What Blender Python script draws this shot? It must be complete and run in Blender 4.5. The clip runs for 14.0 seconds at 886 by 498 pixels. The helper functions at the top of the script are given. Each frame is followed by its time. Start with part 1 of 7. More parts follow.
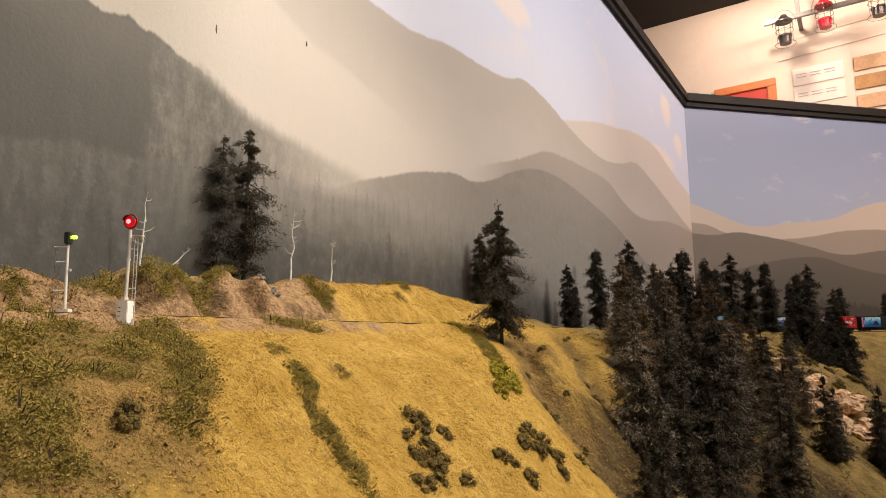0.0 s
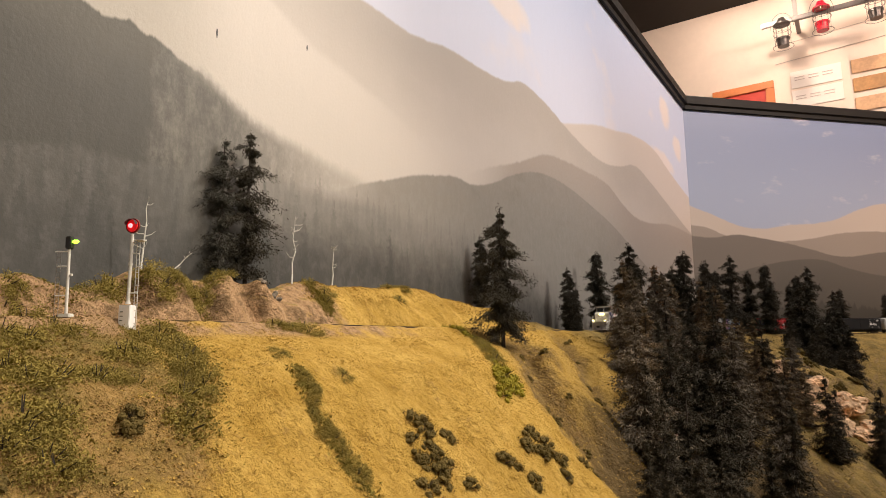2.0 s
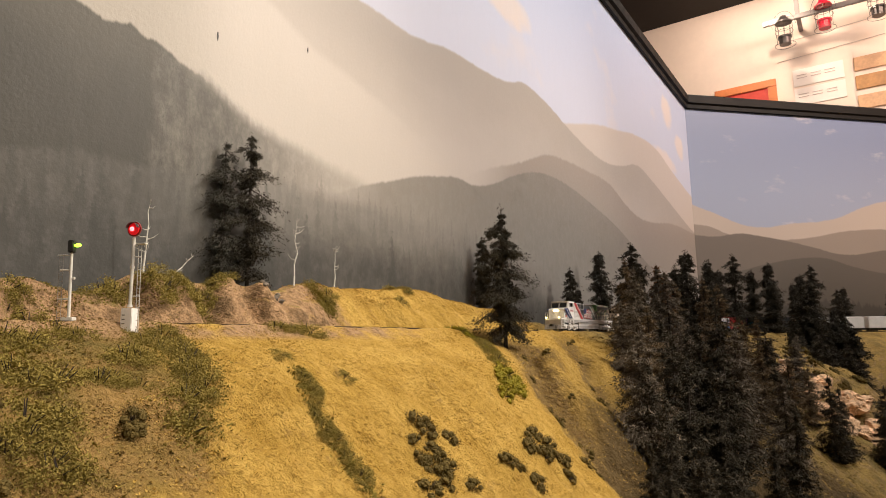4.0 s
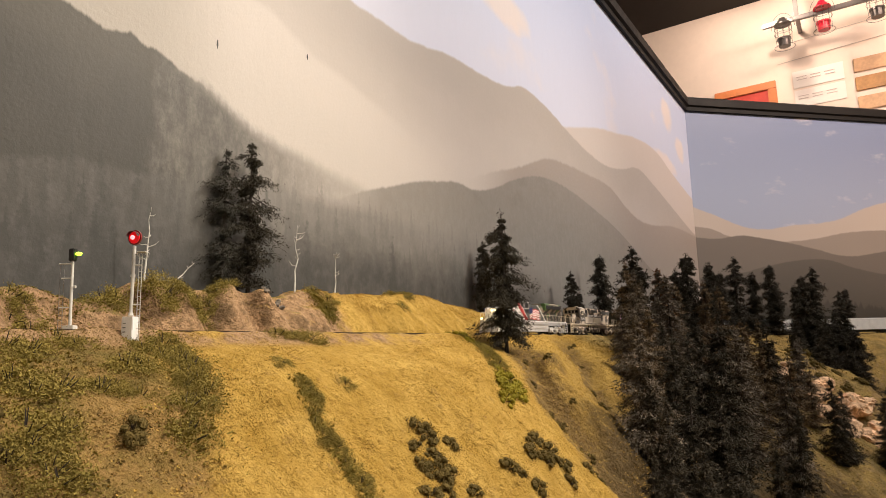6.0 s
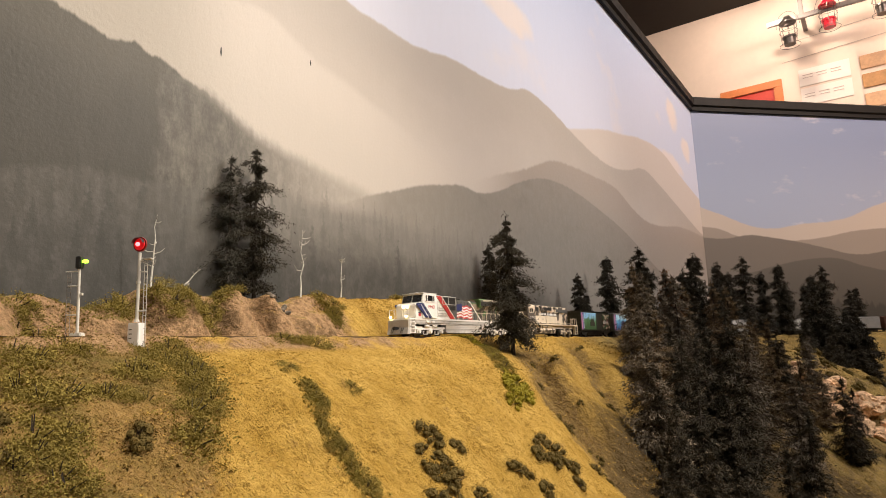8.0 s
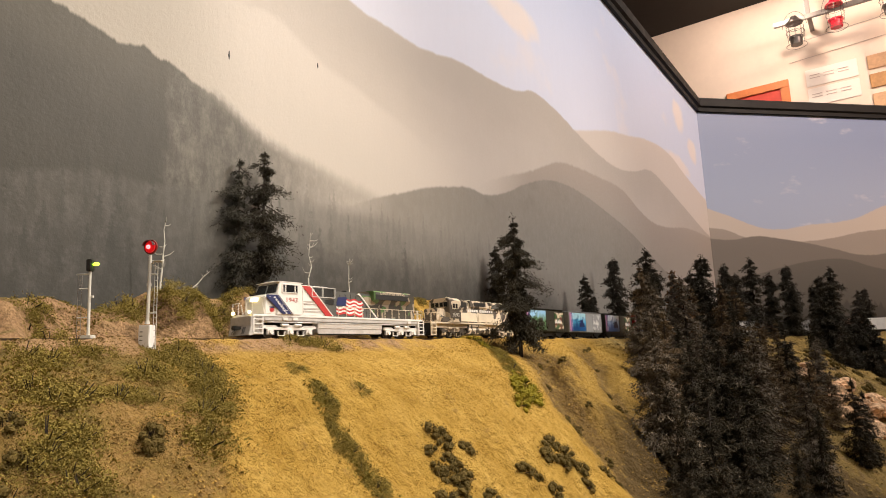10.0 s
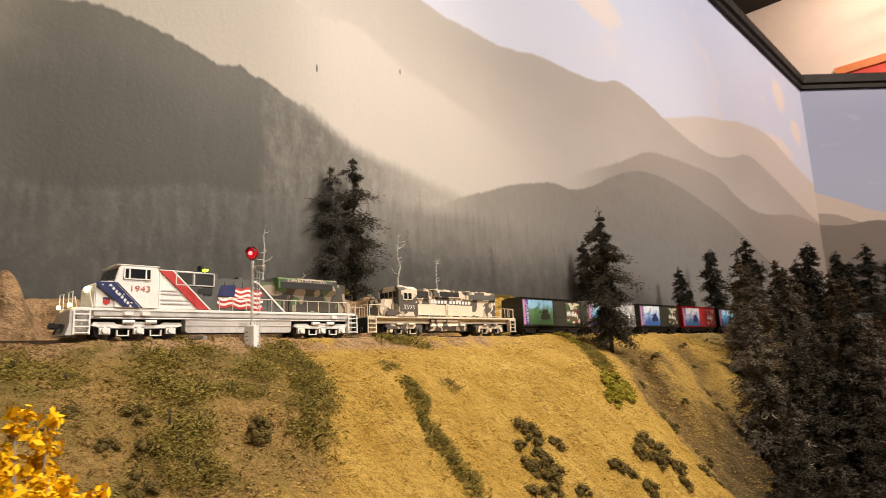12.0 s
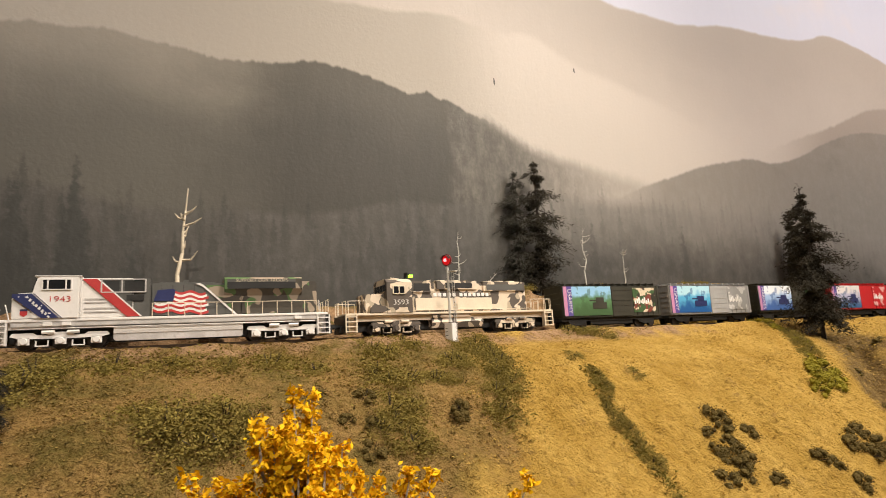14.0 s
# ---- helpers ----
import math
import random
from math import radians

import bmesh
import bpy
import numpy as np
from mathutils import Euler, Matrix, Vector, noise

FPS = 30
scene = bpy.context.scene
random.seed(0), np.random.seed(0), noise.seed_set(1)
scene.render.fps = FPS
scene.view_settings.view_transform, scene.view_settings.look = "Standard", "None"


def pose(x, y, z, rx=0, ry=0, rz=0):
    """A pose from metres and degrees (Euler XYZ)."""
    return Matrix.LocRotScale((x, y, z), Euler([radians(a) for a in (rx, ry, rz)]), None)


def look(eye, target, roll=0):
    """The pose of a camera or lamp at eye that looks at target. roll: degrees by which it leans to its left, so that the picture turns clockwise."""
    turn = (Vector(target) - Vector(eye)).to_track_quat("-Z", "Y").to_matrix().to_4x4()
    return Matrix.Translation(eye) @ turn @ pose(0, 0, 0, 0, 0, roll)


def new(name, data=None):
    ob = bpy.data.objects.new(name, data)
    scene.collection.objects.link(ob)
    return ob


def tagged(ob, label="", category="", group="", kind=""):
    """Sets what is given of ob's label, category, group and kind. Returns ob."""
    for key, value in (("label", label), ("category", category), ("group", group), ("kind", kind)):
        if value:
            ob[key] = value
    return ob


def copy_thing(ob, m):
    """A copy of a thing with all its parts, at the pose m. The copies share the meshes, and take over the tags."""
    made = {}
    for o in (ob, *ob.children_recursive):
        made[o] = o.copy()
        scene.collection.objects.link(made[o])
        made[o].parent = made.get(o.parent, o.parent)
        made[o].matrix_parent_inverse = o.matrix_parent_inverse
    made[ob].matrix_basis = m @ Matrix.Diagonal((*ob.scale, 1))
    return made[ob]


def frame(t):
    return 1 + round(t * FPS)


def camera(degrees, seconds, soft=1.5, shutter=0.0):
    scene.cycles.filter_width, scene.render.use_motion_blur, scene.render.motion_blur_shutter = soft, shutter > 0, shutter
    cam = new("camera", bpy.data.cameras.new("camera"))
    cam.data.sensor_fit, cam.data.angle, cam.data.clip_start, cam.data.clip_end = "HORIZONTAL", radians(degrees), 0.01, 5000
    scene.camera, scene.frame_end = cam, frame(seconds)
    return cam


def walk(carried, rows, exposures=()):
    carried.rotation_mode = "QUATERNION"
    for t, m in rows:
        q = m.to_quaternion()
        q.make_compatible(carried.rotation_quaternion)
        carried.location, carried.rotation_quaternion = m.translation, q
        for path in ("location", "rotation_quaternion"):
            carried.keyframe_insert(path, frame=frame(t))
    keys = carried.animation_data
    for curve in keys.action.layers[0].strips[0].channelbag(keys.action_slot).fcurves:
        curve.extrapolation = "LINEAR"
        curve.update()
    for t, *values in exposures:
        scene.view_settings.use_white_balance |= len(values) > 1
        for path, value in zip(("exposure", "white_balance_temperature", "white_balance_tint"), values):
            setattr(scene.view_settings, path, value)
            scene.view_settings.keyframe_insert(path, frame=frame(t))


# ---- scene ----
cam = camera(71.33, 14.0, soft=0.9, shutter=0.4)
PATH = [
    (0, look((-0.0053, -0.0141, 1.3999), (-1.1045, 1.6314, 1.6900), -0.29)),
    (0.5, look((-0.0061, -0.0138, 1.3995), (-1.1049, 1.6318, 1.6898), -0.27)),
    (1, look((-0.0077, -0.0140, 1.3992), (-1.1037, 1.6328, 1.6936), -0.32)),
    (1.5, look((-0.0082, -0.0146, 1.3994), (-1.1036, 1.6320, 1.6979), -0.39)),
    (2, look((-0.0084, -0.0147, 1.3996), (-1.1039, 1.6311, 1.7015), -0.53)),
    (2.5, look((-0.0075, -0.0144, 1.4000), (-1.1069, 1.6291, 1.7004), -0.63)),
    (3, look((-0.0075, -0.0139, 1.3998), (-1.1086, 1.6282, 1.7012), -0.73)),
    (5.5, look((-0.0055, -0.0146, 1.4009), (-1.1104, 1.6231, 1.7129), -1.10)),
    (6, look((-0.0049, -0.0145, 1.4015), (-1.1105, 1.6218, 1.7179), -1.24)),
    (6.5, look((-0.0041, -0.0138, 1.4017), (-1.1121, 1.6198, 1.7232), -1.41)),
    (7, look((-0.0044, -0.0129, 1.4003), (-1.1178, 1.6164, 1.7254), -1.58)),
    (7.5, look((-0.0042, -0.0124, 1.3995), (-1.1246, 1.6121, 1.7246), -1.78)),
    (8, look((-0.0027, -0.0129, 1.4001), (-1.1261, 1.6085, 1.7305), -1.95)),
    (10.5, look((-0.0045, -0.0150, 1.3998), (-1.1534, 1.5861, 1.7410), -2.10)),
    (11, look((-0.0044, -0.0156, 1.3998), (-1.1855, 1.5617, 1.7420), -2.16)),
    (11.5, look((-0.0027, -0.0172, 1.3998), (-1.2511, 1.5073, 1.7421), -2.28)),
    (12, look((0.0035, -0.0195, 1.3989), (-1.3529, 1.4101, 1.7403), -2.49)),
    (12.5, look((0.0152, -0.0254, 1.4005), (-1.4579, 1.2850, 1.7367), -2.86)),
    (13, look((0.0271, -0.0302, 1.4006), (-1.5604, 1.1397, 1.7339), -3.16)),
    (13.5, look((0.0405, -0.0339, 1.4000), (-1.6386, 0.9986, 1.7387), -3.42)),
    (14, look((0.0542, -0.0381, 1.3986), (-1.6864, 0.8852, 1.7423), -3.37)),
]
walk(cam, PATH)

# ---- light: ceiling spots of the exhibition room ----
scene.view_settings.exposure = 0.0
world = bpy.data.worlds.new("room_air")
scene.world = world
world.use_nodes = True
world.node_tree.nodes["Background"].inputs[0].default_value = (1.0, 0.86, 0.7, 1)
world.node_tree.nodes["Background"].inputs[1].default_value = 0.05


def spot(name, eye, target, watts, degrees, blend, colour, radius):
    data = bpy.data.lights.new(name, "SPOT")
    data.energy, data.spot_size, data.spot_blend = watts, radians(degrees), blend
    data.color, data.shadow_soft_size = colour, radius
    ob = new(name, data)
    ob.matrix_world = look(eye, target)
    return ob


def area(name, eye, target, watts, size_x, size_y, colour):
    data = bpy.data.lights.new(name, "AREA")
    data.energy, data.shape, data.size, data.size_y, data.color = watts, "RECTANGLE", size_x, size_y, colour
    ob = new(name, data)
    ob.matrix_world = look(eye, target)
    return ob


spot("track_spot_key", (1.6, 1.55, 2.80), (-0.50, 0.95, 1.65), 125, 56, 1.0, (1.0, 0.89, 0.77), 0.03)
spot("track_spot_over", (0.45, 0.65, 3.30), (-0.33, 0.42, 1.33), 165, 42, 0.9, (1.0, 0.86, 0.66), 0.04)
spot("track_spot_aisle", (1.25, -0.30, 2.95), (-0.48, 0.0, 1.44), 105, 54, 1.0, (1.0, 0.88, 0.74), 0.04)
area("ceiling_panel_layout", (0.75, 1.7, 3.5), (0.0, 1.9, 1.4), 48, 1.2, 0.6, (1.0, 0.92, 0.86))
area("ceiling_panel_hall", (1.2, 2.9, 3.5), (0.2, 4.3, 3.1), 60, 1.0, 0.5, (1.0, 0.72, 0.57))
area("ceiling_strip_hall", (-0.34, 3.60, 3.57), (-0.10, 4.3, 3.0), 8, 0.10, 0.08, (1.0, 0.78, 0.62))

# ---- materials ----
class Nodes:
    """A small writer of node graphs: every call adds one node and gives its output."""

    def __init__(self, name):
        self.mat = bpy.data.materials.new(name)
        self.mat.use_nodes = True
        self.tree = self.mat.node_tree
        self.tree.nodes.clear()
        self.out = self.tree.nodes.new("ShaderNodeOutputMaterial")
        self.bsdf = self.tree.nodes.new("ShaderNodeBsdfPrincipled")
        self.tree.links.new(self.bsdf.outputs[0], self.out.inputs[0])

    def put(self, socket, value):
        if isinstance(value, bpy.types.NodeSocket):
            self.tree.links.new(value, socket)
        elif isinstance(value, (tuple, list)) and len(value) == 3 and socket.type == "RGBA":
            socket.default_value = (*value, 1)
        else:
            socket.default_value = value

    def node(self, kind, *values, out=0, **settings):
        n = self.tree.nodes.new("ShaderNode" + kind)
        for key, value in settings.items():
            if key == "operation":
                n.operation = value
            elif key == "dims":
                n.noise_dimensions = value
            elif key == "feature":
                n.feature = value
            elif key == "clamp":
                n.use_clamp = value
        for socket, value in zip(n.inputs, values):
            if value is not None:
                self.put(socket, value)
        return n.outputs[out]

    def math(self, op, a, b=0.0, c=0.0):
        return self.node("Math", a, b, c, operation=op)

    def pos(self):
        return self.tree.nodes.new("ShaderNodeNewGeometry").outputs["Position"]

    def objc(self):
        return self.tree.nodes.new("ShaderNodeTexCoord").outputs["Object"]

    def xyz(self, v):
        n = self.tree.nodes.new("ShaderNodeSeparateXYZ")
        self.put(n.inputs[0], v)
        return n.outputs[0], n.outputs[1], n.outputs[2]

    def vec(self, x, y, z):
        return self.node("CombineXYZ", x, y, z)

    def noise(self, v, scale, detail=3.0, rough=0.55, distort=0.0):
        n = self.tree.nodes.new("ShaderNodeTexNoise")
        self.put(n.inputs["Vector"], v)
        n.inputs["Scale"].default_value, n.inputs["Detail"].default_value = scale, detail
        n.inputs["Roughness"].default_value, n.inputs["Distortion"].default_value = rough, distort
        return n.outputs[0]

    def voronoi(self, v, scale):
        n = self.tree.nodes.new("ShaderNodeTexVoronoi")
        self.put(n.inputs["Vector"], v)
        n.inputs["Scale"].default_value = scale
        return n.outputs["Distance"]

    def ramp(self, f, lo, hi, a=0.0, b=1.0):
        n = self.tree.nodes.new("ShaderNodeMapRange")
        n.interpolation_type = "SMOOTHSTEP"
        for k, value in enumerate((f, lo, hi, a, b)):
            self.put(n.inputs[k], value)
        return n.outputs[0]

    def mix(self, f, a, b, blend="MIX"):
        n = self.tree.nodes.new("ShaderNodeMix")
        n.data_type, n.blend_type = "RGBA", blend
        self.put(n.inputs[0], f)
        self.put(n.inputs[6], a)
        self.put(n.inputs[7], b)
        return n.outputs[2]

    def curve(self, x, points):
        n = self.tree.nodes.new("ShaderNodeFloatCurve")
        c = n.mapping.curves[0]
        c.points[0].location, c.points[1].location = points[0], points[-1]
        for p in points[1:-1]:
            c.points.new(*p)
        n.mapping.update()
        self.put(n.inputs[1], x)
        return n.outputs[0]

    def random(self):
        return self.tree.nodes.new("ShaderNodeObjectInfo").outputs["Random"]

    def island(self):
        return self.tree.nodes.new("ShaderNodeNewGeometry").outputs["Random Per Island"]

    def bump(self, height, distance, strength=1.0):
        n = self.tree.nodes.new("ShaderNodeBump")
        n.inputs["Strength"].default_value, n.inputs["Distance"].default_value = strength, distance
        self.put(n.inputs["Height"], height)
        self.put(self.bsdf.inputs["Normal"], n.outputs[0])

    def done(self, colour, rough=0.6, metal=0.0, spec=0.5, emit=None, power=0.0):
        b = self.bsdf
        self.put(b.inputs["Base Color"], colour)
        self.put(b.inputs["Roughness"], rough)
        self.put(b.inputs["Metallic"], metal)
        self.put(b.inputs["Specular IOR Level"], spec)
        if emit:
            self.put(b.inputs["Emission Color"], emit)
            b.inputs["Emission Strength"].default_value = power
        return self.mat


def paint(name, colour, rough=0.5, vary=0.12, scale=60, metal=0.0, spec=0.5, grime=0.0):
    g = Nodes(name)
    v = g.objc()
    n = g.noise(v, scale, 4)
    f = g.noise(v, scale * 7, 2)
    k = g.math("ADD", g.math("MULTIPLY", n, 0.7), g.math("MULTIPLY", f, 0.3))
    dark = tuple(c * (1 - vary) for c in colour)
    light = tuple(min(1, c * (1 + vary)) for c in colour)
    col = g.mix(g.ramp(k, 0.3, 0.7), dark, light)
    if grime:
        m = g.math("MULTIPLY", g.ramp(g.noise(v, scale * 2, 5, 0.7), 0.45, 0.75), grime)
        col = g.mix(m, col, (0.12, 0.09, 0.06))
    g.bump(f, 0.0002, 0.3)
    return g.done(col, g.ramp(n, 0.2, 0.8, rough - 0.08, rough + 0.08), metal, spec)


def glow(name, colour, power):
    g = Nodes(name)
    return g.done(colour, 0.3, emit=colour, power=power)


def camo(name, colours, scale, cuts):
    g = Nodes(name)
    v = g.objc()
    col = colours[0]
    for k, cut in enumerate(cuts):
        w = g.noise(g.node("VectorMath", v, (0.31 * k + 0.1, 0.2, 0.7 * k), operation="ADD"), scale, 1.0, 0.4, 0.5)
        col = g.mix(g.ramp(w, cut, cut + 0.012), col, colours[k + 1])
    col = g.mix(g.math("MULTIPLY", g.noise(v, 400, 3), 0.25), col, (0.2, 0.17, 0.13))
    return g.done(col, 0.55)


M_WHITE = paint("white_loco_paint", (0.86, 0.84, 0.82), 0.4, 0.05, 80, grime=0.10)
M_SILVER = paint("silver_truck_paint", (0.62, 0.60, 0.59), 0.45, 0.15, 120, metal=0.2, grime=0.35)
M_GREY = paint("dark_grey_loco_paint", (0.10, 0.10, 0.095), 0.5, 0.12, 80)
M_BLACK = paint("black_paint", (0.02, 0.02, 0.02), 0.5, 0.2, 90)
M_RED = paint("red_stripe_paint", (0.50, 0.045, 0.045), 0.45, 0.1, 90)
M_NAVY = paint("navy_stripe_paint", (0.022, 0.03, 0.115), 0.45, 0.1, 90)
M_GLASS_DARK = paint("dark_cab_glass", (0.015, 0.017, 0.02), 0.12, 0.1, 40)
M_STEEL = paint("wheel_steel", (0.42, 0.40, 0.38), 0.3, 0.15, 120, metal=0.9)
M_WHEEL = paint("dark_wheel_steel", (0.10, 0.09, 0.085), 0.35, 0.2, 120, metal=0.8)
M_CREAM = paint("cream_cab_paint", (0.76, 0.66, 0.52), 0.5, 0.08, 80, grime=0.15)
M_GREENCAMO = camo("woodland_camo_paint", [(0.075, 0.17, 0.045), (0.035, 0.03, 0.025), (0.36, 0.29, 0.22), (0.04, 0.035, 0.028)], 55, [0.49, 0.53, 0.55])
M_DESERT = camo("desert_camo_paint", [(0.78, 0.66, 0.52), (0.085, 0.07, 0.06), (0.50, 0.42, 0.31)], 80, [0.475, 0.62])
M_HEADLIGHT = glow("headlight_glow", (1.0, 0.80, 0.32), 9)
M_REDLAMP = glow("red_signal_glow", (0.70, 0.01, 0.015), 0.45)
M_REDCORE = glow("red_signal_core", (1.0, 0.22, 0.24), 2.6)
M_GREENLAMP = glow("green_signal_glow", (0.45, 1.0, 0.03), 6)
M_RAIL = paint("rusty_rail", (0.075, 0.05, 0.035), 0.5, 0.3, 300, metal=0.4)
M_TIE = paint("dark_wooden_tie", (0.06, 0.045, 0.035), 0.85, 0.35, 250)


def mural_left():
    """Acrylic mountain scene on the long wall: along the wall runs y, up runs z."""
    g = Nodes("mural_paint_long_wall")
    p = g.pos()
    _, y, z = g.xyz(p)
    even = []

    def ridge(points, rough, scale, lo=-0.5, span=3.5):
        u = g.math("DIVIDE", g.math("SUBTRACT", y, lo), span)
        h = g.curve(u, [((a - lo) / span, (b - 1.3) / 1.3) for a, b in points])
        h = g.math("MULTIPLY_ADD", h, 1.3, 1.3)
        even.append(h)
        n = g.noise(g.vec(0.0, y, 0.0), scale, 5, 0.62)
        return g.math("ADD", h, g.math("MULTIPLY", g.math("SUBTRACT", n, 0.5), rough))

    def below(h, soft):
        return g.ramp(g.math("SUBTRACT", h, z), -soft, soft)

    brush = g.noise(g.vec(0.0, g.math("MULTIPLY", y, 1.0), g.math("MULTIPLY", z, 0.25)), 60, 4)
    cloud = g.noise(g.vec(0.0, y, g.math("MULTIPLY", z, 1.3)), 3.1, 4)
    wash = g.noise(g.vec(0.0, y, g.math("MULTIPLY", z, 1.6)), 9, 5, 0.6)
    sky = g.mix(g.ramp(z, 1.9, 2.5), (0.66, 0.66, 0.73), (0.54, 0.58, 0.70))
    sky = g.mix(g.math("MULTIPLY", g.ramp(cloud, 0.58, 0.72), 0.35), sky, (0.80, 0.68, 0.60))
    # small warm clouds
    for cy, cz, ry, rz in ((1.14, 2.16, 0.15, 0.05), (2.58, 2.35, 0.10, 0.075), (2.78, 2.25, 0.09, 0.06), (2.50, 2.12, 0.20, 0.05)):
        dy = g.math("DIVIDE", g.math("SUBTRACT", y, cy), ry)
        dz = g.math("DIVIDE", g.math("SUBTRACT", z, cz), rz)
        far = g.math("ADD", g.math("MULTIPLY", dy, dy), g.math("MULTIPLY", dz, dz))
        far = g.math("ADD", far, g.math("MULTIPLY", g.math("SUBTRACT", wash, 0.5), 1.6))
        sky = g.mix(g.math("MULTIPLY", g.ramp(far, 1.1, 0.2), 0.75), sky, (0.82, 0.68, 0.56))
    # the farthest, pinkish mountain
    h1b = ridge([(-0.5, 1.5), (1.2, 1.88), (1.447, 1.966), (1.536, 1.991), (1.74, 2.047), (1.9, 2.077), (2.085, 2.115), (2.353, 2.136), (2.597, 2.10), (2.926, 2.057), (3.0, 2.05)], 0.008, 24)
    col = g.mix(below(h1b, 0.005), sky, g.mix(g.ramp(z, 1.85, 2.15), (0.64, 0.56, 0.475), (0.60, 0.51, 0.43)))
    # the great sunlit mountain
    h1 = ridge([(-0.5, 2.1), (0.3, 2.03), (0.626, 1.934), (0.712, 1.931), (0.779, 1.930), (0.816, 1.934), (0.91, 1.952), (0.986, 1.956), (1.08, 1.962), (1.146, 1.972), (1.22, 1.997), (1.275, 1.997), (1.37, 1.986), (1.448, 1.970), (1.532, 1.955), (1.656, 1.940), (1.78, 1.939), (1.923, 1.963), (2.113, 2.007), (2.265, 1.992), (2.494, 1.956), (2.915, 1.889), (3.0, 1.88)], 0.010, 30)
    d1 = g.math("SUBTRACT", h1, z)
    d1 = g.math("ADD", d1, g.math("MULTIPLY", g.math("SUBTRACT", wash, 0.5), 0.10))
    cream = g.mix(g.ramp(d1, 0.0, 0.24), (0.445, 0.388, 0.325), (0.55, 0.486, 0.415))
    col = g.mix(below(h1, 0.0035), col, cream)
    # its sunlit shoulder, with a soft lower end
    hf = ridge([(-0.5, 1.72), (0.1, 1.822), (0.19, 1.833), (0.264, 1.837), (0.313, 1.846), (0.347, 1.847), (0.382, 1.842), (0.413, 1.838), (0.47, 1.846), (0.52, 1.827), (0.567, 1.809), (0.62, 1.800), (0.66, 1.790), (0.73, 1.774), (0.79, 1.755), (0.875, 1.728), (1.0, 1.70)], 0.008, 45, -0.5, 1.5)
    fold = g.mix(g.ramp(g.math("ADD", g.math("SUBTRACT", hf, z), g.math("MULTIPLY", g.math("SUBTRACT", wash, 0.5), 0.08)), 0.0, 0.13), (0.575, 0.51, 0.435), (0.53, 0.475, 0.405))
    fold = g.mix(g.ramp(y, 0.46, 0.30), fold, (0.40, 0.355, 0.29))
    col = g.mix(g.math("MULTIPLY", g.mix(g.ramp(y, 0.40, 0.52), below(hf, 0.004), below(hf, 0.009)), g.ramp(y, 0.92, 0.62)), col, fold)
    h3b = ridge([(-0.5, 1.35), (0.85, 1.67), (0.948, 1.712), (1.062, 1.756), (1.176, 1.793), (1.262, 1.826), (1.346, 1.855), (1.465, 1.868), (1.583, 1.873), (1.789, 1.875), (1.944, 1.838), (2.076, 1.819), (2.229, 1.825), (2.536, 1.865), (2.912, 1.879), (3.0, 1.88)], 0.014, 42)
    col = g.mix(g.math("MULTIPLY", below(h3b, 0.004), g.ramp(y, 0.95, 1.2)), col, g.mix(g.ramp(g.math("SUBTRACT", h3b, z), 0.0, 0.16), (0.355, 0.300, 0.247), (0.345, 0.308, 0.262)))
    # the dark near slope, its scree thinning out to the foot
    h2 = ridge([(-0.5, 1.72), (-0.146, 1.735), (-0.121, 1.741), (-0.094, 1.740), (-0.063, 1.746), (-0.026, 1.741), (0.021, 1.737), (0.042, 1.733), (0.089, 1.736), (0.12, 1.740), (0.149, 1.748), (0.183, 1.747), (0.219, 1.742), (0.255, 1.733), (0.277, 1.727), (0.292, 1.730), (0.305, 1.734), (0.314, 1.726), (0.329, 1.727), (0.344, 1.721), (0.365, 1.712), (0.392, 1.705), (0.421, 1.692), (0.445, 1.679), (0.491, 1.666), (0.541, 1.659), (0.604, 1.648), (0.658, 1.642), (0.70, 1.632), (0.8, 1.61), (1.0, 1.60)], 0.012, 110, -0.5, 1.5)
    d2 = g.math("ADD", g.math("SUBTRACT", h2, z), g.math("MULTIPLY", g.math("SUBTRACT", wash, 0.5), 0.06))
    left = g.mix(g.ramp(d2, -0.005, 0.10), (0.088, 0.079, 0.061), (0.056, 0.052, 0.042))
    west = g.mix(g.ramp(d2, -0.005, 0.10), (0.265, 0.236, 0.186), (0.108, 0.100, 0.080))
    left = g.mix(g.ramp(g.math("ADD", y, g.math("MULTIPLY", g.math("SUBTRACT", wash, 0.5), 0.12)), 0.14, -0.02), left, west)
    scree = g.noise(g.vec(0.0, y, g.math("MULTIPLY", z, 0.6)), 62, 6, 0.75)
    # paler scree from y 0.33 on, with the wall's lamp sheen put into its colour
    pale = g.mix(g.ramp(scree, 0.35, 0.7), (0.085, 0.078, 0.064), (0.165, 0.149, 0.122))
    pale = g.mix(g.ramp(y, 0.38, 0.62), pale, g.mix(g.ramp(scree, 0.35, 0.7), (0.23, 0.208, 0.172), (0.33, 0.298, 0.25)))
    left = g.mix(g.ramp(g.math("ADD", y, g.math("MULTIPLY", g.math("SUBTRACT", scree, 0.5), 0.03)), 0.322, 0.352), left, pale)
    fade = g.ramp(y, 0.74, 0.40, 0.45, 1.0)
    edge = g.mix(g.ramp(y, 0.34, 0.42), below(h2, 0.0025), below(g.math("ADD", h2, g.math("MULTIPLY", g.math("SUBTRACT", scree, 0.5), 0.03)), 0.012))
    col = g.mix(g.math("MULTIPLY", g.math("MULTIPLY", edge, fade), g.ramp(y, 0.90, 0.72)), col, left)
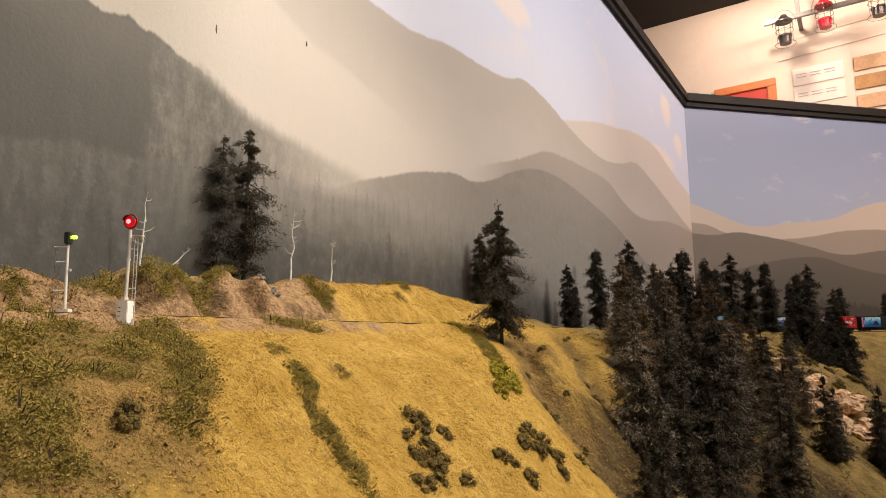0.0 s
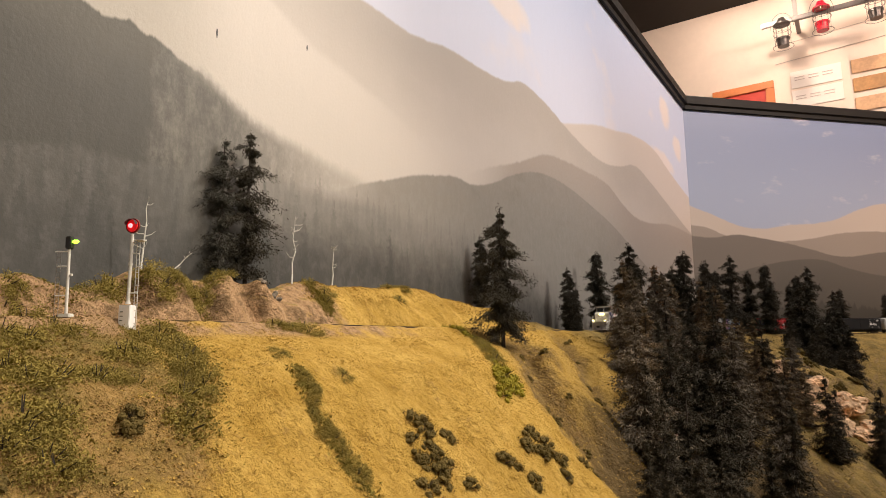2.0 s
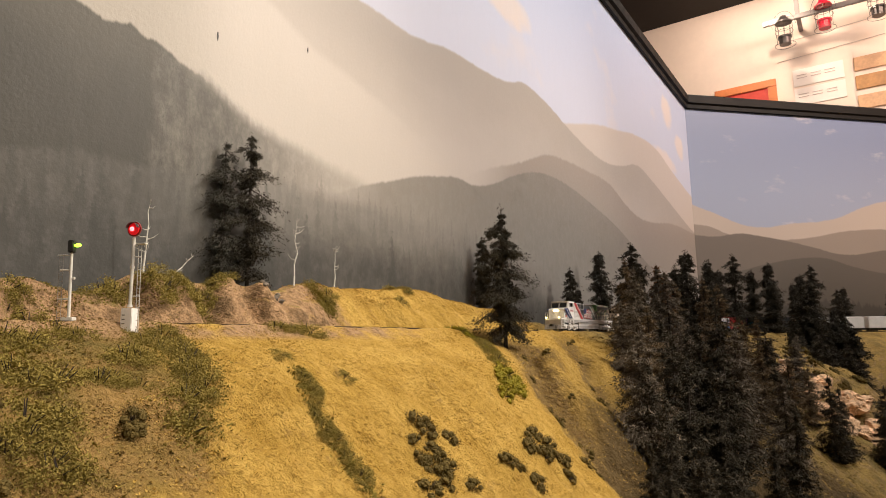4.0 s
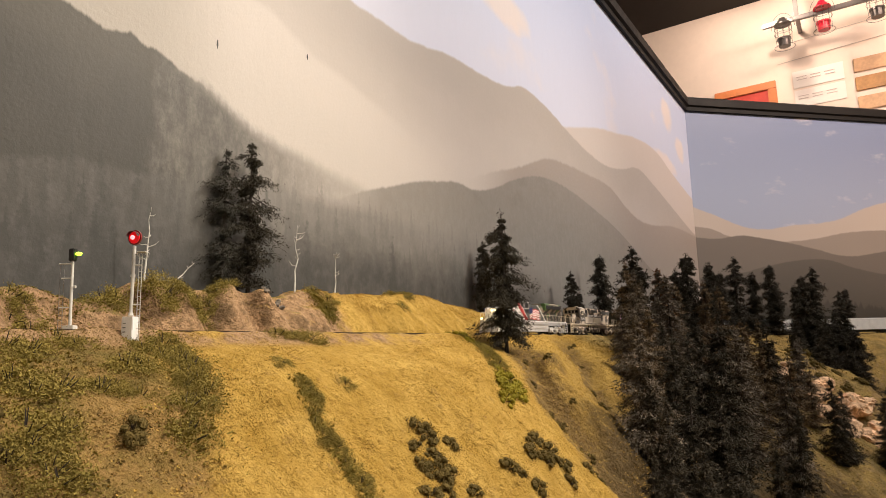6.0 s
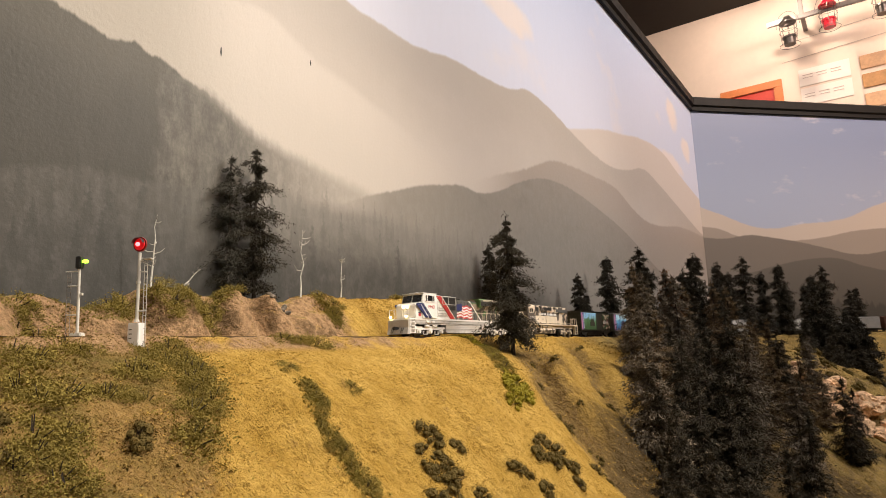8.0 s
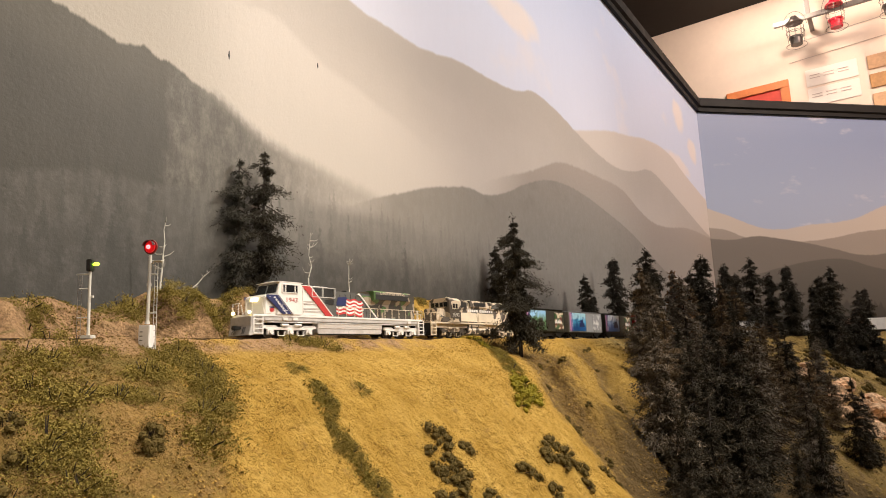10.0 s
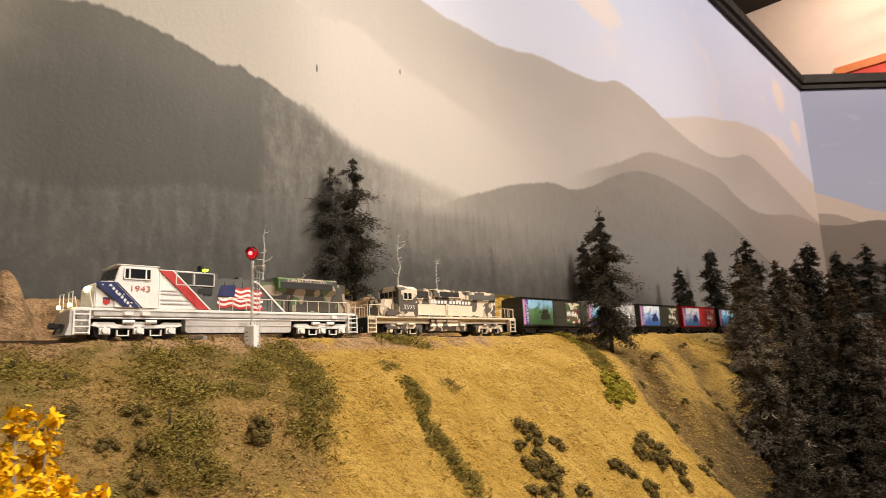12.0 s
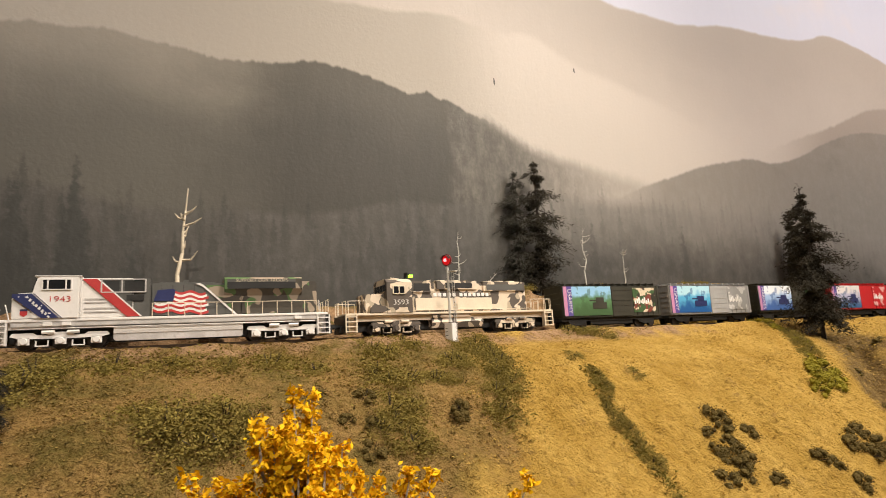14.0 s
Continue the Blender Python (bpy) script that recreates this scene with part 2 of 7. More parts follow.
    h3 = ridge([(-0.5, 1.35), (0.5, 1.58), (0.60, 1.61), (0.674, 1.639), (0.734, 1.658), (0.801, 1.680), (0.864, 1.694), (0.933, 1.706), (0.978, 1.703), (1.06, 1.721), (1.154, 1.759), (1.283, 1.796), (1.379, 1.804), (1.486, 1.800), (1.636, 1.782), (1.809, 1.755), (1.966, 1.718), (2.143, 1.667), (2.4, 1.61), (3.0, 1.56)], 0.009, 70)
    d3 = g.math("SUBTRACT", even[-1], z)
    streak = g.noise(g.vec(0.0, y, g.math("MULTIPLY", z, 0.7)), 60, 5, 0.7)
    c3 = g.mix(g.ramp(d3, 0.0, 0.17), (0.245, 0.220, 0.183), (0.215, 0.202, 0.172))
    c3 = g.mix(g.math("MULTIPLY", g.ramp(streak, 0.4, 0.7), 0.4), c3, (0.285, 0.262, 0.225))
    c3 = g.mix(g.math("MULTIPLY", g.ramp(wash, 0.52, 0.68), 0.35), c3, (0.180, 0.168, 0.140))
    col = g.mix(g.math("MULTIPLY", below(h3, 0.003), g.ramp(y, 0.58, 0.72)), col, c3)
    # misty forest at the foot: rows of single painted firs, the farther ones paler
    h4 = ridge([(-0.5, 1.58), (-0.138, 1.580), (-0.107, 1.578), (-0.074, 1.570), (-0.04, 1.563), (0.0, 1.560), (0.035, 1.560), (0.075, 1.565), (0.118, 1.561), (0.164, 1.566), (0.213, 1.576), (0.26, 1.586), (0.315, 1.586), (0.342, 1.588), (0.403, 1.590), (0.487, 1.603), (0.605, 1.606), (0.677, 1.608), (0.758, 1.602), (0.879, 1.600), (0.975, 1.602), (1.243, 1.565), (1.429, 1.522), (2.0, 1.50), (3.0, 1.50)], 0.012, 60)
    foot = even[-1]
    mottle = g.noise(g.vec(0.0, y, z), 26, 5, 0.65)
    d4 = g.math("ADD", g.math("SUBTRACT", foot, z), g.math("MULTIPLY", g.math("SUBTRACT", mottle, 0.5), 0.09))
    haze = g.ramp(y, 0.30, 0.5)
    c4 = g.mix(g.ramp(d4, 0.0, 0.13), (0.078, 0.072, 0.060), (0.046, 0.045, 0.040))
    c4 = g.mix(g.math("MULTIPLY", g.ramp(d4, 0.10, 0.0), haze), c4, (0.215, 0.197, 0.168))
    c4 = g.mix(g.math("MULTIPLY", g.ramp(streak, 0.42, 0.68), 0.3), c4, (0.15, 0.14, 0.125))
    col = g.mix(g.math("MULTIPLY", g.mix(haze, below(h4, 0.006), below(h4, 0.014)), g.ramp(y, 1.9, 1.2)), col, c4)
    jag = g.math("MULTIPLY", g.math("SUBTRACT", g.noise(g.vec(0.0, y, z), 190, 3, 0.6), 0.5), 0.016)
    for w, lift, drop, slope, dark, seed in ((0.0125, 0.020, 0.0, 0.20, 0.40, 3.0), (0.017, 0.016, 0.022, 0.21, 0.45, 7.0), (0.022, 0.010, 0.050, 0.22, 0.50, 11.0), (0.030, 0.014, 0.075, 0.24, 0.45, 17.0)):
        cell = g.math("DIVIDE", g.math("ADD", y, seed), w)
        index = g.math("FLOOR", cell)
        r1 = g.node("TexWhiteNoise", g.vec(index, seed, 0.0))
        r2 = g.node("TexWhiteNoise", g.vec(index, seed, 5.0))
        r3 = g.node("TexWhiteNoise", g.vec(index, seed, 9.0))
        mid = g.math("MULTIPLY_ADD", r2, 0.5, 0.25)
        side = g.math("MULTIPLY", g.math("ABSOLUTE", g.math("SUBTRACT", g.math("FRACT", cell), mid)), w)
        top = g.math("ADD", foot, g.math("MULTIPLY_ADD", r1, lift * 1.8, -drop))
        under = g.math("SUBTRACT", top, z)
        reach = g.math("MULTIPLY_ADD", g.math("MINIMUM", under, 0.045), slope * 0.70, g.math("MULTIPLY", jag, g.ramp(under, 0.0, 0.02)))
        m = g.math("MULTIPLY", g.ramp(g.math("SUBTRACT", reach, side), -0.0012, 0.0022), g.ramp(under, -0.001, 0.006))
        m = g.math("MULTIPLY", m, g.ramp(under, 0.085, 0.012))
        m = g.math("MULTIPLY", m, g.math("MULTIPLY", g.math("MULTIPLY_ADD", r3, 0.9, 0.1), g.ramp(y, 1.5, 1.05)))
        m = g.math("MULTIPLY", m, g.ramp(haze, 0.0, 1.0, dark * 1.35, dark * 0.75))
        col = g.mix(m, col, g.mix(haze, (0.036, 0.036, 0.031), (0.075, 0.073, 0.064)))
    wide_jag = g.math("MULTIPLY", g.math("SUBTRACT", g.noise(g.vec(0.0, y, z), 110, 3, 0.6), 0.5), 0.030)
    for yc, top, wide, dark in ((-0.079, 1.610, 0.16, 0.75), (-0.126, 1.592, 0.2, 0.65), (-0.029, 1.532, 0.22, 0.7), (0.734, 1.580, 0.17, 0.5), (0.485, 1.602, 0.16, 0.5), (0.555, 1.575, 0.16, 0.35), (0.29, 1.575, 0.2, 0.3)):
        reach = g.math("MULTIPLY_ADD", g.math("SUBTRACT", top, z), wide, wide_jag)
        m = g.math("MULTIPLY", g.ramp(g.math("SUBTRACT", reach, g.math("ABSOLUTE", g.math("SUBTRACT", y, yc))), -0.003, 0.006), g.ramp(z, top + 0.004, top - 0.004))
        col = g.mix(g.math("MULTIPLY", m, dark), col, (0.030, 0.032, 0.028))
    col = g.mix(g.math("MULTIPLY", brush, 0.07), col, (0.30, 0.27, 0.23))
    col = g.mix(1.0, col, (0.965, 0.985, 1.06), "MULTIPLY")
    grain = g.noise(p, 210, 4, 0.65)
    crust = g.math("MULTIPLY", g.ramp(y, 0.31, 0.36), g.ramp(y, 0.62, 0.45))
    g.bump(g.math("ADD", g.math("ADD", grain, g.math("MULTIPLY", brush, 0.5)), g.math("MULTIPLY", g.math("MULTIPLY", scree, crust), 2.0)), 0.0007, 0.4)
    return g.done(col, g.ramp(grain, 0.3, 0.7, 0.42, 0.56), 0, 0.3)


def mural_right():
    """Sky and far ranges on the angled end wall, in the wall's own space: x along it, z up."""
    g = Nodes("mural_paint_end_wall")
    p = g.objc()
    x, _, z = g.xyz(p)
    u = g.math("DIVIDE", x, 3.0)

    def ridge(points, rough, scale):
        h = g.curve(u, [(a / 3.0, (b - 1.3) / 1.3) for a, b in points])
        h = g.math("MULTIPLY_ADD", h, 1.3, 1.3)
        n = g.noise(g.vec(x, 0.0, 0.0), scale, 5, 0.6)
        return g.math("ADD", h, g.math("MULTIPLY", g.math("SUBTRACT", n, 0.5), rough))

    def below(h, soft):
        return g.ramp(g.math("SUBTRACT", h, z), -soft, soft)

    cloud = g.noise(g.vec(x, 0.0, g.math("MULTIPLY", z, 2.2)), 3.4, 4)
    sky = g.mix(g.ramp(z, 1.9, 2.5), (0.35, 0.40, 0.53), (0.19, 0.235, 0.36))
    sky = g.mix(g.math("MULTIPLY", g.ramp(cloud, 0.6, 0.75), 0.6), sky, (0.78, 0.70, 0.66))
    col = sky
    layers = [
        ([(0, 2.02), (0.11, 1.982), (0.314, 1.922), (0.53, 1.943), (0.756, 1.970), (0.961, 2.042), (1.092, 2.068), (1.4, 2.0), (3.0, 2.0)], 0.014, 16, (0.50, 0.43, 0.375), (0.56, 0.49, 0.43)),
        ([(0, 1.928), (0.094, 1.915), (0.173, 1.885), (0.35, 1.865), (0.517, 1.866), (0.632, 1.879), (0.813, 1.911), (1.067, 1.925), (1.3, 1.9), (3.0, 1.9)], 0.012, 22, (0.31, 0.265, 0.23), (0.34, 0.295, 0.255)),
        ([(0, 1.878), (0.107, 1.872), (0.24, 1.889), (0.356, 1.877), (0.49, 1.857), (0.626, 1.830), (0.798, 1.797), (1.053, 1.823), (1.3, 1.83), (3.0, 1.76)], 0.010, 34, (0.175, 0.153, 0.134), (0.180, 0.160, 0.140)),
        ([(0, 1.690), (0.207, 1.711), (0.343, 1.742), (0.55, 1.776), (0.69, 1.778), (0.827, 1.742), (1.036, 1.706), (1.3, 1.70), (3.0, 1.70)], 0.010, 40, (0.118, 0.107, 0.095), (0.098, 0.091, 0.081)),
    ]
    for points, rough, scale, top, foot in layers:
        h = ridge(points, rough, scale)
        col = g.mix(below(h, 0.004), col, g.mix(g.ramp(g.math("SUBTRACT", h, z), 0.0, 0.2), top, foot))
    h = ridge([(0, 1.56), (0.36, 1.55), (0.74, 1.57), (1.02, 1.54), (3.0, 1.53)], 0.13, 34)
    col = g.mix(g.math("MULTIPLY", below(h, 0.010), 0.7), col, (0.045, 0.045, 0.041))
    grain = g.noise(p, 140, 4, 0.6)
    g.bump(grain, 0.0012, 0.4)
    return g.done(col, 0.45)


M_MURAL_L = mural_left()
M_MURAL_R = mural_right()


# two folds in the slope: y along the fold at each x
FOLD_X = [-0.45, -0.40, -0.363, -0.308, -0.279, -0.237, -0.15]
FOLD_A = [0.715, 0.705, 0.698, 0.640, 0.632, 0.636, 0.660]
FOLD_B = [0.960, 0.905, 0.860, 0.790, 0.780, 0.790, 0.830]


def ground_material():
    """Dyed turf and plaster soil: yellow meadow, olive scrub and pink-brown earth in patches."""
    g = Nodes("model_turf_ground")
    p = g.pos()
    x, y, z = g.xyz(p)
    big = g.noise(p, 5.5, 4, 0.6)
    mid = g.noise(p, 26, 5, 0.65)
    fine = g.noise(p, 190, 5, 0.7)
    tiny = g.noise(p, 620, 3, 0.7)
    yellow = g.mix(g.ramp(mid, 0.3, 0.7), (0.40, 0.245, 0.047), (0.55, 0.358, 0.090))
    yellow = g.mix(g.ramp(fine, 0.45, 0.8), yellow, (0.38, 0.230, 0.046))
    olive = g.mix(g.ramp(mid, 0.35, 0.65), (0.315, 0.196, 0.067), (0.182, 0.126, 0.036))
    olive = g.mix(g.ramp(fine, 0.45, 0.8), olive, (0.38, 0.246, 0.098))
    earth = g.mix(g.ramp(fine, 0.35, 0.7), (0.46, 0.29, 0.16), (0.23, 0.145, 0.078))
    earth = g.mix(g.math("MULTIPLY", g.ramp(mid, 0.52, 0.68), 0.75), earth, (0.095, 0.062, 0.032))
    earth = g.mix(g.math("MULTIPLY", g.ramp(mid, 0.46, 0.34), 0.5), earth, (0.46, 0.30, 0.16))
    rock = g.mix(g.ramp(fine, 0.35, 0.65), (0.42, 0.29, 0.18), (0.16, 0.105, 0.065))
    edge = g.math("ADD", y, g.math("ADD", g.math("MULTIPLY", g.math("SUBTRACT", big, 0.5), 0.22), g.math("MULTIPLY", g.math("SUBTRACT", mid, 0.5), 0.10)))
    verge = g.math("MULTIPLY_ADD", g.math("ADD", x, 0.42), 0.75, edge)
    col = g.mix(g.ramp(verge, 0.225, 0.275), olive, yellow)
    # greener strips on the left scrub and in the folds
    green = g.math("MULTIPLY", g.ramp(g.math("MULTIPLY_ADD", mid, 0.45, g.math("MULTIPLY", big, 0.55)), 0.44, 0.56), g.ramp(verge, 0.28, 0.22))
    col = g.mix(g.math("MULTIPLY", green, 0.6), col, (0.13, 0.108, 0.028))
    # far slopes: dull olive grass
    col = g.mix(g.ramp(edge, 0.98, 1.16), col, g.mix(g.ramp(mid, 0.4, 0.65), (0.38, 0.26, 0.085), (0.21, 0.155, 0.058)))
    # bare earth on steep faces and along the line
    n = g.xyz(g.tree.nodes.new("ShaderNodeNewGeometry").outputs["True Normal"])[2]
    steep = g.math("ADD", n, g.math("MULTIPLY", g.math("SUBTRACT", mid, 0.5), 0.5))
    bank = g.math("MULTIPLY", g.ramp(z, 1.416, 1.425), g.ramp(edge, 0.56, 0.50))
    col = g.mix(g.math("MULTIPLY", bank, g.ramp(steep, 0.98, 0.75)), col, earth)
    shelf = g.math("MULTIPLY", g.ramp(z, 1.404, 1.411), g.ramp(edge, 0.62, 0.45))
    col = g.mix(g.math("MULTIPLY", shelf, g.ramp(mid, 0.62, 0.42)), col, earth)
    rocky = g.math("MULTIPLY", g.math("MULTIPLY", g.ramp(steep, 0.72, 0.58), g.ramp(y, 0.9, 1.1)), g.ramp(z, 1.40, 1.34))
    col = g.mix(rocky, col, rock)
    crown = g.math("MULTIPLY", bank, g.ramp(steep, 0.82, 1.0))
    col = g.mix(g.math("MULTIPLY", crown, 0.75), col, g.mix(g.ramp(fine, 0.4, 0.7), (0.13, 0.115, 0.03), (0.24, 0.19, 0.07)))
    dull = g.math("MULTIPLY", g.ramp(edge, 0.60, 0.76), g.ramp(x, -0.42, -0.33))
    col = g.mix(g.math("MULTIPLY", dull, 0.6), col, g.mix(g.ramp(mid, 0.35, 0.65), (0.36, 0.24, 0.07), (0.20, 0.135, 0.045)))
    # dark brown soil in the folds east of the meadow, their shade coloured in
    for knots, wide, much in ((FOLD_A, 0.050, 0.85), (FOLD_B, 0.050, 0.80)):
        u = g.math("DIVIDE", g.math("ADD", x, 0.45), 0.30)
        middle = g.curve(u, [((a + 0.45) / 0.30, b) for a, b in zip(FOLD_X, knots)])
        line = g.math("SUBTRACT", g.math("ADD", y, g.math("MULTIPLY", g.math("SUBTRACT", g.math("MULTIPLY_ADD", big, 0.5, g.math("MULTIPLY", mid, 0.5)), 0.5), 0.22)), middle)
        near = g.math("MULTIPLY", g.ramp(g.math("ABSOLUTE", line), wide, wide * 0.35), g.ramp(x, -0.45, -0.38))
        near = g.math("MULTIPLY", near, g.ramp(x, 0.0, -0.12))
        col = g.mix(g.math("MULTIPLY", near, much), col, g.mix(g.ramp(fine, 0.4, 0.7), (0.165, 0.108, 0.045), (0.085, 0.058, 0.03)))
    # dark brown soil under the crowded conifers, with their shade put into its colour
    shaded_soil = g.math("MULTIPLY", g.ramp(g.math("MULTIPLY_ADD", mid, 0.05, x), -0.285, -0.225), g.math("MULTIPLY", g.ramp(edge, 0.62, 0.70), g.math("MULTIPLY", g.ramp(edge, 1.14, 1.04), g.ramp(x, 0.12, -0.02))))
    col = g.mix(g.math("MULTIPLY", shaded_soil, 0.9), col, g.mix(g.ramp(fine, 0.4, 0.7), (0.095, 0.066, 0.034), (0.045, 0.032, 0.018)))
    # bare earth patches and dark crumbs over the whole slope
    patch = g.noise(p, 64, 4, 0.7)
    col = g.mix(g.math("MULTIPLY", g.ramp(patch, 0.60, 0.70), 0.45), col, (0.24, 0.145, 0.055))
    col = g.mix(g.math("MULTIPLY", g.ramp(patch, 0.40, 0.28), 0.45), col, (0.52, 0.34, 0.105))
    col = g.mix(g.math("MULTIPLY", g.ramp(fine, 0.5, 0.75), 0.28), col, (0.16, 0.105, 0.032))
    g.bump(g.math("ADD", g.math("ADD", g.math("MULTIPLY", fine, 1.0), g.math("MULTIPLY", tiny, 0.45)), g.math("MULTIPLY", patch, 1.6)), 0.0050, 1.0)
    return g.done(col, 0.95, 0, 0.15)


M_GROUND = ground_material()


def leafy(name, dark, light, rough=0.8):
    g = Nodes(name)
    k = g.island()
    n = g.noise(g.pos(), 70, 3)
    col = g.mix(g.math("MULTIPLY_ADD", n, 0.6, g.math("MULTIPLY", k, 0.4)), dark, light)
    return g.done(col, rough, 0, 0.05)


M_NEEDLE = leafy("dark_needle_foam", (0.018, 0.017, 0.013), (0.075, 0.066, 0.050))
M_NEEDLE_BROWN = leafy("dry_brown_needles", (0.078, 0.058, 0.037), (0.20, 0.148, 0.095))
M_NEEDLE_GREY = leafy("grey_brown_twigs", (0.072, 0.060, 0.047), (0.18, 0.150, 0.118))
M_AUTUMN = leafy("rusty_needles", (0.10, 0.05, 0.02), (0.24, 0.13, 0.06))
M_NEEDLE_MIST = leafy("misty_grey_needles", (0.03, 0.03, 0.025), (0.10, 0.095, 0.08))
# paler twig colours for limb ends, the highlights painted in
M_TWIG_GREY = leafy("lit_grey_twigs", (0.145, 0.12, 0.094), (0.31, 0.258, 0.20))
M_TWIG_BROWN = leafy("lit_brown_twigs", (0.17, 0.122, 0.072), (0.34, 0.245, 0.15))
M_BARK = paint("brown_bark", (0.04, 0.03, 0.024), 0.9, 0.3, 200)
M_SNAG = paint("bleached_deadwood", (0.58, 0.50, 0.38), 0.85, 0.15, 200)
M_SNAG_GREY = paint("grey_deadwood", (0.42, 0.40, 0.36), 0.85, 0.15, 200)
M_BUSH_GREEN = leafy("olive_clump_foam", (0.125, 0.100, 0.027), (0.38, 0.295, 0.080))
M_BUSH_DARK = leafy("brown_sage_clumps", (0.06, 0.046, 0.016), (0.18, 0.13, 0.045))
M_BUSH_LIME = leafy("bright_green_clumps", (0.11, 0.10, 0.012), (0.38, 0.31, 0.04))
M_YELLOW_LEAF = leafy("golden_leaf_flakes", (0.72, 0.36, 0.008), (0.95, 0.62, 0.02), 0.6)
M_TUFT_GOLD = leafy("golden_grass_fibres", (0.38, 0.24, 0.05), (0.62, 0.415, 0.113))
M_GRASS_GREEN = leafy("green_grass_fibres", (0.15, 0.122, 0.027), (0.36, 0.29, 0.075))
M_TUFT_OLIVE = leafy("olive_grass_fibres", (0.19, 0.135, 0.036), (0.42, 0.285, 0.10))
M_ROCK = paint("pinkish_plaster_rock", (0.62, 0.41, 0.25), 0.95, 0.55, 55, spec=0.1)
M_RUBBLE = paint("grey_rubble", (0.14, 0.115, 0.09), 0.9, 0.3, 100)
M_BALLAST = leafy("brown_ballast", (0.09, 0.065, 0.045), (0.26, 0.19, 0.13))
M_TRIM = paint("black_trim_paint", (0.006, 0.0055, 0.005), 0.6, 0.2, 30, spec=0.25)
M_PLASTER = paint("cream_wall_plaster", (0.76, 0.64, 0.54), 0.8, 0.04, 5)
M_CEIL = paint("dark_ceiling_paint", (0.025, 0.02, 0.016), 0.9, 0.15, 4)
M_FLOOR = paint("brown_carpet", (0.12, 0.09, 0.07), 0.95, 0.2, 40)

# ---- mesh helpers ----
def mesh_of(bm, material, smooth=False):
    me = bpy.data.meshes.new("shape")
    bm.to_mesh(me)
    bm.free()
    for m in material if isinstance(material, (list, tuple)) else [material]:
        me.materials.append(m)
    if smooth:
        me.polygons.foreach_set("use_smooth", [True] * len(me.polygons))
    return me


def part(name, bm, material, parent=None, label="", smooth=False):
    """One mesh object from a bmesh, under its thing or part."""
    ob = new(name, mesh_of(bm, material, smooth))
    ob.parent = parent
    return tagged(ob, label)


def raw(name, verts, faces, material, parent=None, smooth=False):
    me = bpy.data.meshes.new("shape")
    me.from_pydata(verts, [], faces)
    me.materials.append(material)
    if smooth:
        me.polygons.foreach_set("use_smooth", [True] * len(me.polygons))
    ob = new(name, me)
    ob.parent = parent
    return ob


def box(bm, x0, x1, y0, y1, z0, z1, bevel=0.0):
    made = bmesh.ops.create_cube(bm, size=1, matrix=Matrix.LocRotScale(((x0 + x1) / 2, (y0 + y1) / 2, (z0 + z1) / 2), None, (abs(x1 - x0), abs(y1 - y0), abs(z1 - z0))))
    if bevel:
        edges = list({e for v in made["verts"] for e in v.link_edges})
        bmesh.ops.bevel(bm, geom=edges, offset=bevel, segments=2, affect="EDGES", clamp_overlap=True)
    return bm


def boxes(rows, bevel=0.0):
    bm = bmesh.new()
    for row in rows:
        box(bm, *row, bevel)
    return bm


def rod(bm, a, b, r0, r1=None, sides=6):
    a, b = Vector(a), Vector(b)
    q = (b - a).to_track_quat("Z", "Y")
    rings = []
    for p, r in ((a, r0), (b, r0 if r1 is None else r1)):
        rings.append([bm.verts.new(p + q @ Vector((r * math.cos(2 * math.pi * k / sides), r * math.sin(2 * math.pi * k / sides), 0))) for k in range(sides)])
    for k in range(sides):
        bm.faces.new((rings[0][k], rings[0][(k + 1) % sides], rings[1][(k + 1) % sides], rings[1][k]))
    bm.faces.new(rings[0][::-1])
    bm.faces.new(rings[1])
    return bm


def rods(rows, r, sides=5):
    bm = bmesh.new()
    for a, b in rows:
        rod(bm, a, b, r, None, sides)
    return bm


def prism(bm, outline, y0, y1):
    """An outline in x and z, drawn out from y0 to y1."""
    a = [bm.verts.new((x, y0, z)) for x, z in outline]
    b = [bm.verts.new((x, y1, z)) for x, z in outline]
    n = len(outline)
    bm.faces.new(a)
    bm.faces.new(b[::-1])
    for k in range(n):
        bm.faces.new((a[k], b[k], b[(k + 1) % n], a[(k + 1) % n]))
    bmesh.ops.recalc_face_normals(bm, faces=bm.faces)
    return bm


def empty(name, label, category, group=""):
    return tagged(new(name), label, category, group)


# ---- the line: a level track along the long wall, then round the bend ----
RAIL = 1.4207
KNOTS = [(-0.86, -0.90), (-0.72, -0.62), (-0.575, -0.36), (-0.5145, -0.1610), (-0.4910, 0.010), (-0.4885, 0.193), (-0.4880, 0.3897), (-0.4813, 0.5952), (-0.4775, 0.8072), (-0.4725, 1.0242), (-0.4625, 1.2447)]


def line_points():
    knots = [Vector(k) for k in KNOTS[2:]]
    knots = [2 * knots[0] - knots[1]] + knots + [2 * knots[-1] - knots[-2]]
    pts = []
    for i in range(1, len(knots) - 2):
        a, b, c, d = knots[i - 1 : i + 3]
        for k in range(20):
            u = k / 20
            pts.append(0.5 * (2 * b + (c - a) * u + (2 * a - 5 * b + 4 * c - d) * u * u + (3 * b - a - 3 * c + d) * u**3))
    p, s = knots[-2].copy(), 1.42
    while s < 4.9:
        th = radians(float(np.interp(s, [1.42, 1.9, 2.2, 2.65, 3.2, 4.9], [3, 4, 19, 54, 47, 45])))
        p = p + 0.01 * Vector((math.sin(th), math.cos(th)))
        pts.append(p.copy())
        s += 0.01
    head = pts[0] - pts[1]
    head.normalize()
    return [pts[0] + head * (1.2 - 0.02 * k) for k in range(60)] + pts


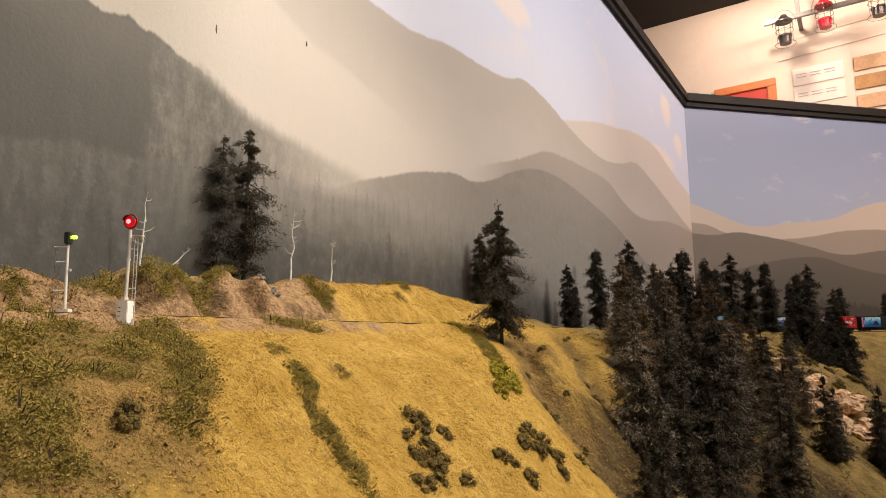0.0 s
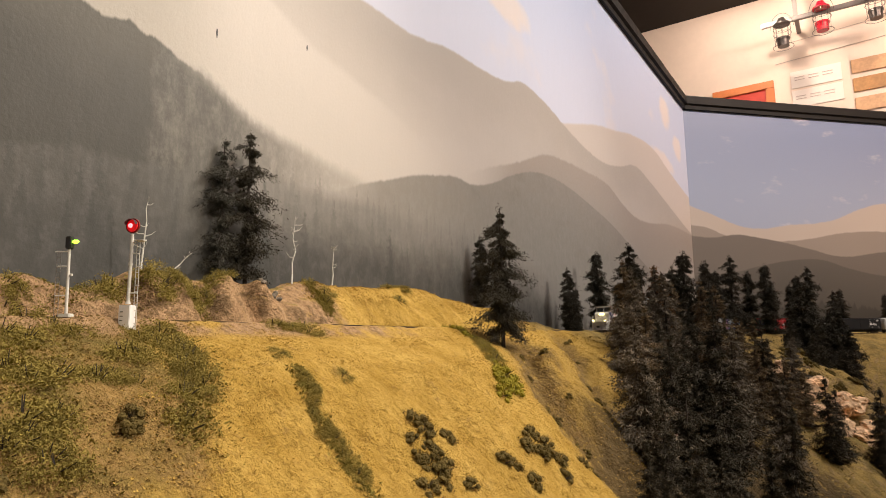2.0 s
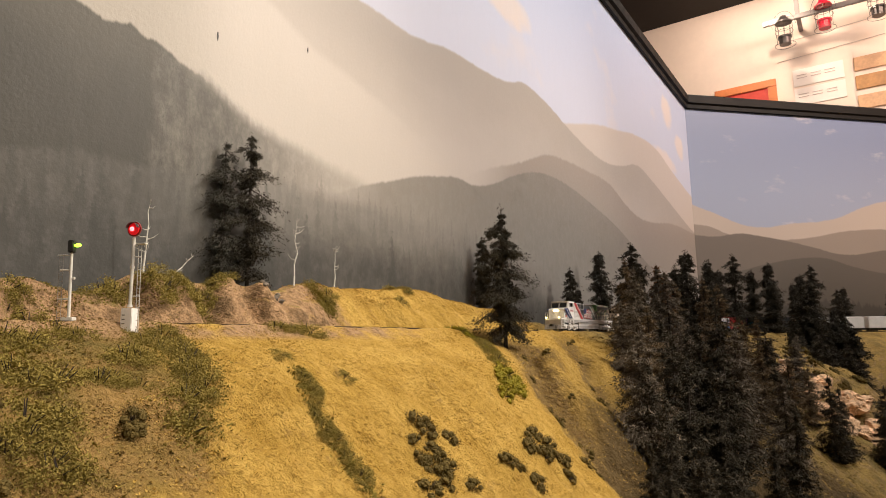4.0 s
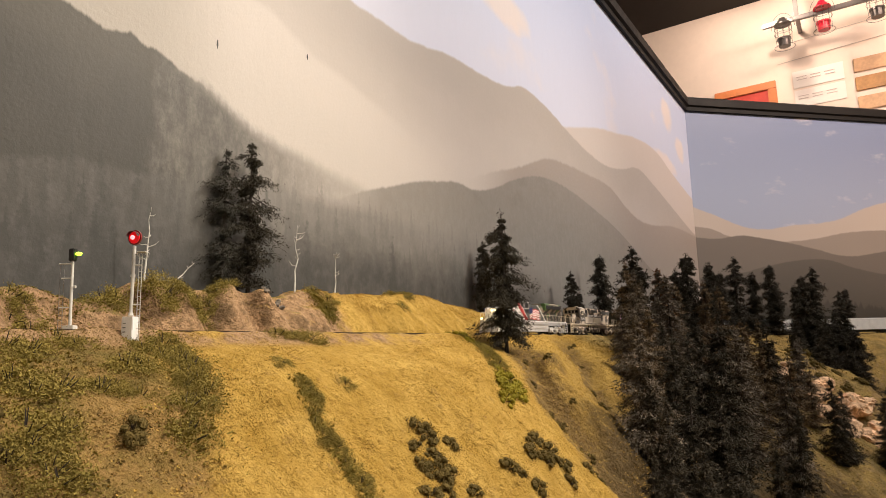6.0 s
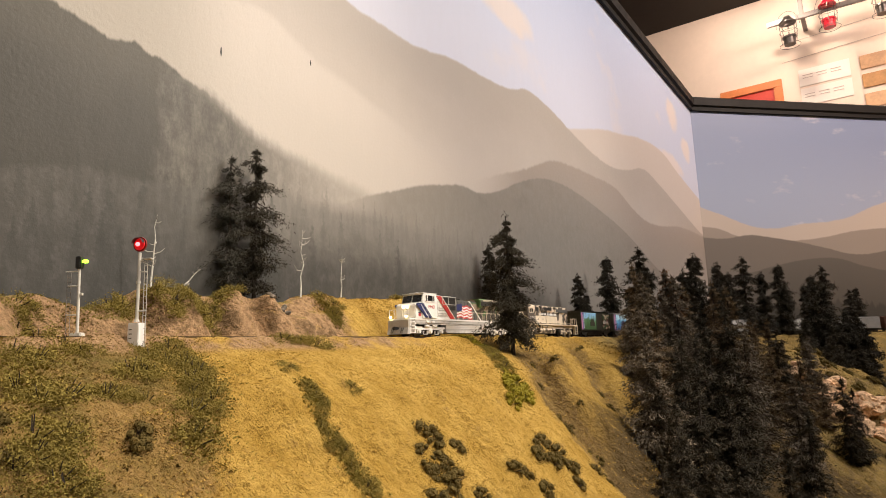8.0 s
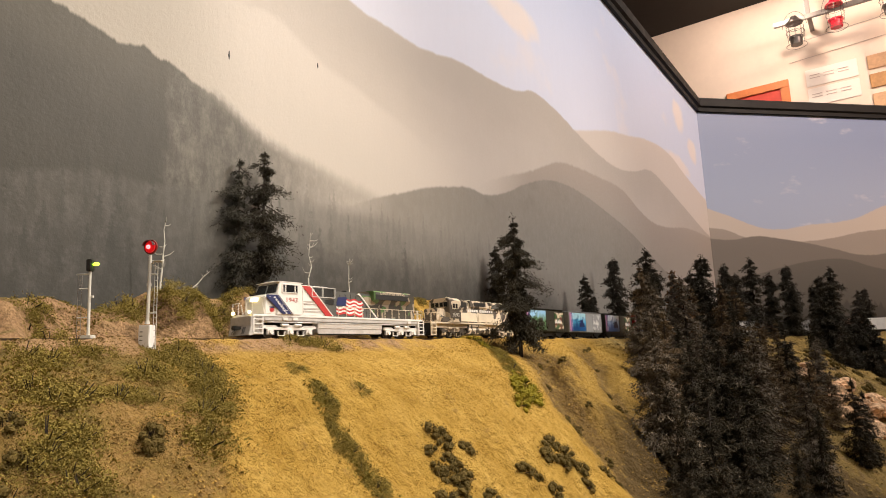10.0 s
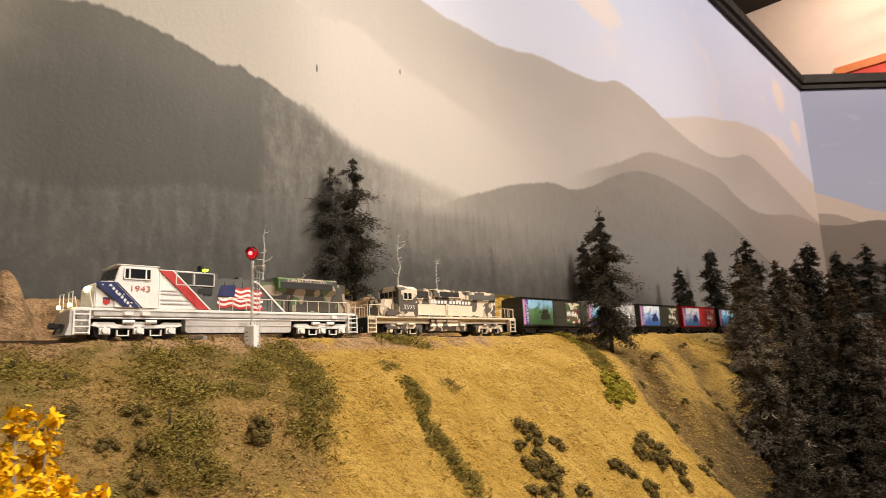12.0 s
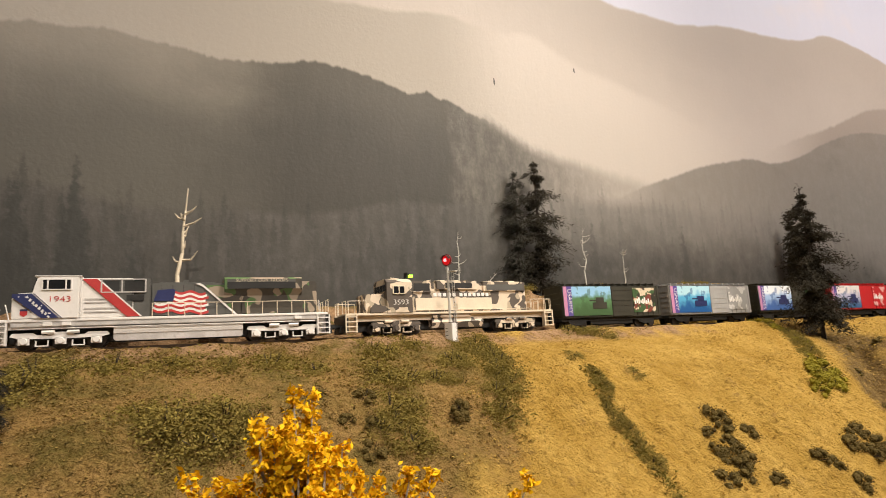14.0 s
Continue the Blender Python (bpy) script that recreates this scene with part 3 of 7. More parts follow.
LINE = np.array([tuple(p) for p in line_points()])
STEP = np.linalg.norm(np.diff(LINE, axis=0), axis=1)
RUN = np.r_[0, np.cumsum(STEP)]
# the knot beside the signals lies at run 0.3652
ZERO = float(RUN[np.argmin(np.linalg.norm(LINE - np.array([-0.4885, 0.193]), axis=1))]) - 0.3652
RUN = RUN - ZERO


def on_line(s):
    return Vector((float(np.interp(s, RUN, LINE[:, 0])), float(np.interp(s, RUN, LINE[:, 1]))))


def off_line(x, y):
    """Distance from the track, positive on the aisle side, and the run of the nearest point."""
    x, y = np.asarray(x, float), np.asarray(y, float)
    best = np.full(x.shape, 9.0)
    side = np.ones(x.shape)
    run = np.zeros(x.shape)
    for k in range(0, len(LINE) - 3, 3):
        dx, dy = x - LINE[k, 0], y - LINE[k, 1]
        d = np.hypot(dx, dy)
        tx, ty = LINE[k + 3] - LINE[k]
        hit = d < best
        best = np.where(hit, d, best)
        side = np.where(hit, np.sign(dx * ty - dy * tx + 1e-12), side)
        run = np.where(hit, RUN[k], run)
    return best * side, run


# ---- ground ----
WALL_X, CORNER_Y, WALL_TOP = -0.6063, 2.946, 2.485
CREST_Y = [-0.9, -0.13, 0.03, 0.13, 0.16, 0.22, 0.245, 0.27, 0.31, 0.36, 0.41, 0.45, 0.49, 0.54, 0.63, 0.70, 0.76, 0.82, 0.90, 1.0, 1.1, 1.25, 4.0]
CREST_Z = [1.45, 1.454, 1.468, 1.462, 1.458, 1.458, 1.447, 1.450, 1.467, 1.470, 1.470, 1.463, 1.471, 1.476, 1.474, 1.483, 1.482, 1.471, 1.464, 1.458, 1.44, 1.424, 1.424]


def lumps(x, y, scale, seed):
    """Cheap smooth noise on arrays, about -1 to 1."""
    rng = np.random.RandomState(seed)
    out = 0
    for k in range(5):
        a, b, c = rng.uniform(0, 2 * np.pi, 3)
        f = scale * rng.uniform(0.6, 1.7)
        out = out + np.sin(f * (x * np.cos(a) + y * np.sin(a)) + b) * np.cos(0.7 * f * (x * np.sin(c) - y * np.cos(c)) + a)
    return out / 2.4


VIEW = radians(34.6)


def spur_z(x, y):
    """The rocky spur beyond the ravine: a crest that falls away to the aisle, steep in front and gentle behind."""
    across = (x + 0.004) * math.cos(VIEW) + (y + 0.012) * math.sin(VIEW)
    deep = -(x + 0.004) * math.sin(VIEW) + (y + 0.012) * math.cos(VIEW)
    crest = np.interp(across, [0.55, 0.71, 0.766, 0.841, 0.923, 0.968, 0.996, 1.2], [1.405, 1.398, 1.387, 1.354, 1.322, 1.276, 1.226, 0.95])
    front = np.interp(1.4 - deep, [-0.6, 0, 0.05, 0.10, 0.17, 0.26, 0.5], [0.20, 0, 0.018, 0.065, 0.175, 0.25, 0.46])
    return crest - front + 0.010 * lumps(x, y, 34, 41) + 0.004 * lumps(x, y, 90, 42) + 0.0015 * lumps(x, y, 210, 43)


def height(x, y):
    x, y = np.asarray(x, float), np.asarray(y, float)
    d, run = off_line(x, y)
    meadow = np.interp(d, [0.0, 0.045, 0.06, 0.10, 0.15, 0.178, 0.222, 0.30, 0.45, 0.75, 1.2], [0, 0, 0.004, 0.020, 0.043, 0.073, 0.116, 0.20, 0.36, 0.62, 0.8])
    spur = np.interp(d, [0.0, 0.045, 0.06, 0.12, 0.20, 0.36, 0.55, 0.8, 1.4], [0, 0, 0.006, 0.03, 0.065, 0.160, 0.31, 0.45, 0.62])
    east = np.clip((y - 0.80 - 0.25 * np.clip(d - 0.1, 0, 0.5)) / 0.28, 0, 1)
    east = east * east * (3 - 2 * east)
    drop = meadow * (1 - east) + spur * east
    amount = np.clip((d - 0.06) / 0.10, 0, 1)
    wander = 0.010 * lumps(x, y, 30, 31)
    gully = np.exp(-(((y - np.interp(x, FOLD_X, FOLD_A) + wander) / 0.028) ** 2)) * 0.022
    gully = gully + np.exp(-(((y - np.interp(x, FOLD_X, FOLD_B) + wander) / 0.032) ** 2)) * 0.026
    gully = gully - np.exp(-(((y - np.interp(x, FOLD_X, FOLD_A) - 0.055 + wander) / 0.022) ** 2)) * 0.010
    gully = gully + np.exp(-(((y - 0.42 - 0.15 * np.clip(d - 0.1, 0, 1)) / 0.02) ** 2)) * 0.006
    far = np.exp(-(((run - 2.35) / 0.22) ** 2)) * 0.10 * np.clip((d - 0.08) / 0.2, 0, 1)
    rough = lumps(x, y, 22, 3) * 0.010 + lumps(x, y, 60, 4) * 0.0038 + lumps(x, y, 150, 5) * 0.0018 + lumps(x, y, 300, 51) * 0.0016 + lumps(y, x, 480, 52) * 0.0010
    lip = 0.0042 * np.exp(-(((d - 0.047) / 0.011) ** 2)) * (1 + 0.5 * lumps(x, y, 60, 21))
    z = RAIL - 0.0062 + lip - drop - amount * (gully + far - rough) + 0.0006 * lumps(x, y, 160, 6)
    # cut bank behind the track
    crest = np.interp(y, CREST_Y, CREST_Z) - (RAIL - 0.0062) + 0.004 * lumps(x, y, 40, 8) - 0.001
    back = np.clip((-d - 0.036) / 0.05, 0, 1)
    scar = np.clip((0.52 - y) / 0.1, 0, 1)
    back = back ** 0.7 * (1 + (0.18 * lumps(x, y, 75, 9) + 0.75 * scar * lumps(y, 0.3 * x, 95, 12)) * (1 - back) * 2)
    z = z + np.where(d < 0, back * crest + np.where(-d > 0.036, 0.0026 * lumps(x, y, 190, 11), 0), 0)
    z = np.where((d > 0.07) & (y > 0.95), np.maximum(z, spur_z(x, y)), z)
    return np.maximum(z, 0.92)


def ground_z(x, y):
    return float(height(np.array([x]), np.array([y]))[0])


def graded(stops):
    out = [stops[0][0]]
    for (a, step), (b, _) in zip(stops, stops[1:]):
        n = max(1, round((b - a) / step))
        out += [a + (b - a) * (k + 1) / n for k in range(n)]
    return np.array(out)


def build_ground():
    xs = graded([(-0.604, 0.0030), (-0.22, 0.006), (0.2, 0.02), (1.9, 0)])
    ys = graded([(-0.9, 0.03), (-0.25, 0.004), (-0.05, 0.0030), (0.80, 0.0055), (1.6, 0.012), (2.4, 0.025), (4.9, 0)])
    gx, gy = np.meshgrid(xs, ys)
    gz = height(gx, gy)
    inside = (gy - CORNER_Y) - (gx - WALL_X) * math.cos(radians(44.5)) / math.sin(radians(44.5)) < 0.004
    nx = len(xs)
    verts = np.stack([gx.ravel(), gy.ravel(), gz.ravel()], 1).tolist()
    keep = inside.ravel()
    faces = []
    for j in range(len(ys) - 1):
        for i in range(nx - 1):
            a = j * nx + i
            if keep[a]:
                faces.append((a, a + 1, a + nx + 1, a + nx))
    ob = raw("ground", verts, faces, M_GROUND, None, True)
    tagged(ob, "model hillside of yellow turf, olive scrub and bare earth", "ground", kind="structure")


build_ground()


def build_room():
    thick = 0.02
    w = new("wall_long_backdrop", mesh_of(boxes([(WALL_X - thick, WALL_X, -1.6, CORNER_Y, 0.9, WALL_TOP)]), M_MURAL_L))
    tagged(w, "backdrop wall painted with misty mountains and forest", "wall", kind="structure")
    end = new("wall_end_backdrop", mesh_of(boxes([(-0.008, 3.0, 0, thick, 0.9, WALL_TOP)]), M_MURAL_R))
    end.matrix_world = pose(WALL_X, CORNER_Y, 0, 0, 0, 90 - 44.5)
    tagged(end, "angled backdrop wall painted with blue sky and far ranges", "wall", kind="structure")
    # black moulding along the tops: face board, lip and bead
    prof = [(-0.034, 0.0), (0.012, 0.0), (0.012, 0.018), (0.022, 0.024), (0.022, 0.058), (0.014, 0.066), (-0.034, 0.066)]
    for name, length, m in (("trim_long_wall", CORNER_Y + 1.6 + 0.012, pose(WALL_X, -1.6, WALL_TOP, 0, 0, 90)), ("trim_end_wall", 3.0, pose(WALL_X, CORNER_Y, WALL_TOP, 0, 0, 45.5))):
        bm = bmesh.new()
        rings = [[bm.verts.new((x, -a, b)) for a, b in prof] for x in (0.0, length)]
        n = len(prof)
        for k in range(n):
            bm.faces.new((rings[0][k], rings[0][(k + 1) % n], rings[1][(k + 1) % n], rings[1][k]))
        bm.faces.new(rings[0])
        bm.faces.new(rings[1][::-1])
        bmesh.ops.recalc_face_normals(bm, faces=bm.faces)
        ob = new(name, mesh_of(bm, M_TRIM))
        ob.matrix_world = m
        tagged(ob, "black moulding along the top of the backdrop", "trim", kind="structure")
    hall = [("wall_north", (-3.5, 5.0, 4.3, 4.4, 0, 3.62), M_PLASTER, "cream plastered gallery wall with exhibits"), ("wall_south", (-3.5, 5.0, -3.6, -3.5, 0, 3.62), M_PLASTER, "cream plastered gallery wall"),
            ("wall_west", (-3.6, -3.5, -3.5, 4.3, 0, 3.62), M_PLASTER, "cream plastered gallery wall"), ("wall_east", (5.0, 5.1, -3.5, 4.3, 0, 3.62), M_PLASTER, "cream plastered gallery wall"),
            ("floor", (-3.6, 5.1, -3.6, 4.4, -0.1, 0), M_FLOOR, "brown carpeted gallery floor"), ("ceiling", (-3.6, 5.1, -3.6, 4.4, 3.62, 3.72), M_CEIL, "dark painted gallery ceiling")]
    for name, b, m, label in hall:
        tagged(new(name, mesh_of(boxes([b]), m)), label, name.split("_")[0], kind="structure")


build_room()

# ---- track: rails, ties and ballast ----
def build_track():
    track = empty("railway_track", "single model railway track on brown ballast", "track")
    for side in (-1, 1):
        verts, faces = [], []
        prof = [(-0.0011, 0.0), (0.0011, 0.0), (0.0006, -0.0021), (-0.0006, -0.0021)]
        keep = [k for k in range(0, len(LINE) - 1, 2) if -1.1 < RUN[k] < 4.2]
        for k in keep:
            t = LINE[k + 1] - LINE[k]
            t = t / np.linalg.norm(t)
            n = np.array([t[1], -t[0]])
            for a, b in prof:
                q = LINE[k] + n * (side * 0.0083 + a)
                verts.append((q[0], q[1], RAIL + b))
        for k in range(len(keep) - 1):
            for j in range(4):
                a, b = 4 * k + j, 4 * k + (j + 1) % 4
                faces.append((a, b, b + 4, a + 4))
        raw("rail", verts, faces, M_RAIL, track)
    tie = boxes([(-0.0013, 0.0013, -0.0149, 0.0149, -0.0045, -0.0021)])
    me = mesh_of(tie, M_TIE)
    for k in range(270):
        s = -0.35 + k * 0.0075
        p, q = on_line(s), on_line(s + 0.004)
        ob = new("tie", me)
        ob.parent = track
        ob.matrix_basis = pose(p.x, p.y, RAIL, 0, 0, math.degrees(math.atan2(q.y - p.y, q.x - p.x)))
    # ballast: small stones heaped between and beside the ties
    rng = np.random.RandomState(5)
    verts, faces = [], []
    for k in range(15000):
        s, o = rng.uniform(-0.45, 1.9), rng.uniform(-0.027, 0.027)
        p, q = on_line(s), on_line(s + 0.004)
        t = (q - p).normalized()
        x, y = p.x + t.y * o, p.y - t.x * o
        z = RAIL - 0.0040 - max(0, abs(o) - 0.016) * 0.22
        r = rng.uniform(0.0006, 0.0013)
        n = len(verts)
        a = rng.uniform(0, 6.28)
        for j in range(3):
            verts.append((x + r * math.cos(a + j * 2.1), y + r * math.sin(a + j * 2.1), z - r * 0.7))
        verts.append((x + rng.uniform(-r, r) * 0.4, y, z + r * 0.8))
        faces += [(n, n + 1, n + 3), (n + 1, n + 2, n + 3), (n + 2, n, n + 3)]
    tagged(raw("ballast", verts, faces, M_BALLAST, track), kind="stuff")


build_track()

# ---- plants ----
def flakes(rng, verts, faces, centre, spread, count, size, flat=0.6):
    """Small leaf flakes scattered round a centre."""
    for _ in range(count):
        c = np.asarray(centre) + rng.normal(0, 1, 3) * spread
        u = rng.normal(0, 1, 3)
        u[2] *= flat
        u /= np.linalg.norm(u) + 1e-9
        w = np.cross(u, rng.normal(0, 1, 3))
        w /= np.linalg.norm(w) + 1e-9
        s = size * rng.uniform(0.6, 1.5)
        n = len(verts)
        verts += [tuple(c - u * s), tuple(c + w * s * 0.5), tuple(c + u * s), tuple(c - w * s * 0.5)]
        faces.append((n, n + 1, n + 2, n + 3))


def sprays(rng, verts, faces, base, tip, count, size):
    """Needle slivers that feather out along one limb and hang a little."""
    base, tip = np.asarray(base, float), np.asarray(tip, float)
    along = tip - base
    reach = np.linalg.norm(along) + 1e-9
    along = along / reach
    w = 0.12 + 0.95 * rng.rand(count) ** 0.8
    thick = 0.0007 + 0.11 * reach
    c = base + np.outer(w * reach, along) + rng.normal(0, 1, (count, 3)) * thick * np.array([1, 1, 0.6])
    d = along + rng.normal(0, 0.75, (count, 3)) + np.array([0, 0, -0.35])
    d /= np.linalg.norm(d, axis=1)[:, None]
    side = np.cross(d, rng.normal(0, 1, (count, 3)))
    side /= np.linalg.norm(side, axis=1)[:, None] + 1e-9
    s = size * rng.uniform(0.7, 1.7, count)[:, None]
    n = len(verts)
    a, b, e = c - side * s * 0.30, c + side * s * 0.30, c + d * s * 1.9
    for k in range(count):
        verts += [tuple(a[k]), tuple(b[k]), tuple(e[k])]
        faces.append((n + 3 * k, n + 3 * k + 1, n + 3 * k + 2))


def limb(verts, faces, a, b, r0, r1, sides=5):
    a, b = Vector(a), Vector(b)
    q = (b - a).to_track_quat("Z", "Y")
    n = len(verts)
    for p, r in ((a, r0), (b, r1)):
        for k in range(sides):
            verts.append(tuple(p + q @ Vector((r * math.cos(6.2832 * k / sides), r * math.sin(6.2832 * k / sides), 0))))
    for k in range(sides):
        faces.append((n + k, n + (k + 1) % sides, n + sides + (k + 1) % sides, n + sides + k))
    faces.append(tuple(range(n + sides, n + 2 * sides)))


def conifer(name, seed, h, width, clear, droop, density, gaps, needle, label, category="tree", leaf=0.0024, bend=0.02, column=False, tips=None):
    """A tapered trunk with whorls of limbs that carry needle clumps; gaps leaves out some limbs."""
    rng = np.random.RandomState(seed)
    tree = empty(name, label, category, name.replace("_", " ") + " trees of the hillside")
    tv, tf, cv, cf, ev, ef = [], [], [], [], [], []
    lean = rng.uniform(-bend, bend, 2)
    axis = lambda z: np.array([lean[0] * z * (z / h), lean[1] * z * (z / h), z])
    for k in range(6):
        limb(tv, tf, axis(h * k / 6 - (0.012 if k == 0 else 0)), axis(h * (k + 1) / 6), 0.014 * h * (1 - k / 6.5) + 0.0004, 0.014 * h * (1 - (k + 1) / 6.5) + 0.0004)
    z = h * clear
    while z < h * 0.99:
        f = (z / h - clear) / (1 - clear)
        shape = (1 - f) ** 0.75 * (0.55 + 0.45 * min(1, f / 0.18))
        if column:
            shape = (0.30 + 0.70 * min(1, (1 - f) / 0.32)) * (0.75 + 0.25 * min(1, f / 0.12))
        lobes = 1 + (0.75 if column and gaps > 0.5 else 0.5 * min(1, gaps * 1.6)) * math.sin(f * 36 + seed)
        for _ in range(max(3, int(5 * (1 - f) + 3))):
            if rng.rand() < gaps * 0.45:
                continue
            a = rng.uniform(0, 6.2832)
            reach = width * max(0.10, shape) * lobes * rng.uniform(0.65, 1.15)
            base = axis(z)
            tip = base + np.array([math.cos(a) * reach, math.sin(a) * reach, -droop * reach + rng.uniform(-0.1, 0.25) * reach])
            limb(tv, tf, base, tip, 0.0007, 0.0002, 3)
            sprays(rng, cv, cf, base, tip, int(density * (1.6 + 1.8 * shape)), leaf)
            # outer sprays in a paler material give the limbs painted highlights
            if tips:
                sprays(rng, ev, ef, base * 0.45 + tip * 0.55, base * -0.1 + tip * 1.1, int(density * 0.55), leaf * 0.9)
        z += h * rng.uniform(0.018, 0.034)
    sprays(rng, cv, cf, axis(h * 0.93), axis(h * 1.01), 40, leaf * 0.8)
    raw("trunk", tv, tf, M_BARK, tree)
    raw("crown", cv, cf, needle, tree)
    if tips:
        tagged(raw("twig_fringe", ev, ef, tips, tree), "paler twig ends with highlights put into their colour")
    return tree


def snag(name, seed, h, material, label, branches=9, r=0.0016):
    """A dead stem with a few bare, upturned limbs."""
    rng = np.random.RandomState(seed)
    tree = empty(name, label, "dead tree")
    tv, tf = [], []
    pts = [np.array([0, 0, -0.01])]
    for k in range(6):
        pts.append(np.array([rng.uniform(-1, 1) * 0.025 * h + 0.03 * h * k / 6, rng.uniform(-1, 1) * 0.025 * h + 0.05 * h * k / 6, h * (k + 1) / 6]))
    for k in range(6):
        limb(tv, tf, pts[k], pts[k + 1], r * (1 - k / 7), r * (1 - (k + 1) / 7), 6)
    raw("stem", tv, tf, material, tree, True)
    for k in range(branches):
        bv, bf = [], []
        f = rng.uniform(0.3, 0.97)
        i = min(5, int(f * 6))
        base = pts[i] + (pts[i + 1] - pts[i]) * (f * 6 - i)
        a = rng.choice([0.3, 3.4]) + rng.uniform(-0.8, 0.8)
        length = h * rng.uniform(0.09, 0.19)
        elbow = base + np.array([math.cos(a) * 0.3, math.sin(a), rng.uniform(-0.1, 0.35)]) * length * 0.6
        tip = elbow + np.array([math.cos(a) * 0.2, math.sin(a) * 0.7, rng.uniform(0.2, 0.8)]) * length * 0.55
        limb(bv, bf, base, elbow, r * 0.5, r * 0.34, 4)
        limb(bv, bf, elbow, tip, r * 0.34, r * 0.12, 4)
        raw("branch", bv, bf, material, tree)
    return tree


def plant(proto, x, y, turn=0.0, scale=1.0, sink=0.002, lie=False):
    z = ground_z(x, y)
    m = pose(x, y, z - sink, 0, 0, turn)
    if lie:
        normal = Vector((ground_z(x - 0.006, y) - ground_z(x + 0.006, y), ground_z(x, y - 0.006) - ground_z(x, y + 0.006), 0.012))
        m = Matrix.Translation((x, y, z - sink)) @ Vector((0, 0, 1)).rotation_difference(normal.normalized()).to_matrix().to_4x4() @ pose(0, 0, 0, 0, 0, turn)
    ob = copy_thing(proto, m)
    ob.scale = (scale, scale, scale)
    return ob


def drop_proto(proto):
    for o in list(proto.children_recursive) + [proto]:
        bpy.data.objects.remove(o)


SPRUCE = [conifer("spruce", 11 + k, 0.13, 0.0150, 0.10, 0.55, 30, 0.35 + 0.12 * k, M_NEEDLE, "dark narrow model spruce with drooping limbs", leaf=0.0014, column=True) for k in range(3)]
MIST = conifer("pine", 37, 0.17, 0.0180, 0.12, 0.6, 44, 0.6, M_NEEDLE_MIST, "slim grey-green model pine against the backdrop", leaf=0.0011, column=True)
PINE = [conifer("pine", 31 + k, 0.17, (0.0170, 0.017, 0.0175)[k], (0.10, 0.34, 0.17)[k], 0.7, (58, 58, 105)[k], 0.62, M_NEEDLE, "dark ragged model pine with open clumped limbs", leaf=0.0012, column=True) for k in range(3)]
SCRUB = [conifer("dry_conifer", 51 + k, 0.15, (0.036, 0.033, 0.030, 0.034)[k], 0.02, 0.35, 26, 0.55, (M_NEEDLE_GREY, M_NEEDLE_BROWN, M_NEEDLE, M_NEEDLE)[k], "grey-brown lacy model conifer on the steep slope", leaf=0.0016, tips=(M_TWIG_GREY, M_TWIG_BROWN, M_NEEDLE_GREY, M_NEEDLE_GREY)[k]) for k in range(4)]
RUST = conifer("rusty_conifer", 71, 0.10, 0.026, 0.05, 0.3, 9, 0.5, M_AUTUMN, "rusty brown dying model conifer")


def aisle_point(across, deep):
    """A place in plan by its bearing from the aisle: deep along the view of the open hillside, across to its right."""
    a = radians(34.6)
    return -0.004 - deep * math.sin(a) + across * math.cos(a), -0.012 + deep * math.cos(a) + across * math.sin(a)


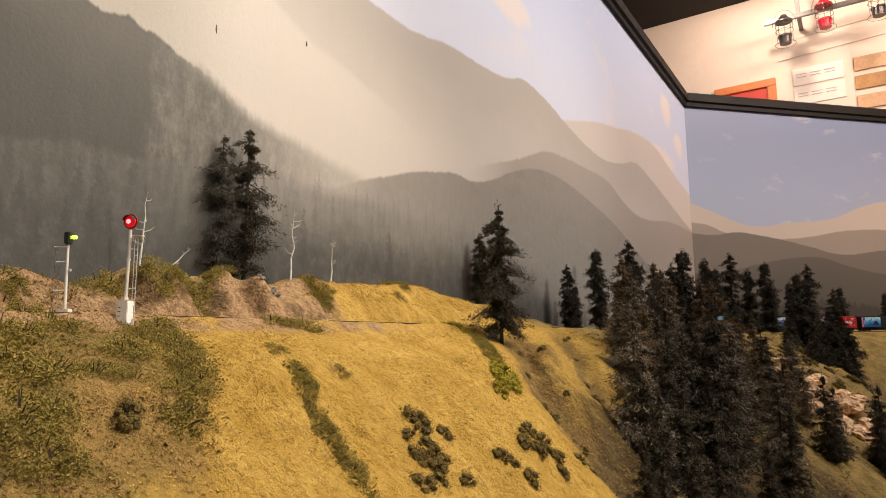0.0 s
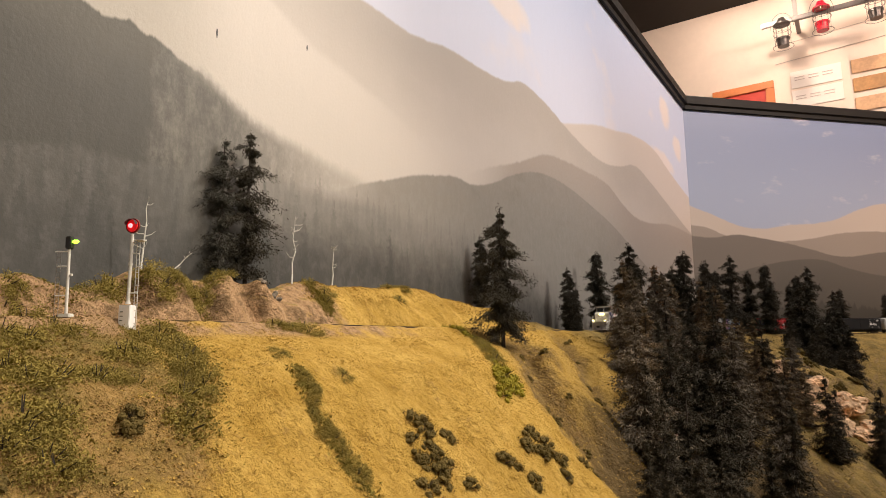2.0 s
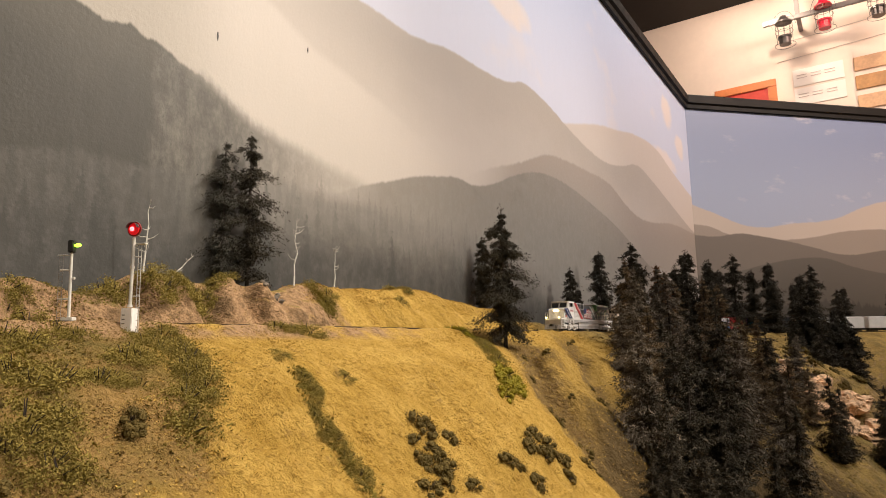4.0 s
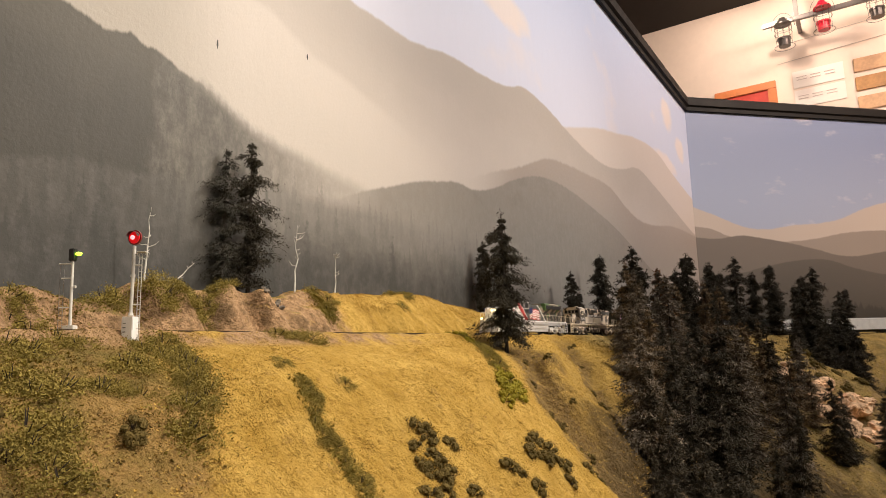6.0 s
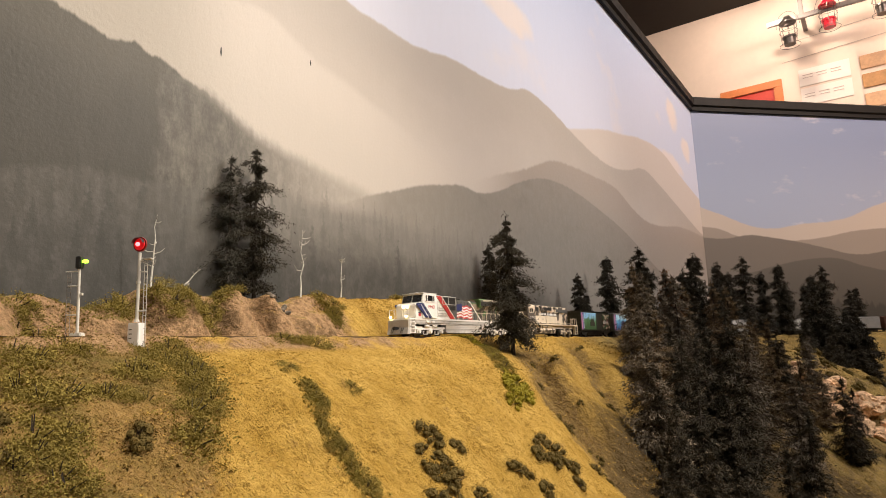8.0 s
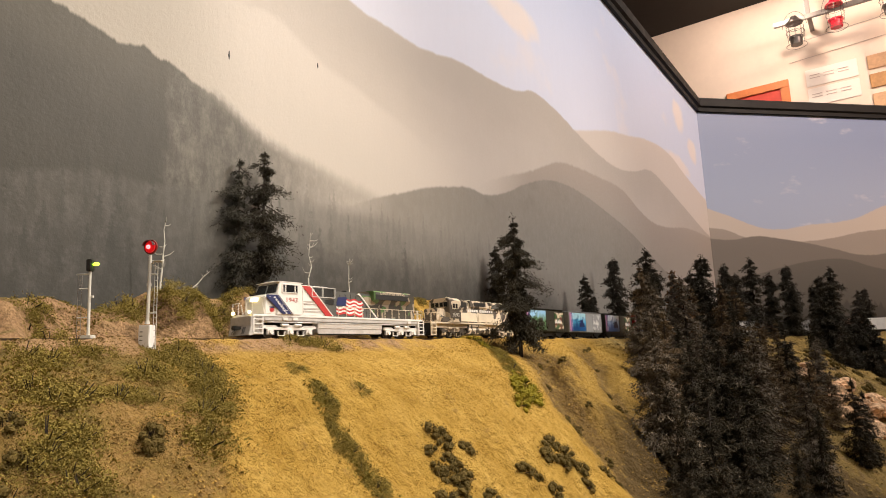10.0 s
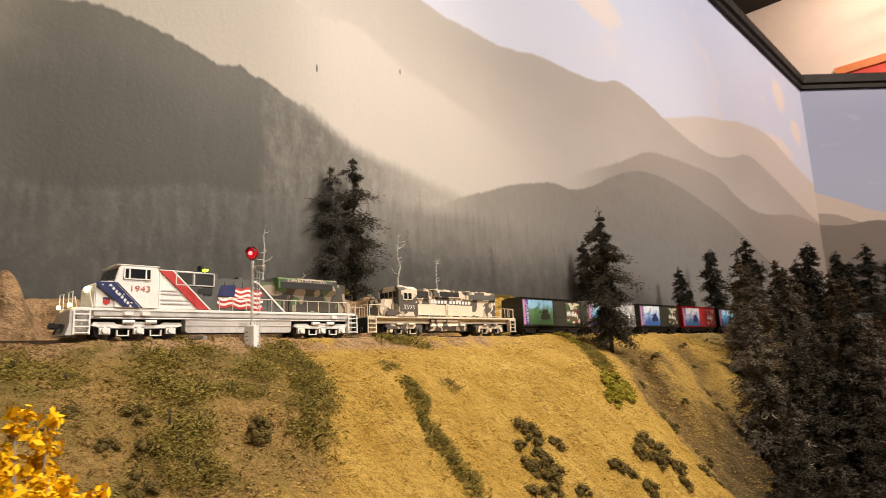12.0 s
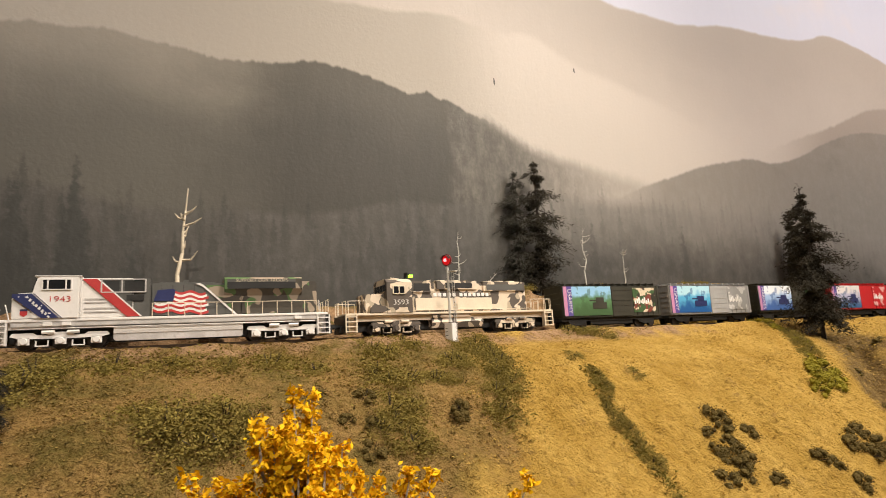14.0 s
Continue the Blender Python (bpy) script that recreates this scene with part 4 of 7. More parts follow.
def set_trees():
    rng = np.random.RandomState(77)
    # two pines against the long wall
    plant(PINE[0], -0.583, 0.442, 20, 1.08)
    plant(MIST, -0.595, 0.416, 150, 0.99)
    # the pine on the slope in front of the line, and thin firs behind it
    plant(PINE[2], -0.386, 0.690, 60, 1.10, 0.004)
    plant(SPRUCE[0], -0.582, 0.975, 10, 1.06)
    for x, y, top, k in ((-0.556, 1.33, 1.570, 0), (-0.556, 1.375, 1.525, 1), (-0.545, 1.50, 1.625, 1), (-0.560, 1.56, 1.52, 2), (-0.545, 1.66, 1.56, 0)):
        g = ground_z(x, y)
        plant(SPRUCE[k], x, y, 90 * k, (top - g) / 0.13)
    # spruces at the head of the ravine
    for x, y, top, k in ((-0.383, 1.227, 1.597, 2), (-0.36, 1.19, 1.555, 0), (-0.297, 1.327, 1.583, 1), (-0.315, 1.30, 1.552, 0), (-0.27, 1.36, 1.53, 2)):
        g = ground_z(x, y)
        plant(SPRUCE[k], x, y, 70 * k, (top - g) / 0.13 * 1.0)
    x, y = -0.335, 1.235
    plant(RUST, x, y, 0, (1.545 - ground_z(x, y)) / 0.10)
    # spruces beyond the bend
    for across, deep, top, k in ((0.82, 1.85, 1.640, 0), (0.875, 1.90, 1.615, 1), (0.93, 1.92, 1.665, 2), (0.985, 1.92, 1.615, 0), (1.06, 1.95, 1.64, 1), (1.20, 2.02, 1.61, 1), (1.235, 2.02, 1.64, 2), (1.16, 2.0, 1.58, 0), (1.40, 2.15, 1.57, 2), (1.46, 2.2, 1.58, 1), (1.62, 2.2, 1.56, 0), (1.10, 2.0, 1.57, 2)):
        x, y = aisle_point(across, deep)
        plant(SPRUCE[k], x, y, 50 * k + 30, (top - ground_z(x, y)) / 0.13)
    # crowded dry conifers down the ravine; near rows darker, low shade put into needle colour
    spots = [((0.305 + 0.042 * i + 0.014 * (j % 2)) * (0.74 + 0.085 * j + 0.02 * i), 0.74 + 0.085 * j + 0.02 * i) for j in range(6) for i in range(7)]
    for n, (across, deep) in enumerate(spots):
        x, y = aisle_point(across + rng.uniform(-0.012, 0.012), deep + rng.uniform(-0.02, 0.02))
        plant(SCRUB[int(rng.choice((2, 3, 2, 0) if deep < 0.95 else (0, 1, 0, 1, 3)))], x, y, rng.uniform(0, 360), rng.uniform(0.62, 1.22))
    for across, deep, size in ((0.215, 0.66, 0.55), (0.250, 0.70, 0.70), (0.235, 0.66, 0.5), (0.275, 0.68, 0.6), (0.31, 0.70, 0.6), (0.245, 0.74, 0.8), (0.29, 0.86, 0.95), (0.30, 0.93, 1.0), (0.325, 1.02, 1.0)):
        x, y = aisle_point(across, deep)
        # the nearest again take dark needles in place of shade
        plant(SCRUB[2 + int(rng.randint(2)) if deep < 0.8 else int(rng.randint(2))], x, y, rng.uniform(0, 360), size)
    # darker stand behind them on the far side of the ravine
    for n in range(16):
        deep = rng.uniform(1.45, 1.75)
        across = rng.uniform(0.56, 0.68) * deep
        x, y = aisle_point(across, deep)
        plant((SPRUCE[n % 3], SCRUB[3])[n % 2], x, y, rng.uniform(0, 360), rng.uniform(0.75, 1.1))
    # firs behind the rocky spur
    for across, deep, top, k in ((0.95, 1.65, 1.46, 0), (1.006, 1.66, 1.552, 1), (0.972, 1.64, 1.515, 2), (1.041, 1.62, 1.459, 0), (1.074, 1.65, 1.482, 1), (1.023, 1.68, 1.505, 2), (0.93, 1.60, 1.44, 1), (1.055, 1.58, 1.43, 2), (0.99, 1.58, 1.45, 0), (1.10, 1.66, 1.45, 0)):
        x, y = aisle_point(across, deep)
        plant(SPRUCE[k], x, y, 60 * k, (top - ground_z(x, y)) / 0.13)
    for across, deep, s in ((0.772, 1.10, 0.75), (0.800, 1.13, 0.9), (0.765, 1.06, 0.6), (0.62, 1.0, 0.8), (0.66, 1.04, 0.7)):
        x, y = aisle_point(across, deep)
        plant(SCRUB[3], x, y, 40 * s, s * 1.1)
    plant(SPRUCE[0], -0.352, -0.098, 0, 0.42)
    for p in SPRUCE + PINE + SCRUB + [RUST, MIST]:
        drop_proto(p)


set_trees()


def set_snags():
    for x, y, h, m, seed, r, label in ((-0.587, 0.515, 0.088, M_SNAG_GREY, 3, 0.0012, "slim bleached dead tree on the bank"), (-0.580, 0.578, 0.062, M_SNAG_GREY, 4, 0.0011, "short bleached dead tree on the bank"), (-0.578, 0.315, 0.075, M_SNAG_GREY, 5, 0.0012, "thin grey dead tree on the bank"), (-0.563, 0.010, 0.125, M_SNAG, 6, 0.0026, "tall pale dead tree with bare stubs"), (-0.566, -0.098, 0.036, M_SNAG_GREY, 8, 0.0010, "small grey dead sapling")):
        t = snag("dead_tree", seed, h, m, label, 10, r)
        t.matrix_basis = pose(x, y, ground_z(x, y) - 0.002)
    t = snag("dead_sapling", 12, 0.036, M_SNAG_GREY, "fallen grey sapling leaning on the bank", 6, 0.0009)
    t.matrix_basis = pose(-0.566, 0.336, ground_z(-0.566, 0.336), -42, 0, 0)


set_snags()


def lump(rng, verts, faces, centre, radius):
    """A knobbly foam core: a small sphere of rings, pushed in and out."""
    n, rings, sides = len(verts), 5, 8
    for i in range(rings + 1):
        for j in range(sides):
            a, b = math.pi * i / rings, 6.2832 * j / sides
            r = radius * rng.uniform(0.75, 1.2)
            verts.append((centre[0] + r * math.sin(a) * math.cos(b), centre[1] + r * math.sin(a) * math.sin(b), centre[2] + 0.8 * r * math.cos(a)))
    for i in range(rings):
        for j in range(sides):
            faces.append((n + i * sides + j, n + (i + 1) * sides + j, n + (i + 1) * sides + (j + 1) % sides, n + i * sides + (j + 1) % sides))


def shrub(name, seed, material, label, lobes=11, leaf=0.0007, per=90, low=1.0):
    """A low clump of foam lobes, one metre unit wide to be scaled: radius 0.01."""
    rng = np.random.RandomState(seed)
    bush = empty(name, label, "bush", name.replace("_", " ") + "es of the slope")
    v, f = [], []
    for _ in range(lobes):
        a, q = rng.uniform(0, 6.2832), math.sqrt(rng.rand())
        wide = 0.0085 + 0.010 * (1 - low)
        c = np.array([math.cos(a) * q * wide, math.sin(a) * q * wide, (0.0015 + rng.uniform(0, 0.0065) * (1.1 - q)) * low])
        if low == 1.0:
            lump(rng, v, f, c, 0.0030)
        flakes(rng, v, f, c, (0.0026, 0.0026, 0.0015 * low), per, leaf, 1.0)
    raw("foliage", v, f, material, bush)
    sv, sf = [], []
    for _ in range(4):
        a = rng.uniform(0, 6.2832)
        limb(sv, sf, (0, 0, -0.004), (0.005 * math.cos(a), 0.005 * math.sin(a), 0.007), 0.0005, 0.0002, 3)
    raw("stem", sv, sf, M_BARK, bush)
    return bush


def set_shrubs():
    rng = np.random.RandomState(8)
    sage = [shrub("sage_bush", 200 + k, M_BUSH_DARK, "brown-grey model sage bush on the slope", 8) for k in range(3)]
    olive = [shrub("olive_bush", 210 + k, M_BUSH_GREEN, "low mossy olive green model bush on the slope", 9, 0.00055, 200, 0.8) for k in range(5)]
    lime = [shrub("green_bush", 220 + k, M_BUSH_LIME, "bright green model bush in a fold", 10) for k in range(2)]

    def rows(kinds, places, low, high):
        for n, (x, y) in enumerate(places):
            plant(kinds[n % len(kinds)], x, y, rng.uniform(0, 360), rng.uniform(low, high), 0.001, True)

    rows(sage, [(-0.310, 0.398), (-0.298, 0.394), (-0.299, 0.377), (-0.290, 0.386), (-0.289, 0.411), (-0.289, 0.372), (-0.283, 0.387), (-0.281, 0.374), (-0.273, 0.383), (-0.266, 0.369), (-0.269, 0.353), (-0.261, 0.399)], 0.65, 1.0)
    rows(sage, [(-0.275, 0.522), (-0.273, 0.531), (-0.267, 0.506), (-0.263, 0.518), (-0.263, 0.539), (-0.257, 0.519), (-0.255, 0.533), (-0.253, 0.549), (-0.263, 0.455), (-0.258, 0.468), (-0.246, 0.478), (-0.243, 0.534)], 0.7, 1.0)
    rows(sage, [(-0.355, 0.078), (-0.340, 0.106), (-0.329, 0.090), (-0.326, 0.106), (-0.316, 0.102), (-0.334, 0.174), (-0.335, 0.705), (-0.285, 0.613), (-0.301, 0.754), (-0.281, 0.732), (-0.251, 0.597), (-0.331, 0.171)], 0.6, 0.9)
    rows(olive, [(-0.349, 0.354), (-0.375, 0.311), (-0.353, 0.314), (-0.344, 0.312), (-0.334, 0.305), (-0.327, 0.300), (-0.318, 0.298), (-0.311, 0.304), (-0.301, 0.304), (-0.286, 0.302)], 0.55, 0.9)
    rows(olive, [(-0.425, 0.245), (-0.402, 0.240), (-0.383, 0.2385), (-0.363, 0.234), (-0.353, 0.232), (-0.407, 0.2305), (-0.392, 0.236), (-0.373, 0.228), (-0.413, 0.225)], 0.7, 1.1)
    rows(olive, [(-0.3435, 0.212), (-0.332, 0.208), (-0.3265, 0.203), (-0.392, 0.205), (-0.386, 0.209), (-0.369, 0.174), (-0.371, 0.180), (-0.439, 0.362), (-0.433, 0.376), (-0.428, 0.39)], 0.8, 1.3)
    rows(olive, [(-0.425, 0.145), (-0.417, 0.154), (-0.432, 0.176), (-0.424, 0.186), (-0.385, 0.134), (-0.371, 0.140), (-0.369, 0.150), (-0.336, 0.124), (-0.3335, 0.136), (-0.325, 0.120), (-0.317, 0.127), (-0.3225, 0.111), (-0.313, 0.130)], 0.8, 1.5)
    rows(olive, [(-0.419, -0.085), (-0.425, -0.067), (-0.425, -0.041), (-0.418, -0.006), (-0.407, 0.029), (-0.405, 0.060), (-0.359, -0.025), (-0.348, -0.010), (-0.349, 0.005), (-0.339, 0.019), (-0.340, 0.036), (-0.332, 0.003), (-0.330, 0.018), (-0.3375, -0.011), (-0.390, 0.089), (-0.3715, 0.174), (-0.391, 0.200), (-0.3985, -0.093)], 0.8, 1.7)
    rows(lime, [(-0.327, 0.575), (-0.313, 0.564), (-0.308, 0.539), (-0.308, 0.568), (-0.318, 0.585), (-0.322, 0.555)], 0.9, 1.3)
    rows(lime + olive, [(-0.432, 0.655), (-0.418, 0.651), (-0.405, 0.653), (-0.382, 0.636), (-0.350, 0.600), (-0.395, 0.645), (-0.366, 0.62), (-0.44, 0.645)], 0.7, 1.1)
    strip = lambda points, n, wide: [(a[0] + (b[0] - a[0]) * k / n + rng.normal(0, wide), a[1] + (b[1] - a[1]) * k / n + rng.normal(0, wide)) for a, b in zip(points, points[1:]) for k in range(n)]
    rows(olive, strip([(-0.355, 0.313), (-0.327, 0.300), (-0.286, 0.302), (-0.25, 0.300)], 6, 0.0050), 0.28, 0.5)
    rows(lime + olive, strip([(-0.440, 0.655), (-0.405, 0.653), (-0.366, 0.62), (-0.322, 0.570)], 14, 0.0042), 0.35, 0.65)
    rows(olive, strip([(-0.425, 0.242), (-0.383, 0.236), (-0.345, 0.216)], 14, 0.009), 0.4, 0.8)
    rows(olive, [(-0.557, 0.3425), (-0.545, 0.3595), (-0.545, 0.318), (-0.540, 0.344), (-0.550, 0.33), (-0.545, 0.205), (-0.565, 0.283), (-0.569, 0.272), (-0.562, 0.384), (-0.552, 0.37), (-0.556, 0.352), (-0.550, 0.345), (-0.560, 0.362), (-0.553, 0.310), (-0.562, 0.33), (-0.571, 0.20), (-0.566, 0.21), (-0.558, 0.198), (-0.566, 0.40)], 0.9, 1.5)
    rows(olive, [(-0.555, 0.542), (-0.536, 0.523), (-0.545, 0.53), (-0.5825, 0.698), (-0.562, 0.713), (-0.549, 0.684), (-0.575, 0.72), (-0.57, 0.53)], 0.7, 1.2)
    rows(sage, [aisle_point(a, b) for a, b in ((0.80, 1.34), (0.83, 1.37), (0.86, 1.33), (0.88, 1.30), (0.79, 1.30), (0.91, 1.36), (0.84, 1.31), (0.93, 1.32), (0.76, 1.36), (0.78, 1.39), (0.82, 1.40), (0.87, 1.38), (0.90, 1.28))], 0.9, 1.6)
    for fold in (FOLD_A, FOLD_B):
        places = []
        for _ in range(16):
            x = rng.uniform(-0.40, -0.22)
            places.append((x, float(np.interp(x, FOLD_X, fold)) + rng.normal(0, 0.018)))
        rows(sage, places, 0.25, 0.65)
    for p in sage + olive + lime:
        drop_proto(p)


set_shrubs()


def golden_tree():
    """The golden-leaved young tree beside the aisle: upright shoots thick with leaves."""
    rng = np.random.RandomState(41)
    x, y = -0.180, 0.020
    g = ground_z(x, y)
    tree = empty("golden_aspen", "young model tree with bright golden leaves", "tree")
    tree.matrix_basis = pose(x, y, g)
    h = 1.389 - g
    tv, tf, cv, cf = [], [], [], []
    limb(tv, tf, (0, 0, -0.01), (0.002, 0.002, h * 0.55), 0.0028, 0.0018, 7)
    limb(tv, tf, (0.002, 0.002, h * 0.55), (0, 0, h * 0.97), 0.0018, 0.0004, 7)
    # shoots: how far along the aisle side, how far below the top, how deep, and length
    shoots = [(0.0, 0.0, 0.0, 0.05), (0.006, 0.003, 0.004, 0.04), (-0.013, 0.010, -0.003, 0.030), (0.009, 0.015, -0.005, 0.045), (0.017, 0.022, 0.004, 0.045), (-0.010, 0.020, 0.006, 0.04), (-0.039, 0.029, 0.0, 0.04), (-0.030, 0.033, 0.008, 0.04), (-0.020, 0.032, -0.006, 0.04), (0.030, 0.034, 0.004, 0.04), (0.043, 0.030, -0.006, 0.04), (0.050, 0.033, 0.005, 0.04), (0.086, 0.035, 0.0, 0.045)]
    for _ in range(46):
        fall = 0.012 + 0.075 * rng.rand()
        shoots.append((rng.uniform(-1, 1) * (0.004 + 0.62 * fall), fall, rng.uniform(-1, 1) * (0.004 + 0.5 * fall), rng.uniform(0.03, 0.045)))
    for side, fall, deep, length in shoots:
        tip = np.array([0.4617 * side - 0.870 * deep, 0.870 * side + 0.4617 * deep, h - fall])
        root = np.array([tip[0] * 0.15, tip[1] * 0.15, h - fall - length - 0.55 * math.hypot(tip[0], tip[1])])
        elbow = np.array([tip[0] * 0.86, tip[1] * 0.86, h - fall - length * 0.62])
        limb(tv, tf, root, elbow, 0.0009, 0.0006, 5)
        limb(tv, tf, elbow, tip, 0.0006, 0.0002, 5)
        for k in range(9):
            w = k / 8
            at = elbow * (1 - w) + tip * w
            fat = 0.0052 * (1 - 0.65 * w)
            for _ in range(2):
                c = at + rng.normal(0, 1, 3) * fat * np.array([0.7, 0.7, 0.4])
                flakes(rng, cv, cf, c, 0.0011, 20, 0.0013, 1.0)
    raw("trunk", tv, tf, M_SNAG_GREY, tree)
    raw("crown", cv, cf, M_YELLOW_LEAF, tree)


golden_tree()


def tufts(name, count, xr, yr, dr, material, label, size, seed, clumpy, verge=None):
    rng = np.random.RandomState(seed)
    x, y = rng.uniform(*xr, count), rng.uniform(*yr, count)
    d, _ = off_line(x, y)
    keep = (d > dr[0]) & (d < dr[1]) & (lumps(x, y, 55, seed) + rng.uniform(-0.5, 0.5, count) > clumpy)
    if verge:
        keep &= (y + 0.75 * (x + 0.42) + rng.normal(0, 0.02, count) - verge[0]) * verge[1] > 0
    x, y = x[keep], y[keep]
    z = height(x, y)
    verts, faces = [], []
    for a, b, c in zip(x, y, z):
        for _ in range(3):
            n = len(verts)
            ang = rng.uniform(0, 6.2832)
            t = np.array([math.cos(ang), math.sin(ang)]) * size * rng.uniform(0.9, 2.0)
            w = np.array([-math.sin(ang), math.cos(ang)]) * size * rng.uniform(0.25, 0.45)
            o = rng.normal(0, 1, 2) * size * 0.9
            verts += [(a + o[0] - w[0], b + o[1] - w[1], c - 0.0003), (a + o[0] + w[0], b + o[1] + w[1], c - 0.0003), (a + o[0] + t[0], b + o[1] + t[1], c + size * rng.uniform(0.15, 0.9))]
            faces.append((n, n + 1, n + 2))
    tagged(raw(name, verts, faces, material), label, "grass", kind="stuff")


tufts("golden_grass", 44000, (-0.47, -0.16), (0.06, 1.05), (0.05, 0.32), M_TUFT_GOLD, "short golden static grass over the slope", 0.0012, 3, -0.4, (0.24, 1))
tufts("olive_grass", 52000, (-0.47, -0.20), (-0.25, 0.34), (0.045, 0.30), M_TUFT_OLIVE, "short olive and brown static grass", 0.0012, 4, -0.2, (0.26, -1))


def strip_grass(name, lines, count, material, label, size, seed):
    """Longer grass in loose strips down the folds of the slope."""
    rng = np.random.RandomState(seed)
    verts, faces = [], []
    for line, wide in lines:
        pts = np.array(line)
        k = rng.uniform(0, len(pts) - 1.001, count)
        i = k.astype(int)
        at = pts[i] + (pts[i + 1] - pts[i]) * (k - i)[:, None] + rng.normal(0, wide, (count, 2)) * (0.5 + 0.7 * np.abs(np.sin(k * 7.3 + seed)))[:, None]
        z = height(at[:, 0], at[:, 1])
        for (a, b), c in zip(at, z):
            for _ in range(2):
                n = len(verts)
                w, t = rng.normal(0, 1, 2) * size * 0.35, rng.normal(0, 1, 2) * size * 1.3
                verts += [(a - w[0], b - w[1], c - 0.0004), (a + w[0], b + w[1], c - 0.0004), (a + t[0], b + t[1], c + size * rng.uniform(0.3, 1.4))]
                faces.append((n, n + 1, n + 2))
    tagged(raw(name, verts, faces, material), label, "grass", kind="stuff")


strip_grass("green_grass", [
    ([(-0.430, 0.245), (-0.383, 0.238), (-0.345, 0.222), (-0.320, 0.200)], 0.010),
    ([(-0.360, 0.315), (-0.327, 0.302), (-0.286, 0.302), (-0.245, 0.300)], 0.0048),
    ([(-0.440, 0.655), (-0.405, 0.653), (-0.366, 0.62), (-0.315, 0.565)], 0.0060),
    ([(-0.425, 0.15), (-0.385, 0.138), (-0.335, 0.13), (-0.315, 0.125)], 0.012),
    ([(-0.425, -0.08), (-0.42, 0.0), (-0.405, 0.06), (-0.39, 0.09)], 0.013),
    ([(-0.36, -0.03), (-0.345, 0.0), (-0.335, 0.03)], 0.012),
    ([(-0.572, 0.20), (-0.560, 0.28), (-0.553, 0.33), (-0.560, 0.385)], 0.010),
    ([(-0.57, 0.53), (-0.545, 0.53), (-0.536, 0.523)], 0.006)], 2300, M_GRASS_GREEN, "longer olive green grass in strips down the slope", 0.0014, 12)
tufts("far_grass", 26000, (-0.45, 0.3), (0.95, 2.2), (0.06, 0.6), M_TUFT_OLIVE, "dull olive grass on the far slopes", 0.0032, 6, 0.0)
tufts("bank_grass", 9000, (-0.604, -0.52), (0.50, 1.1), (-0.2, -0.06), M_TUFT_GOLD, "golden grass on the cut bank", 0.0017, 7, -0.2)


def boulder(name, seed, x, y, size, material, label):
    rng = np.random.RandomState(seed)
    bm = bmesh.new()
    bmesh.ops.create_icosphere(bm, subdivisions=4 if size > 0.01 else 2, radius=1)
    cuts = [Vector(rng.normal(0, 1, 3)).normalized() for _ in range(9)]
    for v in bm.verts:
        for c in cuts:
            k = v.co.dot(c)
            if k > 0.62:
                v.co -= c * (k - 0.62) * 0.9
        q = v.co + Vector((seed, 0, 0))
        v.co *= 1 + 0.28 * (0.4 - abs(noise.noise(q * 2.2))) + 0.16 * (0.4 - abs(noise.noise(q * 5))) + 0.06 * noise.noise(q * 13)
        v.co = Vector((v.co.x * size, v.co.y * size * 1.25, v.co.z * size * 0.8))
    ob = new(name, mesh_of(bm, material))
    ob.matrix_basis = pose(x, y, ground_z(x, y) + size * 0.1, rng.uniform(-20, 20), rng.uniform(-20, 20), rng.uniform(0, 360))
    tagged(ob, label, "rock")


for n in range(22):
    a, b = aisle_point(0.690 + 0.026 * (n % 7) + 0.011 * (n // 7), 1.215 + 0.028 * (n // 7) + 0.010 * (n % 3))
    boulder("rock_outcrop", 300 + n, a, b, 0.017 + 0.005 * (n % 4), M_ROCK, "weathered pinkish plaster rock on the steep slope")
for n in range(14):
    boulder("rubble_stone", 340 + n, -0.548 - 0.004 * (n % 5), 0.438 + 0.0045 * (n % 7) + 0.002 * (n // 7), 0.0026 + 0.0007 * (n % 3), M_RUBBLE, "dark grey rubble stone on the bank")

# ---- the train: local x runs forward, y to its left (the aisle), z up from the rail head ----
def text_on(string, size, material, parent, place, squeeze=1.0, upright=True, name="lettering", label="", thick=0.00015):
    """Raised lettering on the aisle side, read from front to rear; upright False turns it down the side."""
    cu = bpy.data.curves.new("letters", "FONT")
    cu.body, cu.size, cu.align_x, cu.align_y, cu.extrude, cu.offset = string, size, "CENTER", "CENTER", thick, -0.015 * size
    tmp = bpy.data.objects.new("letters", cu)
    me = bpy.data.meshes.new_from_object(tmp)
    bpy.data.objects.remove(tmp)
    me.materials.append(material)
    ob = new(name, me)
    ob.parent = parent
    turn = Matrix(((-1, 0, 0), (0, 0, 1), (0, 1, 0))).to_4x4()
    spin = Matrix.Rotation(0 if upright else -math.pi / 2, 4, "Z")
    ob.matrix_basis = Matrix.Translation(place) @ turn @ spin @ Matrix.Diagonal((squeeze, 1, 1, 1))
    return tagged(ob, label)


def slab(outline, y, thick=0.0003):
    bm = bmesh.new()
    return prism(bm, outline, y - thick, y + thick)


def wheelset(parent, x, radius=0.0061, material=None):
    bm = bmesh.new()
    for side in (-1, 1):
        rod(bm, (x, side * 0.0070, radius), (x, side * 0.0096, radius), radius, radius, 20)
        rod(bm, (x, side * 0.0064, radius), (x, side * 0.0070, radius), radius * 1.1, radius * 1.1, 20)
    rod(bm, (x, -0.0070, radius), (x, 0.0070, radius), 0.0012, 0.0012, 8)
    return part("wheelset", bm, material or M_STEEL, parent)


